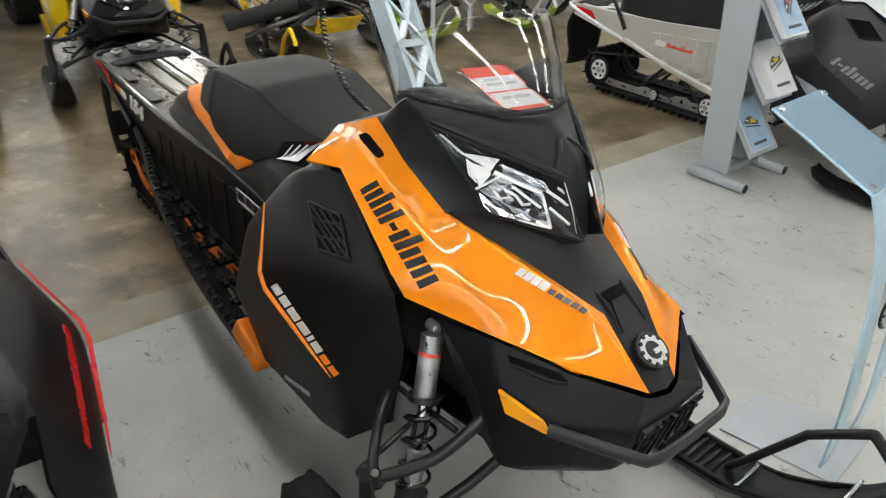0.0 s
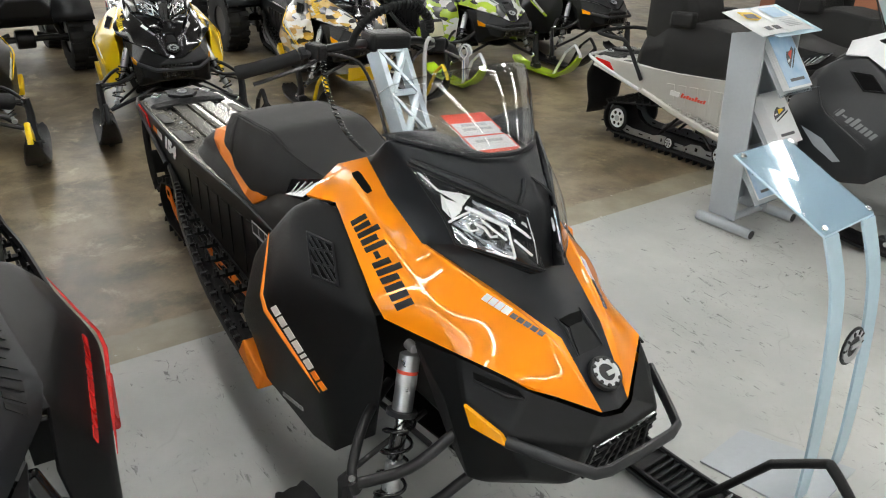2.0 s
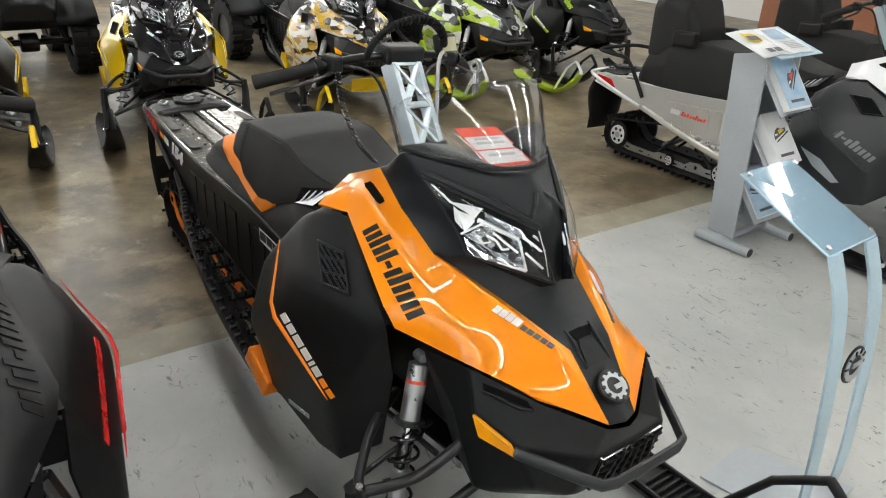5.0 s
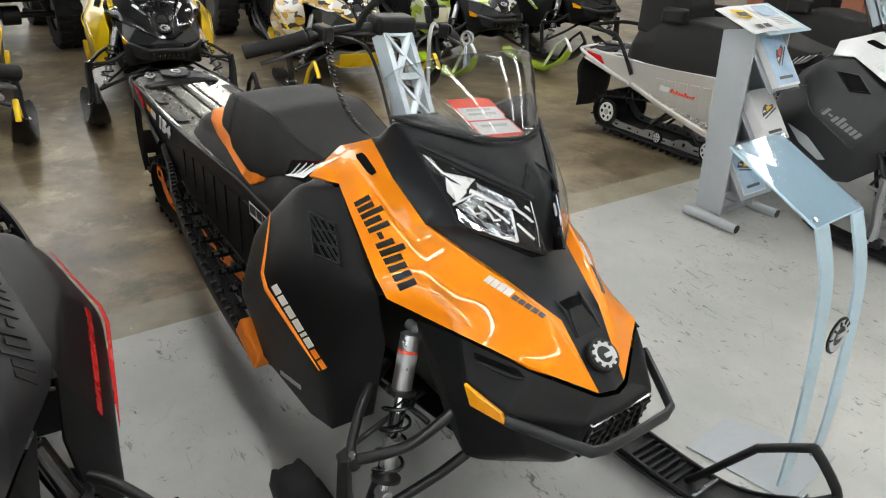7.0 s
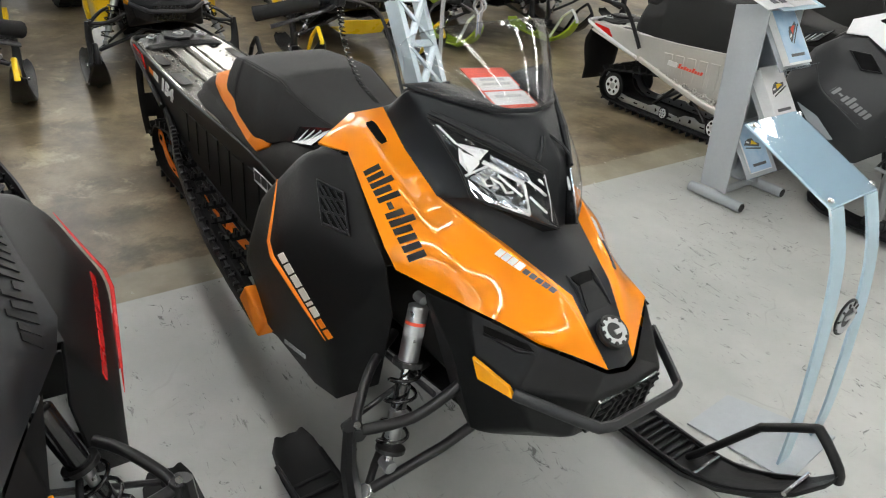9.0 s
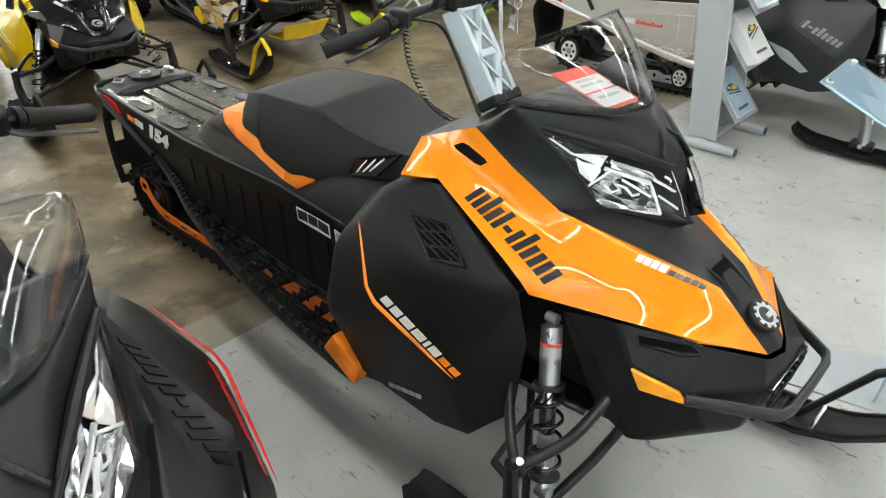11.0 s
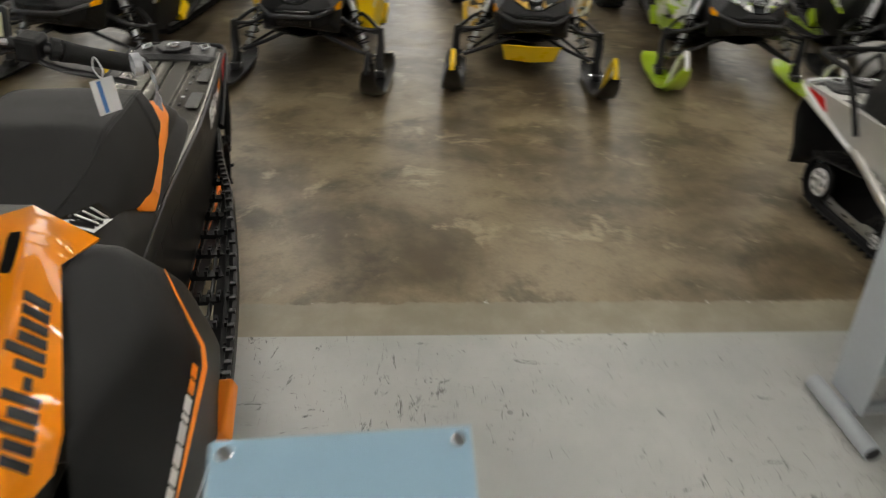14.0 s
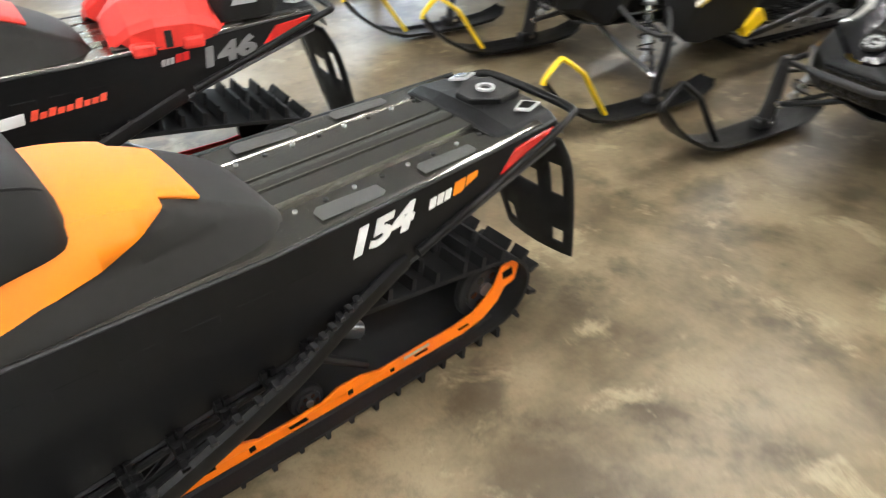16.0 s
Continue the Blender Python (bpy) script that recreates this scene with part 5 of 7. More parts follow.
def build_tunnel(sled, th, fine):
    xs = [-0.95, -1.4, -1.8, -2.05, -2.3, -2.55, -2.80]
    rows = []
    for x in xs:
        z = ztop(x)
        half = [(0.238, z - 0.004), (0.226, z + 0.006), (0.150, z + 0.006), (0.147, z + 0.002), (0.112, z + 0.002), (0.106, z - 0.006), (0.100, z - 0.006), (0.094, z + 0.013), (0.036, z + 0.013), (0.032, z + 0.001), (0.024, z + 0.001), (0.020, z + 0.013), (0, z + 0.014)]
        rows.append([(x, y, q) for y, q in half] + [(x, -y, q) for y, q in half[-2::-1]])
    top = part("tunnel_top", loft(rows, caps=False), th["tunnel_top"], sled, th["tunnel_label"], thick=0.004)
    for s in (1, -1):
        for k in range(9):
            part("rivet", disc((-2.12 - k * 0.075, s * 0.132, ztop(-2.12 - k * 0.075) + 0.003), (0, 0, 1), 0.006, 0.005, 10), M_DARKSTEEL if k % 2 else M_ALU, top)
        for x in (-2.225, -2.50):
            z = ztop(x) + 0.0075
            o = [(-0.085, -0.030), (0.07, -0.030), (0.085, -0.015), (0.085, 0.024), (-0.07, 0.024), (-0.085, 0.010)]
            part("grip_pad", prism(o, 0.002, Matrix.Translation((x, s * 0.190, z))), M_PAD, top, "dark grey grip pad")
        bm = bmesh.new()
        up, dn = [], []
        for x, zl in ((-0.95, 0.285), (-1.5, 0.30), (-2.0, 0.355), (-2.4, 0.45), (-2.84, 0.565)):
            up.append((x, ztop(x)))
            dn.append((x, zl))
        A = [bm.verts.new((x, s * 0.240, z)) for x, z in up]
        B = [bm.verts.new((x, s * 0.246, z)) for x, z in dn]
        for k in range(len(A) - 1):
            bm.faces.new((A[k], A[k + 1], B[k + 1], B[k]))
        sd = part("tunnel_side", bm, th["tunnel_side"], sled, th["tside_label"], thick=0.005 * -s)
        part("edge_trim", tube([(x, s * 0.243, z + 0.001) for x, z in up], 0.005, 6), M_BUMPER if not th["touring"] else M_SILVER, sd)
        part("edge_trim", tube([(x, s * 0.249, z) for x, z in dn], 0.006, 6), M_BUMPER if not th["touring"] else M_SILVER, sd)
        # ribs pressed into the side
        for k in range(10):
            x = -1.12 - 0.105 * k
            zl = 0.31 + max(0, -x - 1.5) * 0.16
            part("pressing", box(0.075, 0.0085, max(0.05, 0.52 - zl), (x, s * 0.243, (zl + 0.52) / 2 + 0.01)), th["tunnel_side"], sd, bevel=0.003)
        q = [(-2.830, ztop(-2.83) - 0.010), (-2.69, ztop(-2.69) - 0.018), (-2.635, ztop(-2.635) - 0.072), (-2.70, ztop(-2.70) - 0.070), (-2.800, ztop(-2.80) - 0.040)]
        bm = bmesh.new()
        a = [bm.verts.new((x, s * 0.244, z)) for x, z in q]
        b = [bm.verts.new((x, s * 0.253, z)) for x, z in q]
        for k in range(5):
            bm.faces.new((a[k], a[(k + 1) % 5], b[(k + 1) % 5], b[k]))
        bm.faces.new(b)
        part("tail_reflector", bm, M_RED, sd, "red tail reflector", bevel=0.002)
        # number on the tunnel side and bars of print behind it
        if th["number"]:
            x0 = -2.170 if s > 0 else -2.385
            if th["swap_print"]:
                x0 = -2.395 if s > 0 else -2.630
            rot = Matrix(((-1, 0, 0), (0, 0, 1), (0, 1, 0))) if s > 0 else Matrix(((1, 0, 0), (0, 0, -1), (0, 1, 0)))
            m = Matrix.Translation((x0, s * (0.2515 if th["swap_print"] else 0.2475), 0.516 + (0 if s > 0 else 0.018))) @ rot.to_4x4() @ Matrix.Rotation(radians(4.5 if s > 0 else -4.5), 4, "Z")
            lettering(th["number"], 0.096, m @ Matrix.Diagonal((1.45 if th["swap_print"] else 1.22, 0.90, 1, 1)), "number", th["number_print"], sd, 0.12 if th["swap_print"] else 0.3, 0.0015, "printed model number")
            x1 = -2.400 if s > 0 else -2.575
            if th["swap_print"]:
                x1 = -2.270 if s > 0 else -2.34
            m = Matrix.Translation((x1, s * 0.247, 0.548 + (0 if s > 0 else 0.010))) @ rot.to_4x4() @ Matrix.Rotation(radians(4.5 if s > 0 else -4.5), 4, "Z")
            if th["swap_print"]:
                m = m @ Matrix.Diagonal((0.62, 0.80, 1, 1))
            fr = [M_WHITE if th["fine"] else M_SILVERPRINT, th["accent"]]
            if s < 0:
                fr = fr[::-1]
            for k in range(3):
                part("tunnel_mark", blocks([0.020], [0.026], 0, 0.3, m @ Matrix.Translation((0.024 * k, 0, 0))), fr[0], sd)
            for k in range(2):
                part("tunnel_mark", blocks([0.036], [0.034], 0, 0.3, m @ Matrix.Translation((0.076 + 0.04 * k, 0, 0))), fr[1], sd)
        if th.get("dealer"):
            rot = Matrix(((-1, 0, 0), (0, 0, 1), (0, 1, 0))) if s > 0 else Matrix(((1, 0, 0), (0, 0, -1), (0, 1, 0)))
            m = Matrix.Translation((-1.76 if s > 0 else -2.06, s * 0.2475, 0.455)) @ rot.to_4x4() @ Matrix.Rotation(radians(4 * s), 4, "Z")
            part("dealer_mark", blocks([0.085], [0.034], 0.01, 0.2, m), M_WHITE, sd, "white dealer mark")
            for k, hh in enumerate((0.030, 0.018, 0.024, 0.018, 0.018, 0.03, 0.018, 0.018, 0.024)):
                part("dealer_mark", blocks([0.020], [hh], 0, 0.4, m @ Matrix.Translation((0.10 + 0.025 * k, 0.004, 0))), th["dealer"], sd, "coloured dealer mark")
    if fine:
        rot = Matrix(((1, 0, 0), (0, 0, -1), (0, 1, 0)))
        lab = part("warning_label", prism([(0, 0), (0.15, 0), (0.15, 0.052), (0, 0.052)], 0.0015, Matrix.Translation((-1.42, -0.2475, 0.500)) @ rot.to_4x4()), M_PAPER, sled, "white warning label")
        part("label_block", blocks([0.04, 0.04, 0.05], [0.036] * 3, 0.005, 0, Matrix.Translation((-1.415, -0.2492, 0.508)) @ rot.to_4x4(), depth=0.0006), M_DARKGREY, lab)
        lab = part("warning_label", prism([(0, 0), (0.15, 0), (0.15, 0.060), (0, 0.060)], 0.0015, Matrix.Translation((-1.245, -0.2475, 0.488)) @ rot.to_4x4()), M_PAPER, sled, "white warning label")
        part("label_block", blocks([0.13], [0.018], 0.005, 0, Matrix.Translation((-1.235, -0.2492, 0.522)) @ rot.to_4x4(), depth=0.0006), M_SILVERPRINT, lab)
    # rear cap
    z = ztop(-2.8)
    cap = part("tunnel_cap", loft([[(-2.655, y, z - 0.004 + q) for y, q in ((0.20, 0.0), (0.17, 0.012), (0.07, 0.016), (-0.07, 0.016), (-0.17, 0.012), (-0.20, 0.0))],
                                   [(-2.70, y, z - 0.002 + q) for y, q in ((0.225, 0.0), (0.19, 0.016), (0.08, 0.026), (-0.08, 0.026), (-0.19, 0.016), (-0.225, 0.0))],
                                   [(-2.86, y, z - 0.01 + q) for y, q in ((0.225, -0.01), (0.18, 0.018), (0.08, 0.030), (-0.08, 0.030), (-0.18, 0.018), (-0.225, -0.01))],
                                   [(-2.915, y, z - 0.05 + q) for y, q in ((0.19, -0.03), (0.15, 0.0), (0.07, 0.024), (-0.07, 0.024), (-0.15, 0.0), (-0.19, -0.03))]], close=True), M_BLACK, sled, "black plastic tunnel end cap", bevel=0.008)
    n = V(0, 0, 1)
    part("cap_emblem", ring((-2.785, 0, z + 0.041), n, 0.026, 0.010, 0.008, 24), M_SILVERPRINT, cap, "silver ring emblem")
    hexo = [(0.085, 0.03), (0.085, -0.03), (0.02, -0.075), (-0.06, -0.06), (-0.06, 0.06), (0.02, 0.075)]
    part("cap_plate", prism(hexo, 0.022, Matrix.Translation((-2.79, 0, z + 0.016))), M_BLACK, cap, bevel=0.004)
    for s in (1, -1):
        m = facet_pose((-2.765, s * 0.128, z + 0.0225), (-2.845, s * 0.128, z + 0.0225), (-2.765, s * 0.128 + 0.05, z + 0.0225 - s * 0.005))
        if (m.to_3x3() @ V(0, 0, 1)).z < 0:
            m = m @ Matrix.Rotation(math.pi, 4, "X")
        d0 = [(0.0, 0.0), (0.035, -0.032), (0.085, -0.012), (0.05, 0.026)]
        c0 = V(0.0425, -0.0045, 0)
        part("diamond_frame", prism(d0, 0.008, m), M_SILVERPRINT, cap, "bright diamond shaped frame", bevel=0.002)
        part("diamond_glass", prism([(c0.x + (x - c0.x) * 0.66, c0.y + (y - c0.y) * 0.66) for x, y in d0], 0.0095, m), M_GLOSSBLACK, cap)
    # rear bumper and snow flap
    pts = [(-2.36, 0.258, 0.455), (-2.60, 0.256, 0.525), (-2.83, 0.250, 0.598), (-2.905, 0.222, 0.612), (-2.94, 0.17, 0.615), (-2.945, 0, 0.618)]
    allp = pts + [side(p, -1) for p in pts[-2::-1]]
    part("rear_bumper", tube(spline(allp, 4), 0.0125, 10), th["bumper_rear"], sled, "tubular rear bumper", smooth=50)
    nu = 8
    rows = [spline([(-2.90, 0.215 - 0.43 * u / nu, 0.555), (-2.965, 0.205 - 0.41 * u / nu, 0.44), (-3.02, 0.185 - 0.37 * u / nu, 0.29), (-3.075, 0.145 - 0.29 * u / nu, 0.115)], 3) for u in range(nu + 1)]
    bm = bmesh.new()
    gv = [[bm.verts.new(p + V(0.03 * math.cos((i / nu - 0.5) * 2.4), 0, 0)) for p in r[:10]] for i, r in enumerate(rows)]
    holes = {(1, 3), (1, 4), (6, 3), (6, 4), (1, 7), (6, 7), (3, 4), (4, 4)} if not th["touring"] else set()
    for i in range(nu):
        for j in range(9):
            if (i, j) not in holes:
                bm.faces.new((gv[i][j], gv[i + 1][j], gv[i + 1][j + 1], gv[i][j + 1]))
    part("snow_flap", bm, M_RUBBER, sled, "black rubber snow flap", thick=0.008, smooth=50)


def build_boards(sled, th, fine):
    for s in (1, -1):
        rail = [(-0.985, s * 0.442, 0.266), (-1.10, s * 0.438, 0.272), (-1.45, s * 0.412, 0.302), (-1.90, s * 0.335, 0.358), (-2.15, s * 0.275, 0.400), (-2.33, s * 0.246, 0.445)]
        rs = spline(rail, 8)
        bd = part("running_board", tube(rs, 0.017, 8, flat=1.2), th["board"], sled, "black perforated running board", smooth=40)
        part("inner_rail", tube([(-0.92, s * 0.255, 0.275), (-1.5, s * 0.262, 0.290), (-2.0, s * 0.258, 0.345), (-2.33, s * 0.25, 0.43)], 0.008, 8), th["board"], bd)
        part("mid_rail", tube(spline([(-0.95, s * 0.355, 0.264), (-1.45, s * 0.338, 0.296), (-1.95, s * 0.292, 0.352)], 5), 0.007, 6), th["board"], bd)
        # toothed plate inside the outer rail
        plate = [[(p.x, s * (abs(p.y) - q * min(1.0, max(0.25, (abs(p.y) - 0.262) / 0.15))), p.z + dz) for q, dz in ((0.0, 0.004), (0.030, 0.002), (0.060, -0.006))] for p in rs[:-4]]
        part("board_plate", loft(plate, caps=False), th["board"], bd, thick=0.004)
        n = 13
        join = bmesh.new()
        for k in range(n):
            x = -1.0 - 0.095 * k
            for a, b in zip(rs, rs[1:]):
                if b.x <= x <= a.x:
                    o = a.lerp(b, (a.x - x) / (a.x - b.x))
            yi, zi = 0.256, o.z - 0.004
            bm = join if not fine else bmesh.new()
            w = abs(o.y) - yi
            if w < 0.02:
                break
            box(0.030, w, 0.012, (x, s * (yi + w / 2), zi), bm)
            for j in range(max(2, int(w / 0.028))):
                y = s * (yi + (j + 0.5) * w / max(2, int(w / 0.028)))
                box(0.012, 0.010, 0.016, (x - 0.008, y, zi + 0.012), bm)
                box(0.012, 0.010, 0.016, (x + 0.010, y, zi + 0.012), bm)
            if fine:
                part("rung", bm, th["board"], bd)
        if fine:
            join.free()
            for k in range(34):
                p = rs[min(len(rs) - 1, 2 + int(k * 0.95))]
                part("rail_tooth", box(0.014, 0.022, 0.008, p + V(0, 0, 0.021)), M_DARKSTEEL, bd, bevel=0.002)
        else:
            tagged(part("rung_grid", join, th["board"], bd), kind="stuff")
        bm = polys({"a": (-0.88, 0.25, 0.30), "b": (-0.88, 0.43, 0.30), "c": (-1.02, 0.43, 0.262), "d": (-1.02, 0.25, 0.268), "e": (-0.84, 0.25, 0.46), "f": (-0.84, 0.42, 0.46)}, [("a", "b", "c", "d"), ("a", "e", "f", "b")])
        if s < 0:
            flip(bm)
        part("toe_pan", bm, M_BLACK, bd, thick=0.005)


def build_track(sled, th, fine):
    # closed loop in the x-z plane: front sprocket, bottom run, rear idlers, top run
    P = []
    fc, fr, rc, rr = V(-0.98, 0, 0.315), 0.105, V(-2.715, 0, 0.160), 0.120
    for k in range(9):
        a = radians(100 - 25 * k)
        P.append((fc.x + fr * math.cos(a), fc.z + fr * math.sin(a)))
    P += [(-1.22, 0.120), (-1.34, 0.058), (-1.45, 0.040), (-1.7, 0.036), (-2.0, 0.036), (-2.3, 0.036), (-2.6, 0.037)]
    for k in range(9):
        a = radians(268 - 21.5 * k)
        P.append((rc.x + rr * math.cos(a), rc.z + rr * math.sin(a)))
    P += [(-2.5, 0.312), (-2.2, 0.345), (-1.9, 0.372), (-1.6, 0.395), (-1.3, 0.412)]
    n = len(P)
    dense = []
    for i in range(n):
        a, b, c, d = [Vector(P[(i + k) % n]) for k in (-1, 0, 1, 2)]
        for k in range(8):
            t = k / 8
            dense.append(0.5 * ((2 * b) + (c - a) * t + (2 * a - 5 * b + 4 * c - d) * t * t + (3 * b - a - 3 * c + d) * t ** 3))
    bm = bmesh.new()
    R = []
    N = len(dense)
    nor = []
    for i, p in enumerate(dense):
        d = (dense[(i + 1) % N] - dense[i - 1]).normalized()
        o = Vector((d.y, -d.x))
        nor.append(-o if i < 0 else o)
    # outward normals
    area = sum(dense[i].x * dense[(i + 1) % N].y - dense[(i + 1) % N].x * dense[i].y for i in range(N))
    sg = 1 if area > 0 else -1
    for i, p in enumerate(dense):
        o = nor[i] * sg
        q = p - o * 0.010
        R.append([bm.verts.new((p.x, y, p.y)) for y in (0.2, -0.2)] + [bm.verts.new((q.x, y, q.y)) for y in (-0.2, 0.2)])
    for i in range(N):
        a, b = R[i], R[(i + 1) % N]
        for k in range(4):
            bm.faces.new((a[k], a[(k + 1) % 4], b[(k + 1) % 4], b[k]))
    tr = part("track", bm, M_RUBBER, sled, "black rubber lugged track", smooth=40)
    step, acc, last, count = 0.0755, 0.0, dense[0], 0
    join = bmesh.new()
    for i in range(1, N + 1):
        p = dense[i % N]
        acc += (p - last).length
        last = p
        if acc >= step:
            acc -= step
            count += 1
            o = nor[i % N] * sg
            d = Vector((o.y, -o.x))
            m = Matrix(((d.x, 0, o.x, p.x), (0, 1, 0, 0), (d.y, 0, o.y, p.y), (0, 0, 0, 1)))
            h = 0.034
            ys = ((0.135, 0.10), (0.0, 0.12), (-0.135, 0.10)) if count % 2 else ((0.165, 0.05), (0.07, 0.10), (-0.07, 0.10), (-0.165, 0.05))
            if fine:
                key = "lug_a" if count % 2 else "lug_b"
                me = bpy.data.meshes.get(key)
                if me is None:
                    b2 = bmesh.new()
                    for y, w in ys:
                        prism([(-0.008, 0), (0.008, 0), (0.005, h), (-0.005, h)], w, Matrix.Translation((0, y + w / 2, 0)) @ Matrix.Rotation(math.pi / 2, 4, "X"), b2)
                    bmesh.ops.recalc_face_normals(b2, faces=b2.faces)
                    me = bpy.data.meshes.new(key)
                    b2.to_mesh(me)
                    b2.free()
                    me.materials.append(M_RUBBER)
                ob = new("track_lug", me)
                ob.parent = tr
                ob.matrix_basis = m
            else:
                for y, w in ys:
                    prism([(-0.008, 0), (0.008, 0), (0.005, h), (-0.005, h)], w, m @ Matrix.Translation((0, y + w / 2, 0)) @ Matrix.Rotation(math.pi / 2, 4, "X"), join)
    if fine:
        join.free()
    else:
        tagged(part("tread", join, M_RUBBER, tr), kind="stuff")
    # rails, wheels, arms
    prof = [(-1.36, 0.10), (-1.44, 0.062), (-1.6, 0.058), (-2.60, 0.058), (-2.68, 0.072), (-2.735, 0.108), (-2.765, 0.150), (-2.805, 0.160), (-2.818, 0.222), (-2.79, 0.240), (-2.745, 0.232), (-2.715, 0.172), (-2.69, 0.148), (-2.64, 0.118), (-2.56, 0.106), (-2.30, 0.102), (-2.24, 0.120), (-2.17, 0.122), (-2.12, 0.100), (-1.95, 0.098), (-1.90, 0.124), (-1.80, 0.134), (-1.74, 0.112), (-1.66, 0.118), (-1.60, 0.165), (-1.50, 0.178), (-1.42, 0.150)]
    for s in (1, -1):
        m = Matrix.Translation((0, s * 0.152, 0)) @ Matrix(((1, 0, 0, 0), (0, 0, -1, 0), (0, 1, 0, 0), (0, 0, 0, 1)))
        rl = part("rail", prism(prof, 0.010, m @ Matrix.Translation((0, 0, -0.005))), th["rail"], sled, th["rail_label"], bevel=0.003)
        # near-black pieces on the rail stand for the shade in its slots
        for x, z, w, h in ((-2.77, 0.200, 0.022, 0.016), (-2.60, 0.084, 0.022, 0.005), (-2.44, 0.082, 0.026, 0.005), (-2.34, 0.078, 0.007, 0.006), (-2.205, 0.086, 0.008, 0.009), (-2.05, 0.079, 0.028, 0.005), (-1.93, 0.082, 0.008, 0.008), (-1.83, 0.100, 0.014, 0.014), (-1.70, 0.088, 0.026, 0.006), (-1.56, 0.120, 0.026, 0.018), (-1.47, 0.112, 0.016, 0.016)):
            o = [(x - w, z - h), (x + w * 0.8, z - h), (x + w, z + h * 0.7), (x - w * 0.8, z + h)]
            part("rail_slot", prism(o, 0.0125, m @ Matrix.Translation((0, 0, -0.00625))), M_OPENING_SHADE, rl)
        if fine:
            part("rail_decal", prism([(-2.47, 0.091), (-2.38, 0.089), (-2.38, 0.099), (-2.47, 0.101)], 0.0115, m @ Matrix.Translation((0, 0, -0.00575))), M_SILVERPRINT, rl, "small grey printed strip")
        part("slider", tube([(-1.42, s * 0.152, 0.052), (-1.6, s * 0.152, 0.048), (-2.62, s * 0.152, 0.048), (-2.71, s * 0.152, 0.068)], 0.010, 6), M_RUBBER, rl)
        for x, z, r in ((-2.705, 0.158, 0.100), (-1.58, 0.122, 0.078) if th["touring"] else (-1.55, 0.095, 0.050), (-2.10, 0.095, 0.048)):
            wy = 0.062 if th["touring"] else 0.0
            w = part("idler_wheel", disc((x, s * (0.110 + wy), z), (0, 1, 0), r, 0.022, 28), M_RUBBER, sled, th["wheel_label"], bevel=0.005)
            part("wheel_hub", disc((x, s * (0.118 + wy), z), (0, 1, 0), r * 0.72, 0.022, 24), th["wheel"], w, bevel=0.004)
            part("axle_cap", disc((x, s * (0.122 + wy), z), (0, 1, 0), r * 0.22, 0.026, 12), M_ALU, w)
            for k in range(6):
                a = k * math.pi / 3
                part("hub_gap", disc((x + 0.46 * r * math.cos(a), s * (0.1185 + wy), z + 0.46 * r * math.sin(a)), (0, 1, 0), r * 0.13, 0.0235, 8), M_GLOSSBLACK, w)
        part("rear_arm", tube([(-1.70, s * 0.13, 0.12), (-2.02, s * 0.15, 0.36)], 0.012, 8), M_DARKSTEEL, sled, "black suspension arm")
        part("rear_arm", tube([(-2.28, s * 0.12, 0.11), (-1.98, s * 0.14, 0.34)], 0.012, 8), M_DARKSTEEL, sled, "black suspension arm")
    part("centre_shock", tube([(-2.34, 0.0, 0.12), (-1.90, 0.0, 0.36)], 0.026, 12), M_ALU, sled, "silver track shock", smooth=50)
    part("cross_shaft", tube([(-2.05, -0.2, 0.36), (-2.05, 0.2, 0.36)], 0.014, 8), M_DARKSTEEL, sled)
    part("cross_shaft", tube([(-1.70, -0.15, 0.12), (-1.70, 0.15, 0.12)], 0.014, 8), M_DARKSTEEL, sled)
    core = part("chassis", box(0.80, 0.34, 0.26, (-0.66, 0, 0.53)), M_TUNNEL_BLACK, sled, "black chassis", bevel=0.02)
    part("belly_pan", polys({"a": (-0.16, 0.20, 0.40), "b": (-0.95, 0.24, 0.34), "c": (-0.16, 0, 0.36), "d": (-0.95, 0, 0.30)}, [("a", "b", "d", "c")], True), M_BLACK, core, thick=0.006)


# tail of the chassis: (station, shift along, lift of the tunnel and seat, share of width lost at the sides, further shift of the track)
MOUNTAIN_TAIL = [(-0.90, 0, 0, 0, 0), (-1.35, -0.015, 0.066, 0, 0), (-1.60, -0.085, 0.060, 0, 0), (-2.00, -0.125, 0.062, 0, 0), (-2.35, -0.135, 0.060, 0.05, 0), (-2.80, -0.142, 0.060, 0.16, 0), (-2.95, -0.165, 0.060, 0.17, 0), (-3.20, -0.165, 0.060, 0.18, 0)]
SHORTER_TAIL = [(-0.90, 0, 0, 0, 0), (-1.35, -0.010, 0.066, 0, 0), (-1.60, -0.060, 0.060, 0, 0), (-2.00, -0.078, 0.062, 0, 0), (-2.35, -0.078, 0.060, 0.05, 0), (-2.80, -0.075, 0.060, 0.16, 0), (-3.20, -0.075, 0.060, 0.18, 0)]
TOURING_TAIL = [(-0.90, 0, 0, 0, 0), (-1.35, 0, 0.040, 0, 0), (-1.60, 0.02, 0.020, 0, 0), (-2.70, 0.14, -0.040, 0, 0.105), (-3.20, 0.14, -0.040, 0, 0.105)]


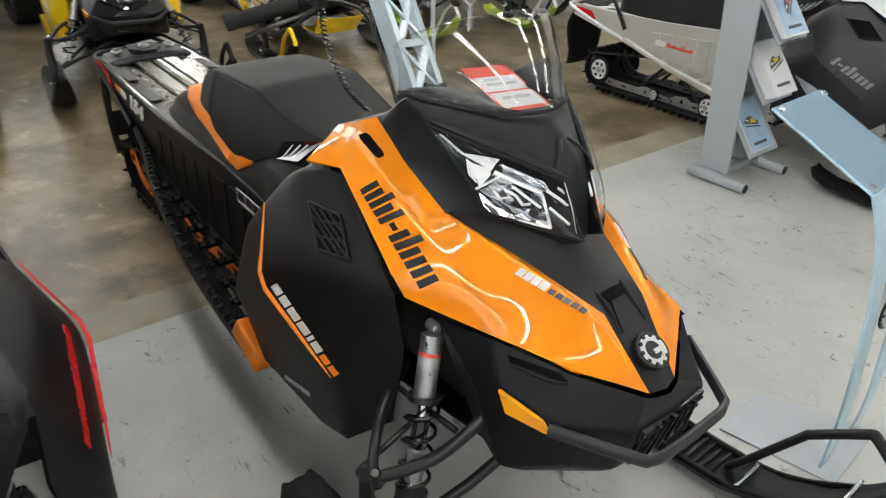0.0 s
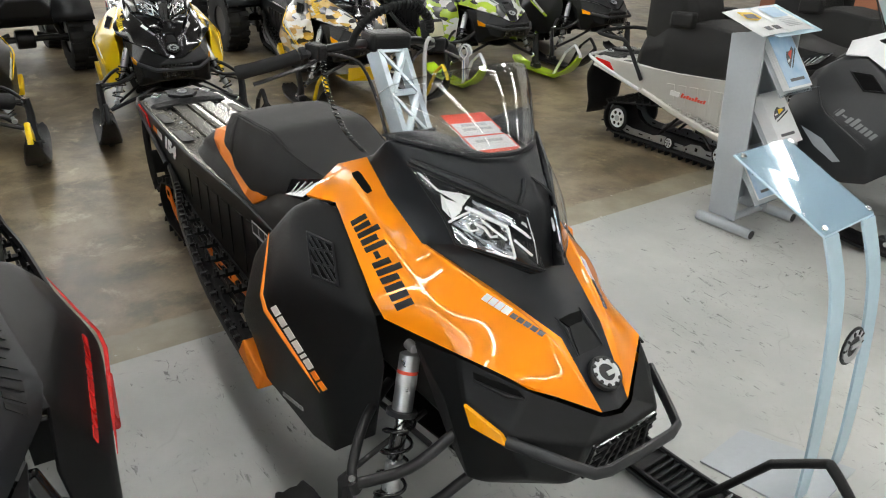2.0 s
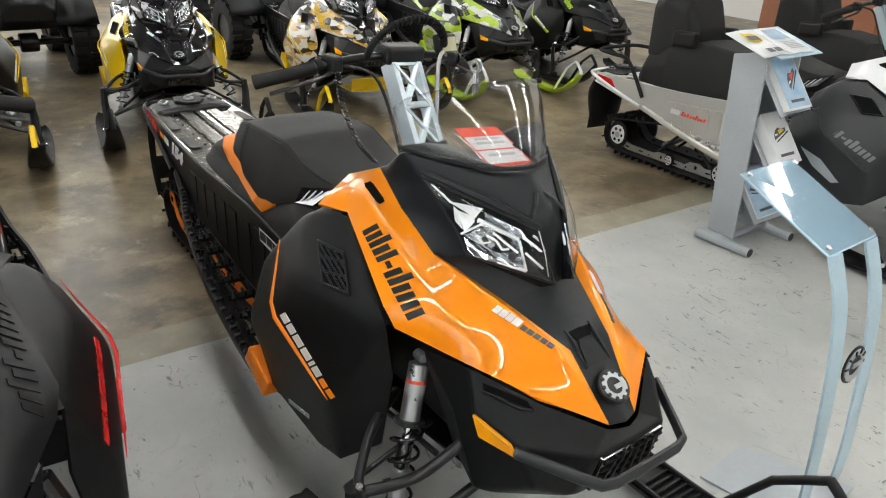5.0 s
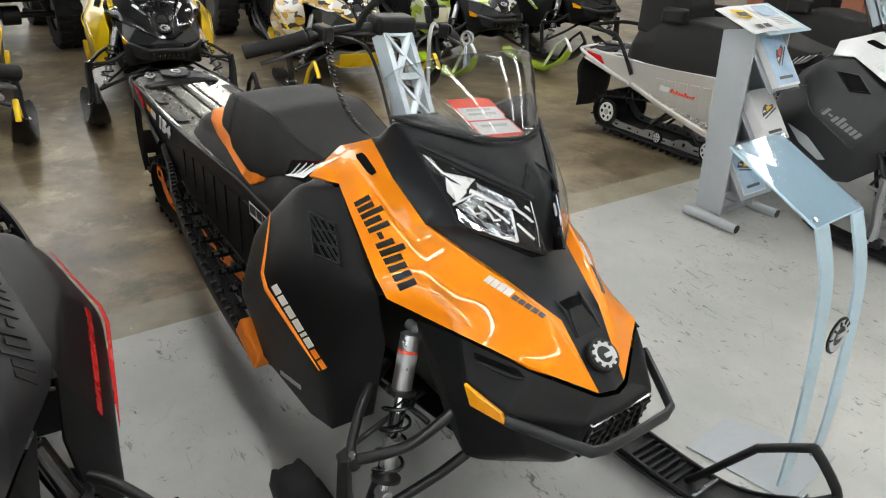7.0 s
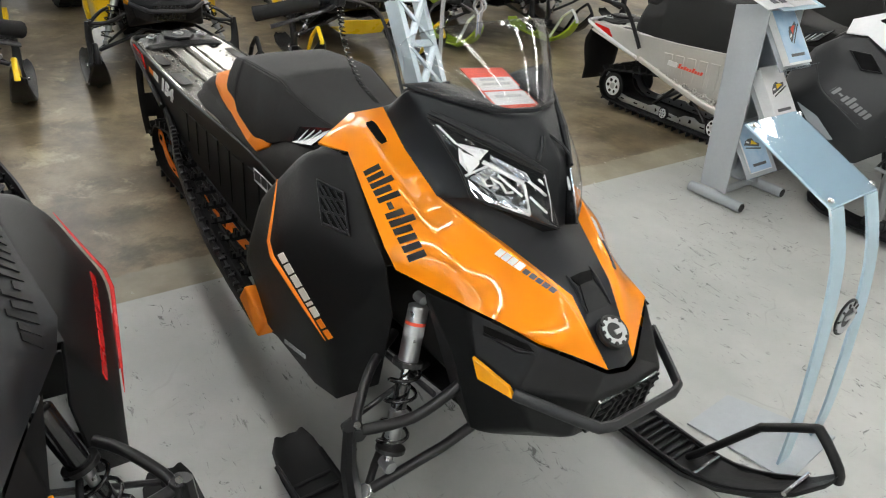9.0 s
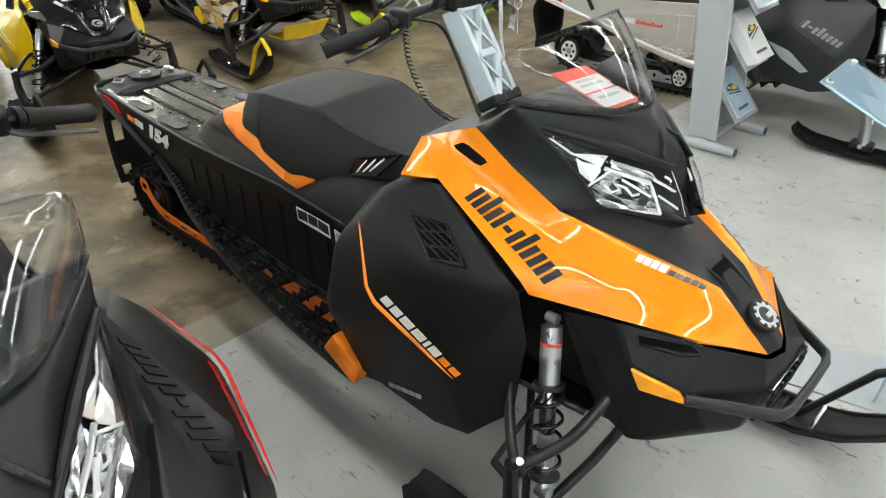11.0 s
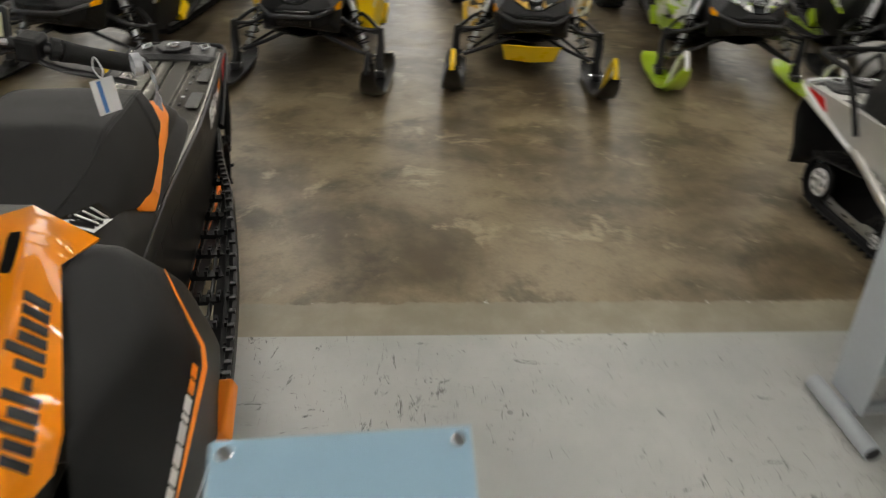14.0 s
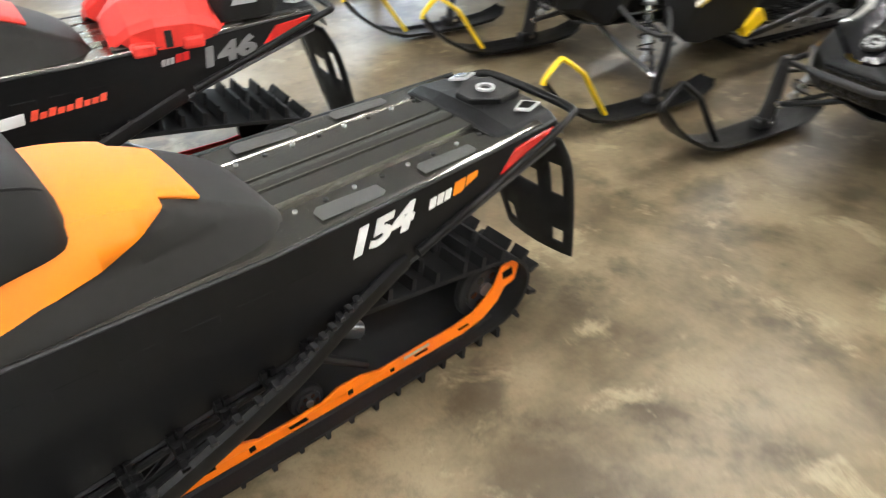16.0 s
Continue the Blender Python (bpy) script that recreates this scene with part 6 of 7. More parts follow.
def reshape_tail(sled, plan):
    def shifted(p):
        if p.x >= plan[0][0]:
            return p
        a, b = next(((a, b) for a, b in zip(plan, plan[1:]) if p.x >= b[0]), plan[-2:])
        t = min(1.0, (p.x - a[0]) / (b[0] - a[0]))
        dx, dz, dw, low = [a[i] + (b[i] - a[i]) * t for i in (1, 2, 3, 4)]
        up = min(1.0, max(0.0, (p.z - 0.22) / 0.26))
        out = min(1.0, max(0.0, (abs(p.y) - 0.13) / 0.11))
        dx += low * (1 - up)
        return Vector((p.x + dx, p.y * (1 - dw * out), p.z + dz * up * up * (3 - 2 * up)))

    for ob in sled.children_recursive:
        if ob.matrix_basis != Matrix():
            ob.matrix_basis.translation = shifted(ob.matrix_basis.translation.copy())
        else:
            for v in ob.data.vertices:
                v.co = shifted(v.co)


THEME = dict(hood=M_ORANGE, hood_label="glossy orange hood panel", side=M_BLACK, side_label="matt black faceted side panel", accent=M_ORANGE_MATT,
             centre=M_GREY, cowl=M_GREY, nose=M_BLACK, mark=M_MARK, print=M_WHITE, rail=M_ORANGE_RAIL, rail_label="orange slotted track rail",
             ski=M_BLACK, ski_label="black plastic ski", loop=M_BLACK, loop_label="black ski loop", tunnel_top=M_TUNNEL_TOP, tunnel_label="brushed metal tunnel top",
             tunnel_side=M_TUNNEL_BLACK, tside_label="black tunnel side", seat=M_SEAT, seat_base=M_SEAT_BASE, seat_stripe=M_ORANGE_MATT, stripe_label="orange vinyl seat panel",
             bumper=M_BUMPER, bumper_rear=M_TUNNEL_BLACK, mark_lift=False, spindle=M_DARKSTEEL, riser=M_RISER, wheel=M_DARKSTEEL, wheel_label="black idler wheel",
             number="154", swap_print=False, number_print=M_WHITE, shock=M_ALU, dealer=None, touring=False, board=M_TUNNEL_BLACK, steer=0.0, tail=MOUNTAIN_TAIL, fine=False)


def snowmobile(label, m, group="", **changes):
    th = dict(THEME, **changes)
    sled = thing("snowmobile", label, "snowmobile", group, m)
    fine = th["fine"]
    build_hood(sled, th, fine)
    build_windscreen(sled, th)
    build_front_end(sled, th, fine)
    build_bars(sled, th, fine)
    build_seat(sled, th, th["touring"])
    build_tunnel(sled, th, fine)
    build_boards(sled, th, fine)
    build_track(sled, th, fine)
    reshape_tail(sled, TOURING_TAIL if th["touring"] else th["tail"])
    return sled


# ---------------------------------------------------------------- room
def slab(name, size, at, material, m=ROOM, label="", bevel=0.0):
    bm = box(*size, at)
    me = bpy.data.meshes.new(name)
    bm.to_mesh(me)
    bm.free()
    me.materials.append(material)
    ob = new(name, me)
    ob.matrix_world = m
    return tagged(ob, label, kind="structure")


X0, X1, Y0, Y1 = -13.0, 6.0, -7.5, 11.0
XM, YM, XL, YL = (X0 + X1) / 2, (Y0 + Y1) / 2, X1 - X0, Y1 - Y0
slab("floor", (XL, YL, 0.2), (XM, YM, -0.1), M_FLOOR, label="worn showroom floor, grey paint and brown concrete")
slab("ceiling", (XL, YL, 0.15), (XM, YM, CEILING + 0.075), M_CEIL, label="plain grey ceiling")
# unseen rear wall with high windows added for the tunnel top to reflect
slab("wall_rear_sill", (0.2, YL, 1.1), (X0 - 0.1, YM, 0.55), M_WALL, label="painted wall under the rear windows")
slab("wall_rear_lintel", (0.2, YL, 0.2), (X0 - 0.1, YM, CEILING - 0.1), M_WALL, label="painted wall above the rear windows")
for k in range(6):
    slab("wall_rear_pier", (0.2, 0.5, CEILING - 1.3), (X0 - 0.1, Y0 + 0.25 + k * 3.6, 1.1 + (CEILING - 1.3) / 2), M_WALL, label="pier between rear windows")
for k in range(5):
    win = tagged(new("window_%d" % (k + 5)), "wide clear window added in the unseen rear wall", "window", kind="structure")
    win.matrix_world = ROOM @ Matrix.Translation((X0 - 0.1, Y0 + 2.05 + k * 3.6, 2.25))
    for y in (-1.52, 0, 1.52):
        part("window_frame", box(0.08, 0.05, 2.3, (0, y, 0)), M_DARKSTEEL, win, bevel=0.006)
    for z in (-1.12, 1.12):
        part("window_frame", box(0.08, 3.1, 0.05, (0, 0, z)), M_DARKSTEEL, win, bevel=0.006)
    pane = part("pane", box(0.008, 3.05, 2.25), M_ACRYLIC, win)
    pane.visible_shadow = False
    # added fill lamp, tinted warm to suit the reflections it makes
    la = bpy.data.lights.new("rear_daylight", "AREA")
    la.shape, la.size, la.size_y, la.energy, la.color = "RECTANGLE", 2.2, 3.0, REAR_POWER, (1.0, 0.96, 0.88)
    lo = new("rear_daylight", la)
    lo.matrix_world = ROOM @ Matrix.Translation((X0 + 0.02, Y0 + 2.05 + k * 3.6, 2.25)) @ Matrix.Rotation(radians(-90), 4, "Y")
slab("ground_behind", (12, 40, 0.2), (X0 - 6.3, YM, -0.1), M_STAND, label="plain yard outside")
slab("wall_front", (0.2, YL, CEILING), (X1 + 0.1, YM, CEILING / 2), M_WALL, label="plain painted wall")
slab("wall_far_side", (XL, 0.2, CEILING), (XM, Y1 + 0.1, CEILING / 2), M_WALL, label="plain painted wall")
# window wall: sill, lintel and piers round four tall shop windows
slab("wall_window_sill", (XL, 0.2, 0.5), (XM, Y0 - 0.1, 0.25), M_WALL, label="low wall under the shop windows")
slab("wall_window_lintel", (XL, 0.2, CEILING - 2.8), (XM, Y0 - 0.1, (CEILING + 2.8) / 2), M_WALL, label="wall above the shop windows")
for k in range(5):
    slab("wall_window_pier", (1.0, 0.2, 2.3), (-9.4 + k * 3.2, Y0 - 0.1, 1.65), M_WALL, label="pier between shop windows")
slab("wall_window_pier", (3.1, 0.2, 2.3), (-11.45, Y0 - 0.1, 1.65), M_WALL, label="pier beside shop windows")
slab("wall_window_pier", (2.1, 0.2, 2.3), (4.95, Y0 - 0.1, 1.65), M_WALL, label="pier beside shop windows")
for k in range(4):
    win = tagged(new("window_%d" % (k + 1)), "tall clear shop window", "window", kind="structure")
    win.matrix_world = ROOM @ Matrix.Translation((-7.8 + k * 3.2, Y0 - 0.1, 1.65))
    for x in (-1.08, 0, 1.08):
        part("window_frame", box(0.05, 0.08, 2.3, (x, 0, 0)), M_DARKSTEEL, win, bevel=0.006)
    for z in (-1.13, 1.13):
        part("window_frame", box(2.2, 0.08, 0.05, (0, 0, z)), M_DARKSTEEL, win, bevel=0.006)
    pane = part("pane", box(2.1, 0.008, 2.2), M_ACRYLIC, win)
    pane.visible_shadow = False
    la = bpy.data.lights.new("window_daylight", "AREA")
    la.shape, la.size, la.size_y, la.energy, la.color = "RECTANGLE", 2.1, 2.2, WINDOW_POWER, (0.80, 0.90, 1.0)
    lo = new("window_daylight", la)
    lo.matrix_world = ROOM @ Matrix.Translation((-7.8 + k * 3.2, Y0 + 0.02, 1.65)) @ Matrix.Rotation(radians(-90), 4, "X")
slab("ground_outside", (40, 12, 0.2), (XM + 10.4, Y0 - 6.3, -0.104), M_STAND, label="plain forecourt outside")

# rows of tube lights under the ceiling
fix = thing("ceiling_light", "white twin tube ceiling light", "ceiling light", "rows of ceiling lights", ROOM @ Matrix.Translation((-8.6, -0.3, CEILING)))
part("housing", box(2.3, 0.20, 0.06, (0, 0, -0.03)), M_WHITEPAINT, fix, "white metal housing", bevel=0.01)
for y in (0.055, -0.055):
    part("tube", tube([(-1.12, y, -0.085), (1.12, y, -0.085)], 0.02, 12), M_TUBE, fix, "glowing fluorescent tube", smooth=50)
for x in (1.14, -1.14):
    part("end_cap", box(0.03, 0.18, 0.07, (x, 0, -0.075)), M_WHITEPAINT, fix, bevel=0.006)
for y in (-6.4, -3.4, -0.3, 2.8, 5.9):
    for k in range(-1, 6):
        if (y, k) != (-0.3, 0) and not (y < -3 and k in (0, 1, 2)) and not (y > 2 and k == 0):
            copy_thing(fix, ROOM @ Matrix.Translation((-8.6 + k * 2.5, y, CEILING)))


# ---------------------------------------------------------------- sleds
main = snowmobile("black and glossy orange mountain snowmobile with clear windscreen", pose(0, 0, 0), fine=True, steer=10.0)
RED = pose(-0.105, -1.435, 0, 0, 0, -5.2)
red = snowmobile("black snowmobile with red seat panels and red graphics", RED,
                 hood=M_GREY, hood_label="charcoal hood panel", mark_lift=True, accent=M_REDPAINT, print=M_REDPAINT, rail=M_REDPAINT, rail_label="red slotted track rail",
                 shock=M_GLOSSBLACK, swap_print=True, number_print=M_NUMGREY, seat_stripe=M_REDVINYL, stripe_label="red vinyl seat panel", number="146", dealer=M_REDPRINT, mark=M_BLACK, tail=SHORTER_TAIL)


# ---------------------------------------------------------------- sleds in the far row and beside
FAR = "row of snowmobiles along the rear"
FAR_TURN = -9.0
LOW = Matrix.Diagonal((1, 1.0, 0.90, 1))
yellow = dict(hood=M_GLOSSBLACK, hood_label="glossy black hood panel", centre=M_GLOSSBLACK, cowl=M_GLOSSBLACK, accent=M_YELLOW, rail=M_ALU, rail_label="bare metal track rail", seat_stripe=None, stripe_label="", number=None, spindle=M_DARKSTEEL, mark=M_YELLOW)
snowmobile("black and yellow snowmobile with black skis", pose(-4.42, 0.425, 0, 0, 0, FAR_TURN) @ LOW, FAR, side=M_YELLOW, side_label="yellow side panel", **yellow)
snowmobile("black snowmobile with yellow edging and yellow ski loops", pose(-4.41, -1.08, 0, 0, 0, FAR_TURN) @ LOW, FAR, loop=M_YELLOW, loop_label="yellow ski loop", **dict(yellow, hood=M_BLACK, hood_label="black hood panel"))
snowmobile("black snowmobile with yellow stripes on its side", pose(-4.41, -2.60, 0, 0, 0, FAR_TURN) @ LOW, FAR, loop=M_YELLOW, loop_label="yellow ski loop", **dict(yellow, hood=M_BLACK, hood_label="black hood panel"))
snowmobile("gold and white wrapped snowmobile with yellow ski loops", pose(-4.38, 1.985, 0, 0, 0, FAR_TURN) @ LOW, FAR, skid=M_YELLOW, side=M_GOLD, side_label="gold and white wrapped side panel", loop=M_YELLOW, loop_label="yellow ski loop",
           **dict(yellow, hood=M_GOLD, hood_label="gold and white wrapped hood panel"))
snowmobile("lime green and white snowmobile with lime skis", pose(-4.41, 3.55, 0, 0, 0, FAR_TURN) @ LOW, FAR, hood=M_LIMEWRAP, hood_label="lime and white hood panel", side=M_LIMEWRAP, side_label="lime and white side panel", accent=M_LIME, rail=M_ALU,
           rail_label="bare metal track rail", ski=M_LIME, ski_label="lime green ski", loop=M_WHITEPAINT, loop_label="white ski loop", seat_stripe=M_LIME, stripe_label="lime green seat panel", number=None)
snowmobile("black snowmobile with lime green graphics", pose(-4.42, 4.95, 0, 0, 0, FAR_TURN) @ LOW, FAR, hood=M_BLACK, hood_label="black hood panel", accent=M_LIME, mark=M_LIME, rail=M_LIME, rail_label="lime track rail", seat_stripe=None, number=None)
snowmobile("white and dark grey touring snowmobile with passenger backrest", pose(-0.19, 3.31, 0), "", mark=M_WHITEPAINT, hood=M_WHITEPAINT, hood_label="glossy white hood panel", side=M_DARKGREY, side_label="dark grey side panel",
           accent=M_DARKGREY, print=M_DARKGREY, tunnel_side=M_SILVER, tside_label="silver tunnel side", tunnel_top=M_SILVER, rail=M_ALU, rail_label="bare metal track rail", seat_stripe=None, wheel=M_WHITEPAINT,
           dealer=M_REDPRINT, wheel_label="idler wheel with white spoked hub", number=None, touring=True, board=M_SILVER, spindle=M_ALU, bumper_rear=M_WHITEPAINT)
snowmobile("black snowmobile parked beyond the white one", pose(-0.10, 4.72, 0), "", hood=M_DARKGREY, hood_label="dark grey hood panel", seat_stripe=None, number=None, accent=M_SILVERPRINT, touring=True)


# ---------------------------------------------------------------- lectern and brochure stand
def lectern():
    t = thing("lectern", "blue-grey metal display lectern on two bowed legs", "lectern", m=Matrix())
    A, B, C, D = V(-0.173, 0.641, 1.072), V(-0.190, 0.936, 1.061), V(0.103, 0.935, 0.926), V(0.120, 0.639, 0.940)
    n = (D - A).cross(B - A).normalized()
    if n.z < 0:
        n = -n
    bm = bmesh.new()
    lo, hi = [bm.verts.new(p - n * 0.006) for p in (A, B, C, D)], [bm.verts.new(p) for p in (A, B, C, D)]
    for k in range(4):
        bm.faces.new((lo[k], lo[(k + 1) % 4], hi[(k + 1) % 4], hi[k]))
    bm.faces.new(lo[::-1])
    bm.faces.new(hi)
    pl = part("top_plate", bm, M_LECTERN, t, "blue-grey sloping plate", bevel=0.002)
    sheet = bmesh.new()
    c = (A + B + C + D) / 4
    sheet.faces.new([sheet.verts.new(c.lerp(p, 0.985) + n * 0.0045) for p in (A, B, C, D)])
    cv = part("clear_cover", sheet, M_ACRYLIC, pl, "clear acrylic cover", thick=-0.003)
    cv.visible_shadow = False
    for p in (A, B, C, D):
        part("screw", disc(c.lerp(p, 0.88) + n * 0.007, n, 0.009, 0.008, 16), M_CHROME, pl, "bright screw cap", bevel=0.002)
    for path in (((0.117, 0.674, 0.935), (0.165, 0.679, 0.805), (0.190, 0.694, 0.63), (0.205, 0.723, 0.375), (0.202, 0.765, 0.17), (0.186, 0.822, 0.008)),
                 ((0.102, 0.901, 0.922), (0.156, 0.907, 0.775), (0.184, 0.920, 0.59), (0.199, 0.951, 0.305), (0.192, 0.995, 0.13), (0.173, 1.050, 0.008))):
        pts = spline(path, 6)
        rows = [[(p.x - 0.004, p.y - 0.033, p.z), (p.x + 0.004, p.y - 0.033, p.z), (p.x + 0.004, p.y + 0.033, p.z), (p.x - 0.004, p.y + 0.033, p.z)] for p in pts]
        part("leg", loft(rows, close=True), M_LECTERN, t, "bowed flat metal leg", smooth=30)
    n2 = V(1, 0, 0.05).normalized()
    dc = V(0.200, 0.797, 0.598)
    d = part("emblem_disc", disc(dc, n2, 0.058, 0.006, 36), M_BLACK, t, "round black emblem disc", bevel=0.002)
    part("emblem_ring", ring(dc + n2 * 0.004, n2, 0.050, 0.018, 0.004, 36), M_SILVERPRINT, d)
    for k in range(10):
        a = k * 0.628
        part("emblem_tooth", box(0.004, 0.007, 0.014, dc + n2 * 0.005 + V(0, 0.044 * math.cos(a), 0.044 * math.sin(a)), rot=Euler((a - math.pi / 2, 0, 0)).to_matrix()), M_BLACK, d)
    part("emblem_bar", box(0.004, 0.050, 0.014, dc + n2 * 0.006 + V(0, 0.012, 0)), M_SILVERPRINT, d)
    bm = prism([(-0.098, 0.697), (0.248, 0.760), (0.226, 1.092), (-0.111, 0.952)], 0.008, Matrix())
    part("base_plate", bm, M_STAND, t, "flat metal base plate", bevel=0.002)
    return t


lectern()


def brochure(parent_pose, cover, w=0.20, h=0.27, n=5, name="brochure_stack", turn=0):
    t = thing(name, "stack of glossy printed brochures in a rack", "brochures", "brochures in the stand", parent_pose)
    for k in range(n):
        part("brochure", box(h, w, 0.004, (0.001 * k, 0.002 * (k % 3), 0.004 * k)), M_PAPER, t, "white glossy brochure", bevel=0.0008)
    z = 0.004 * n
    part("cover_print", box(h * 0.97, w * 0.97, 0.0012, (0, 0, z - 0.0015)), cover, t, "printed cover")
    m = Matrix.Translation((-0.02, 0.015 * turn, z - 0.001)) @ Matrix.Rotation(0.35 + 0.5 * turn, 4, "Z")
    body = M_YELLOW if turn < 1 else M_REDPRINT
    for mt, dz, rim in ((M_INK, 0.0, [(0.012, -0.070), (0.020, 0.060), (0.002, 0.074), (-0.010, 0.030), (-0.030, 0.012), (-0.026, -0.022), (-0.012, -0.050)]),
                        (body, 0.0006, [(0.006, -0.010), (0.008, 0.052), (-0.008, 0.034), (-0.018, 0.004)]),
                        (M_DARKGREY, 0.0, [(0.030, -0.060), (0.034, 0.075), (0.026, 0.080), (0.024, -0.056)]),
                        (M_WHITE, 0.0006, [(-0.004, -0.050), (0.002, -0.020), (-0.006, -0.018), (-0.012, -0.040)])):
        part("cover_print", prism(rim, 0.001, m @ Matrix.Translation((0, 0, dz))), mt, t)
    part("cover_bar", box(0.016, w * 0.6, 0.001, (h * 0.36, 0, z - 0.0006)), M_INK, t)
    return t


def brochure_stand():
    at = Matrix.Translation((-0.115, 0.006, 0))
    t = thing("brochure_stand", "grey metal brochure stand with sloping shelves", "brochure stand", m=at)
    for y in (2.375, 2.790):
        foot = part("foot_tube", tube([(-1.235, y, 0.030), (-0.895, y, 0.030)], 0.030, 14), M_STAND, t, "grey tubular foot", smooth=50)
        part("foot_plug", disc((-0.894, y, 0.030), (1, 0, 0), 0.024, 0.008, 14), M_DARKSTEEL, foot)
    part("cross_bar", tube([(-1.09, 2.38, 0.035), (-1.09, 2.79, 0.035)], 0.022, 12), M_STAND, t, smooth=50)
    for y in (2.425, 2.740):
        q = [(-1.200, 0.050), (-1.030, 0.050), (-1.075, 1.085), (-1.270, 1.045)]
        m = Matrix.Translation((0, y, 0)) @ Matrix(((1, 0, 0, 0), (0, 0, -1, 0), (0, 1, 0, 0), (0, 0, 0, 1)))
        part("side_plate", prism(q, 0.012, m), M_STAND, t, "grey folded side plate", bevel=0.003)
    part("back_plate", polys({"a": (-1.185, 2.43, 0.08), "b": (-1.185, 2.735, 0.08), "c": (-1.255, 2.735, 1.04), "d": (-1.255, 2.43, 1.04)}, [("a", "b", "c", "d")]), M_STAND, t, thick=0.004)
    covers = (M_SKYPRINT, M_PAPER, M_SKYPRINT)
    for k, z in enumerate((0.27, 0.57, 0.875)):
        m = pose(-1.035, 2.590, z + 0.02, 0, 52, 0)
        part("shelf", box(0.33, 0.30, 0.005, tuple(m @ V(-0.01, 0, -0.005)), rot=m.to_3x3()), M_STAND, t, "sloping shelf", bevel=0.001)
        part("shelf_lip", box(0.006, 0.30, 0.05, tuple(m @ V(0.155, 0, 0.020)), rot=m.to_3x3()), M_ACRYLIC, t)
        brochure(at @ m @ Matrix.Translation((-0.015, -0.01, 0.004)), covers[k], 0.21, 0.29, (2, 15, 9)[k], turn=k - 1)
    m = pose(-1.13, 2.583, 1.115, 0, 18, 0)
    part("top_plate", box(0.30, 0.40, 0.006, tuple(m.translation), rot=m.to_3x3()), M_LECTERN, t, "sloping top plate", bevel=0.002)
    mag = thing("open_magazine", "open glossy magazine lying on the stand", "magazine", m=at @ m @ Matrix.Translation((0.0, -0.085, 0.004)))
    for s in (1, -1):
        rows = []
        for k in range(9):
            y = s * k * 0.029
            rows.append([(x, y, 0.004 + 0.010 * math.sin(math.pi * k / 8) * (1 - k / 10)) for x in (-0.13, 0.13)])
        pg = part("page", loft(rows, caps=False), M_PAPER, mag, "white glossy page", thick=0.003, smooth=40)
        if s < 0:
            part("page_print", prism([(-0.07, -0.06), (0.0, -0.07), (0.03, -0.01), (0.01, 0.05), (-0.05, 0.04)], 0.001, Matrix.Translation((-0.02, -0.11, 0.017))), M_YELLOW, pg)
            part("page_print", prism([(-0.04, -0.05), (0.0, -0.06), (0.02, 0.02), (-0.03, 0.03)], 0.001, Matrix.Translation((-0.02, -0.11, 0.0185))), M_INK, pg)
            for y in (-0.06, -0.13):
                part("page_print", box(0.035, 0.05, 0.001, (0.085, y, 0.0155)), M_INK, pg)
        else:
            part("page_print", box(0.10, 0.14, 0.001, (-0.05, 0.10, 0.0165)), M_SKYPRINT, pg)
            for k in range(5):
                part("page_line", box(0.006, 0.12, 0.001, (0.03 + 0.016 * k, 0.10, 0.0165)), M_SILVERPRINT, pg)
    return t


brochure_stand()


# ---------------------------------------------------------------- price card behind the windscreen, hang tags
def price_card():
    A, B, C = V(-0.579, -0.058, 1.190), V(-0.575, 0.088, 1.178), V(-0.400, -0.072, 1.140)
    x, y = (B - A).normalized(), (A - C).normalized()
    z = x.cross(y).normalized()
    o = (B + C) / 2
    m = Matrix(((x.x, y.x, z.x, o.x), (x.y, y.y, z.y, o.y), (x.z, y.z, z.z, o.z), (0, 0, 0, 1)))
    t = thing("price_card", "red and white price card standing behind the windscreen", "price card", m=Matrix())
    W, H = 0.069, 0.090
    part("card", prism([(-W, -H), (W, -H), (W, H), (-W, H)], 0.0012, m), M_PAPER, t, "white card")
    part("card_border", prism([(-W, H * 0.52), (W, H * 0.52), (W, H), (-W, H)], 0.0018, m), M_REDPRINT, t, "red heading band")
    part("card_border", prism([(-W, -H), (W, -H), (W, -H * 0.86), (-W, -H * 0.86)], 0.0018, m), M_REDPRINT, t)
    for xx in (-W + 0.002, W - 0.002):
        part("card_border", prism([(xx - 0.002, -H), (xx + 0.002, -H), (xx + 0.002, H), (xx - 0.002, H)], 0.0019, m), M_REDPRINT, t)
    part("card_border", prism([(-W, -0.018), (W, -0.018), (W, -0.013), (-W, -0.013)], 0.0019, m), M_REDPRINT, t)
    for y, w in ((0.030, 0.08), (0.010, 0.09), (-0.045, 0.085)):
        part("card_line", blocks([w / 9] * 7, [0.011] * 7, w / 30, 0.2, m @ Matrix.Translation((-w / 2, y, 0.0012)), depth=0.0008), M_SILVERPRINT, t)
    return t


price_card()


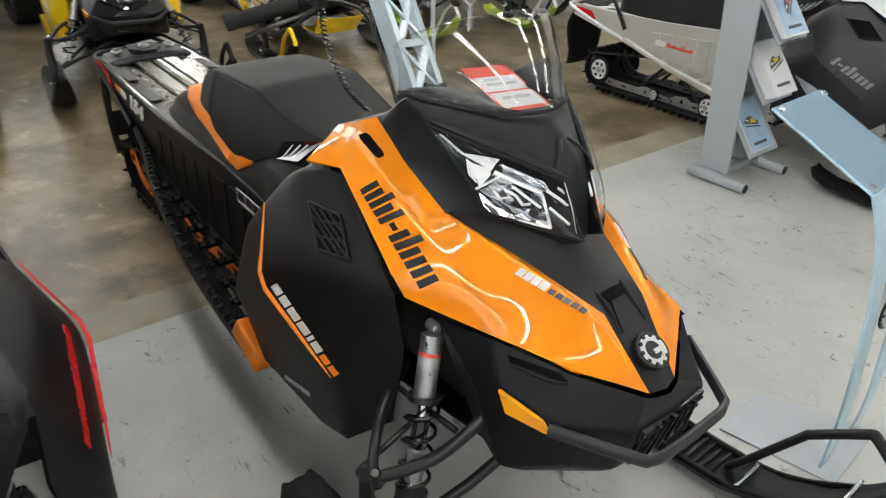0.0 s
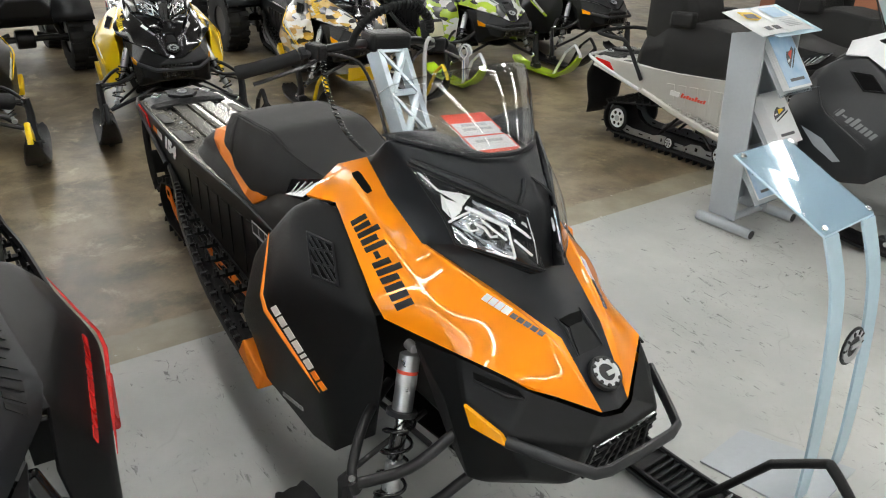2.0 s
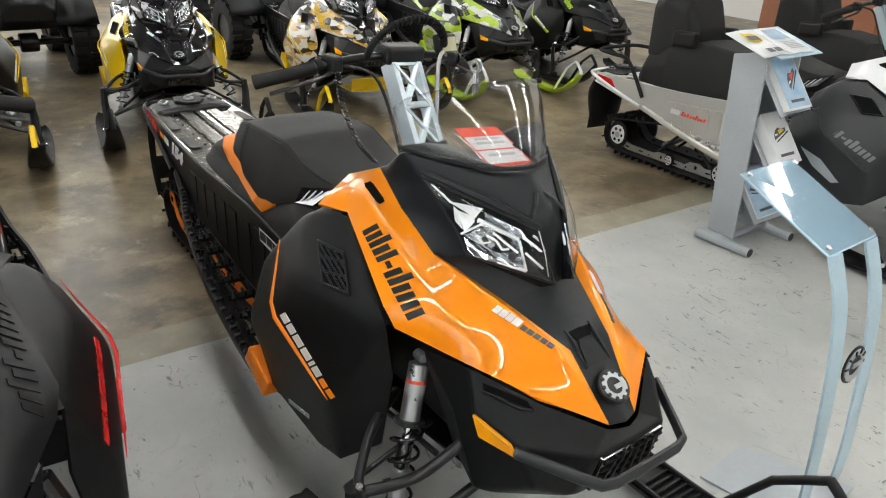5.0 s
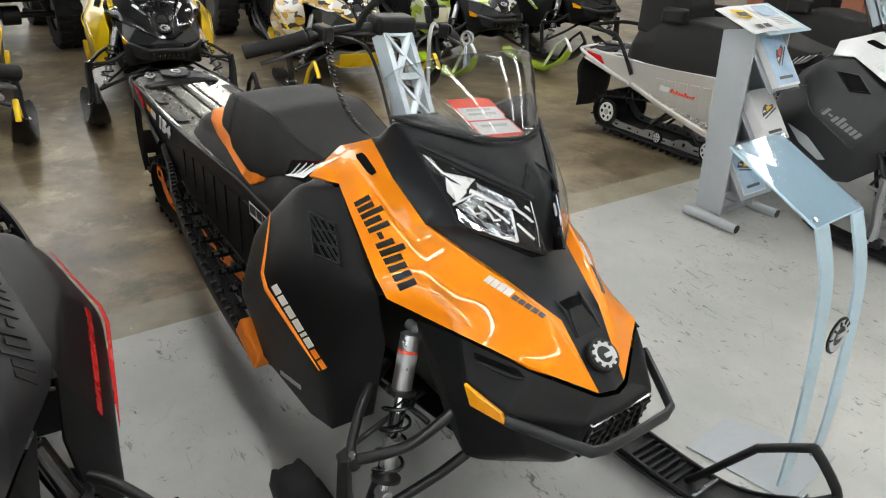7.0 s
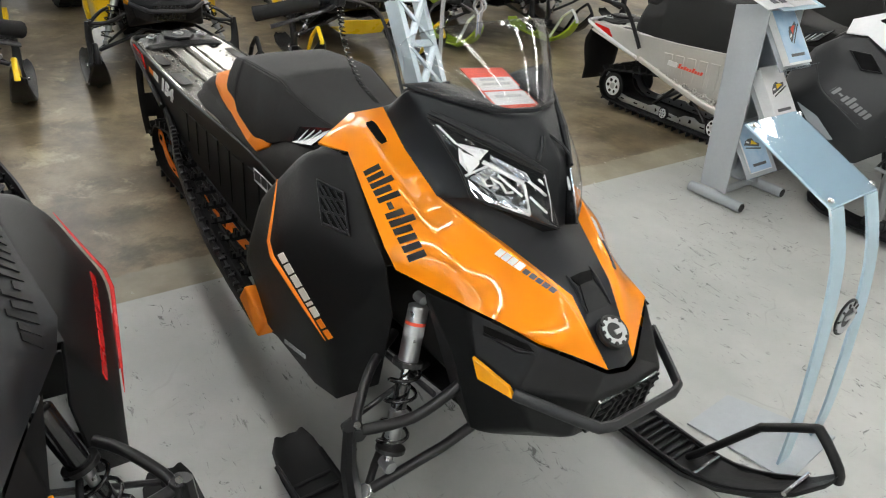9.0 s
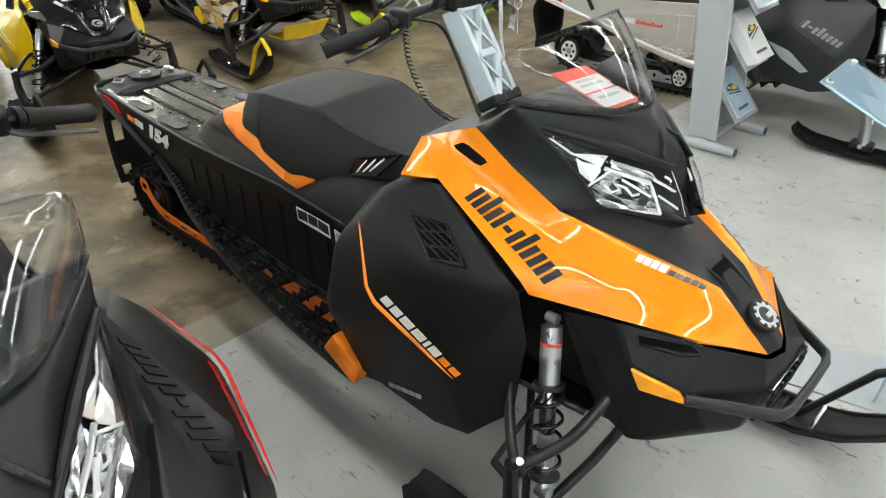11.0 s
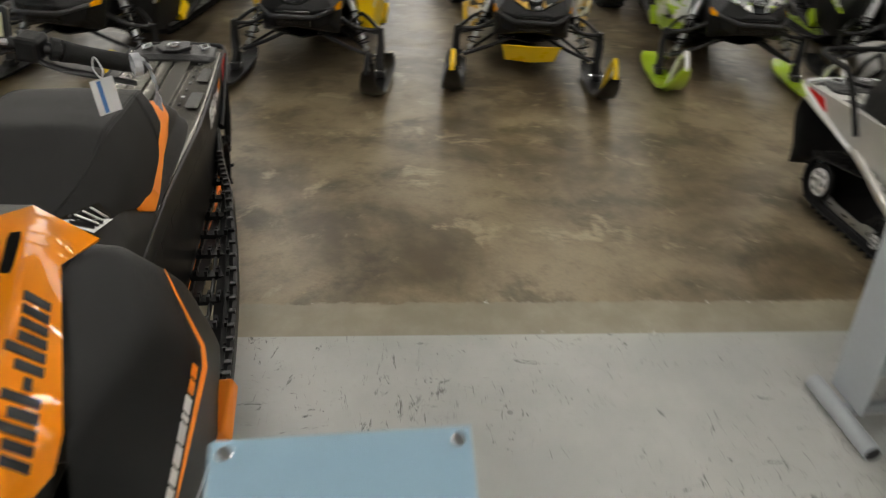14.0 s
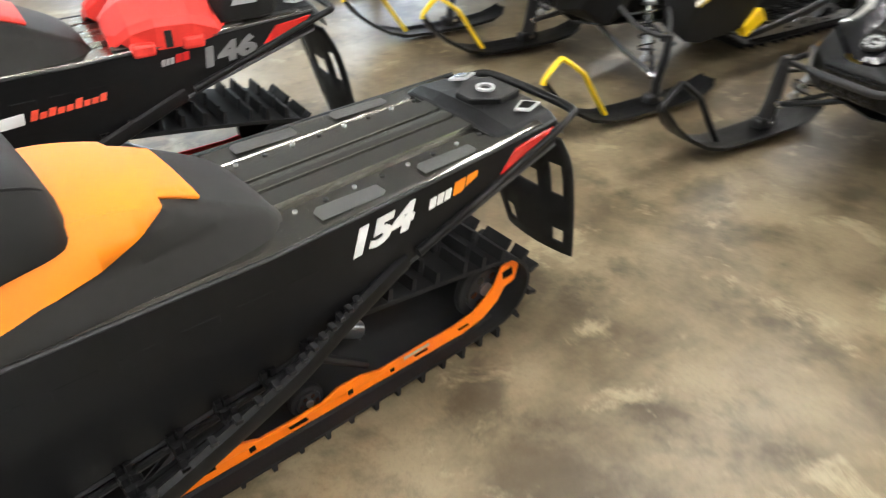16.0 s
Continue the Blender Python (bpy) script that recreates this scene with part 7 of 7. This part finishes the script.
def hang_tag(at, turn, lean, w=0.055, h=0.085, stripe=True, card=M_PAPER, label="white hang tag tied to the handlebar"):
    t = thing("hang_tag", label, "tag", "tags on the handlebar", pose(*at, lean, 0, turn))
    part("tag_card", box(0.0012, w, h, (0, 0, -h / 2 - 0.03)), card, t, bevel=0.0004)
    if stripe:
        for s in (1, -1):
            part("tag_stripe", box(0.0006, w * 0.18, h * 0.92, (s * 0.001, -w * 0.15, -h / 2 - 0.03)), M_BLUEPRINT, t)
    part("tie", tube(spline([(0, 0, -0.032), (0.012, 0.004, -0.012), (0.0, 0.0, 0.012), (-0.012, -0.004, -0.012), (0, 0, -0.03)], 4), 0.0014, 5), M_PAPER, t)
    return t


hang_tag((-0.975, 0.325, 1.246), 40, 6, 0.045, 0.070)
wrap_strip = thing("plastic_wrap", "cloudy torn plastic wrap hanging from the handlebar grip", "plastic wrap", m=Matrix())
rnd = random.Random(12)
path = spline([(-1.030, 0.385, 1.243), (-1.046, 0.396, 1.226), (-1.054, 0.402, 1.190), (-1.056, 0.404, 1.160), (-1.060, 0.402, 1.128)], 4)
rows = []
for k, p in enumerate(path):
    w = 0.007 + 0.013 * k / len(path)
    rows.append([(p.x + c * 0.35 * w + rnd.uniform(-0.003, 0.003), p.y + c * 0.3 * w + rnd.uniform(-0.004, 0.004), p.z - 0.25 * c * w) for c in (-1, -0.4, 0.3, 1)])
part("strip", loft(rows, caps=False), M_PLASTIC, wrap_strip, thick=0.0015)
part("turn_of_wrap", ring((-1.036, 0.380, 1.226), (-0.45, 0.89, 0), 0.022, 0.003, 0.016, 18), M_PLASTIC, wrap_strip)


# ---------------------------------------------------------------- luggage on the red sled
def cargo_box(m):
    t = thing("cargo_box", "red moulded fuel caddy strapped on the tunnel", "fuel caddy", m=m)
    for s in (1, -1):
        secs = []
        for x, y0, y1, z0, z1 in ((0.0, 0.075, 0.165, 0.040, 0.085), (-0.055, 0.035, 0.225, 0.0, 0.150), (-0.13, 0.030, 0.245, -0.012, 0.172), (-0.25, 0.030, 0.248, -0.012, 0.165), (-0.33, 0.035, 0.235, 0.0, 0.125), (-0.375, 0.065, 0.190, 0.03, 0.075)):
            secs.append([(x, s * y, z) for y, z in ((y0, z0), (y0, z1 - 0.02), (y0 + 0.03, z1), (y1 - 0.085, z1), (y1 - 0.012, z1 - 0.065), (y1, z1 - 0.095), (y1 - 0.01, z0))])
        lobe = part("tank_lobe", loft(secs, close=True), M_REDVINYL, t, "red faceted plastic tank lobe", bevel=0.006)
        for x in (-0.085, -0.245):
            part("foot", box(0.075, 0.050, 0.050, (x, s * 0.226, 0.000)), M_REDVINYL, lobe, bevel=0.012)
        part("strap", box(0.022, 0.006, 0.06, (-0.165, s * 0.250, 0.03)), M_RUBBER, t)
    part("bridge", box(0.22, 0.12, 0.060, (-0.20, 0, 0.030)), M_REDVINYL, t, bevel=0.012)
    part("handle", tube(spline([(-0.06, 0.03, 0.140), (-0.10, 0.0, 0.176), (-0.20, 0.0, 0.182), (-0.26, 0.0, 0.150)], 4), 0.011, 8), M_BLACK, t, "black carrying handle", smooth=50)
    part("cap", disc((-0.30, 0.10, 0.150), (-0.3, 0, 1), 0.032, 0.035, 20), M_BLACK, t, "black screw cap", bevel=0.005)
    return t


cargo_box(RED @ Matrix.Translation((-2.22, 0, 0.672)) @ Matrix.Diagonal((1, 1, 0.88, 1)))
bag = thing("tunnel_bag", "black fabric tunnel bag behind the fuel caddy", "bag", m=RED @ Matrix.Translation((-2.56, 0, 0.694)))
secs = []
for x, w, z1 in ((0.0, 0.15, 0.10), (-0.03, 0.19, 0.16), (-0.16, 0.20, 0.175), (-0.22, 0.18, 0.12), (-0.24, 0.15, 0.07)):
    secs.append([(x, y, z) for y, z in ((w, 0.0), (w + 0.01, z1 * 0.5), (w - 0.03, z1 * 0.93), (0.06, z1), (-0.06, z1), (-w + 0.03, z1 * 0.93), (-w - 0.01, z1 * 0.5), (-w, 0.0))])
part("bag_body", loft(secs, close=True), M_SEAT, bag, "black fabric body", bevel=0.010, segs=2)
part("zip", tube([(-0.04, 0.17, 0.135), (-0.20, 0.17, 0.125)], 0.004, 6), M_SILVERPRINT, bag, "grey zip")
for s in (1, -1):
    part("bag_print", blocks([0.09], [0.02], 0, 0.5, Matrix.Translation((-0.06, s * 0.205, 0.06)) @ (Matrix(((-1, 0, 0), (0, 0, 1), (0, 1, 0))) if s > 0 else Matrix(((1, 0, 0), (0, 0, -1), (0, 1, 0)))).to_4x4()), M_SILVERPRINT, bag, "grey printed flash")


# ---------------------------------------------------------------- quad bikes at the back of the showroom
def tyre(c, r, w, parent):
    rows = []
    for k in range(9):
        a = math.pi * k / 8
        rows.append((w / 2 * math.cos(a), r - 0.05 + 0.05 * math.sin(a) ** 0.5))
    bm = bmesh.new()
    n = 32
    R = [[bm.verts.new((c[0] + rr * math.cos(2 * math.pi * i / n), c[1] + y, c[2] + rr * math.sin(2 * math.pi * i / n))) for y, rr in rows + [(-w * 0.42, r * 0.5), (w * 0.42, r * 0.5)]] for i in range(n)]
    m = len(R[0])
    for i in range(n):
        a, b = R[i], R[(i + 1) % n]
        for k in range(m):
            bm.faces.new((a[k], a[(k + 1) % m], b[(k + 1) % m], b[k]))
    ty = part("tyre", bm, M_TYRE, parent, "black knobbly tyre", smooth=50)
    for i in range(20):
        a = 2 * math.pi * i / 20
        for y, off in ((w * 0.26, 0), (-w * 0.26, 0.5)):
            aa = a + off * 2 * math.pi / 20
            part("lug", box(0.055, w * 0.42, 0.03, (c[0] + r * math.cos(aa), c[1] + y, c[2] + r * math.sin(aa)), rot=Euler((0, -aa + math.pi / 2, 0)).to_matrix()), M_TYRE, ty)
    part("rim", disc(c, (0, 1, 0), r * 0.52, w * 0.7, 24), M_DARKSTEEL, parent, "dark wheel rim", bevel=0.01)


def quad_bike(m, label, body):
    t = thing("quad_bike", label, "quad bike", "quad bikes", m)
    for x in (0.0, -1.28):
        for y in (0.46, -0.46):
            tyre((x, y, 0.32), 0.32, 0.24, t)
        part("axle", tube([(x, -0.4, 0.32), (x, 0.4, 0.32)], 0.03, 10), M_DARKSTEEL, t, smooth=50)
        part("axle_case", disc((x, 0, 0.32), (0, 1, 0), 0.09, 0.16, 18), M_DARKSTEEL, t, bevel=0.02)
        for s in (1, -1):
            part("swing_arm", tube([(x, s * 0.38, 0.28), (x - 0.06, s * 0.12, 0.36)], 0.018, 8), M_DARKSTEEL, t)
            part("shock", tube([(x, s * 0.33, 0.34), (x - 0.06, s * 0.20, 0.72)], 0.03, 10), M_DARKSTEEL, t, smooth=50)
    secs = []
    for x, w, z0, z1 in ((0.32, 0.22, 0.55, 0.72), (0.10, 0.30, 0.45, 0.86), (-0.25, 0.20, 0.42, 0.88), (-0.65, 0.17, 0.42, 0.80), (-1.15, 0.24, 0.45, 0.84), (-1.55, 0.22, 0.60, 0.78)):
        secs.append([(x, y, z) for y, z in ((w, z0), (w, z1 - 0.08), (w * 0.6, z1), (-w * 0.6, z1), (-w, z1 - 0.08), (-w, z0))])
    part("body", loft(secs, close=True), body, t, bevel=0.02)
    for x in (0.02, -1.30):
        for s in (1, -1):
            rows = [[(x + 0.36 * math.cos(a), s * y, 0.36 + 0.36 * math.sin(a) + 0.03) for y in (0.22, 0.58)] for a in (radians(20 + 14 * k) for k in range(11))]
            part("fender", loft(rows, caps=False), body, t, thick=0.012, smooth=40)
    part("handlebar", tube(spline([(-0.42, 0.38, 1.02), (-0.34, 0.2, 1.06), (-0.30, 0, 1.02), (-0.34, -0.2, 1.06), (-0.42, -0.38, 1.02)], 5), 0.014, 8), M_DARKSTEEL, t, smooth=50)
    for k in range(5):
        part("rack_bar", tube([(0.30, -0.28 + 0.14 * k, 0.92), (-0.10, -0.28 + 0.14 * k, 0.92)], 0.011, 8), M_DARKSTEEL, t)
        part("rack_bar", tube([(-1.05, -0.28 + 0.14 * k, 0.90), (-1.55, -0.28 + 0.14 * k, 0.90)], 0.011, 8), M_DARKSTEEL, t)
    return t


quad_bike(pose(-7.15, -0.15, 0), "black quad bike with knobbly tyres", M_BLACK)
quad_bike(pose(-7.25, 2.35, 0), "dark quad bike parked at the back", M_DARKGREY)
quad_bike(pose(-7.2, 3.9, 0), "dark quad bike with black racks", M_BLACK)

# ---------------------------------------------------------------- counter and another sled beyond the white one
snowmobile("dark sled parked in the side row", pose(-0.10, 6.15, 0), "", hood=M_REDPAINT, hood_label="red hood panel", seat_stripe=None, number=None, accent=M_REDPAINT)
counter = thing("counter", "red-brown wooden display counter", "counter", m=ROOM @ Matrix.Translation((-3.6, 8.6, 0)))
part("carcass", box(3.2, 0.6, 0.95, (0, 0, 0.475)), M_WOOD, counter, "red-brown wooden carcass", bevel=0.01)
part("worktop", box(3.3, 0.7, 0.04, (0, 0, 0.972)), M_WALL, counter, "pale worktop", bevel=0.008)
for k in range(4):
    part("door_panel", box(0.74, 0.02, 0.80, (-1.2 + 0.8 * k, -0.31, 0.47)), M_WOOD, counter, "wooden door", bevel=0.008)
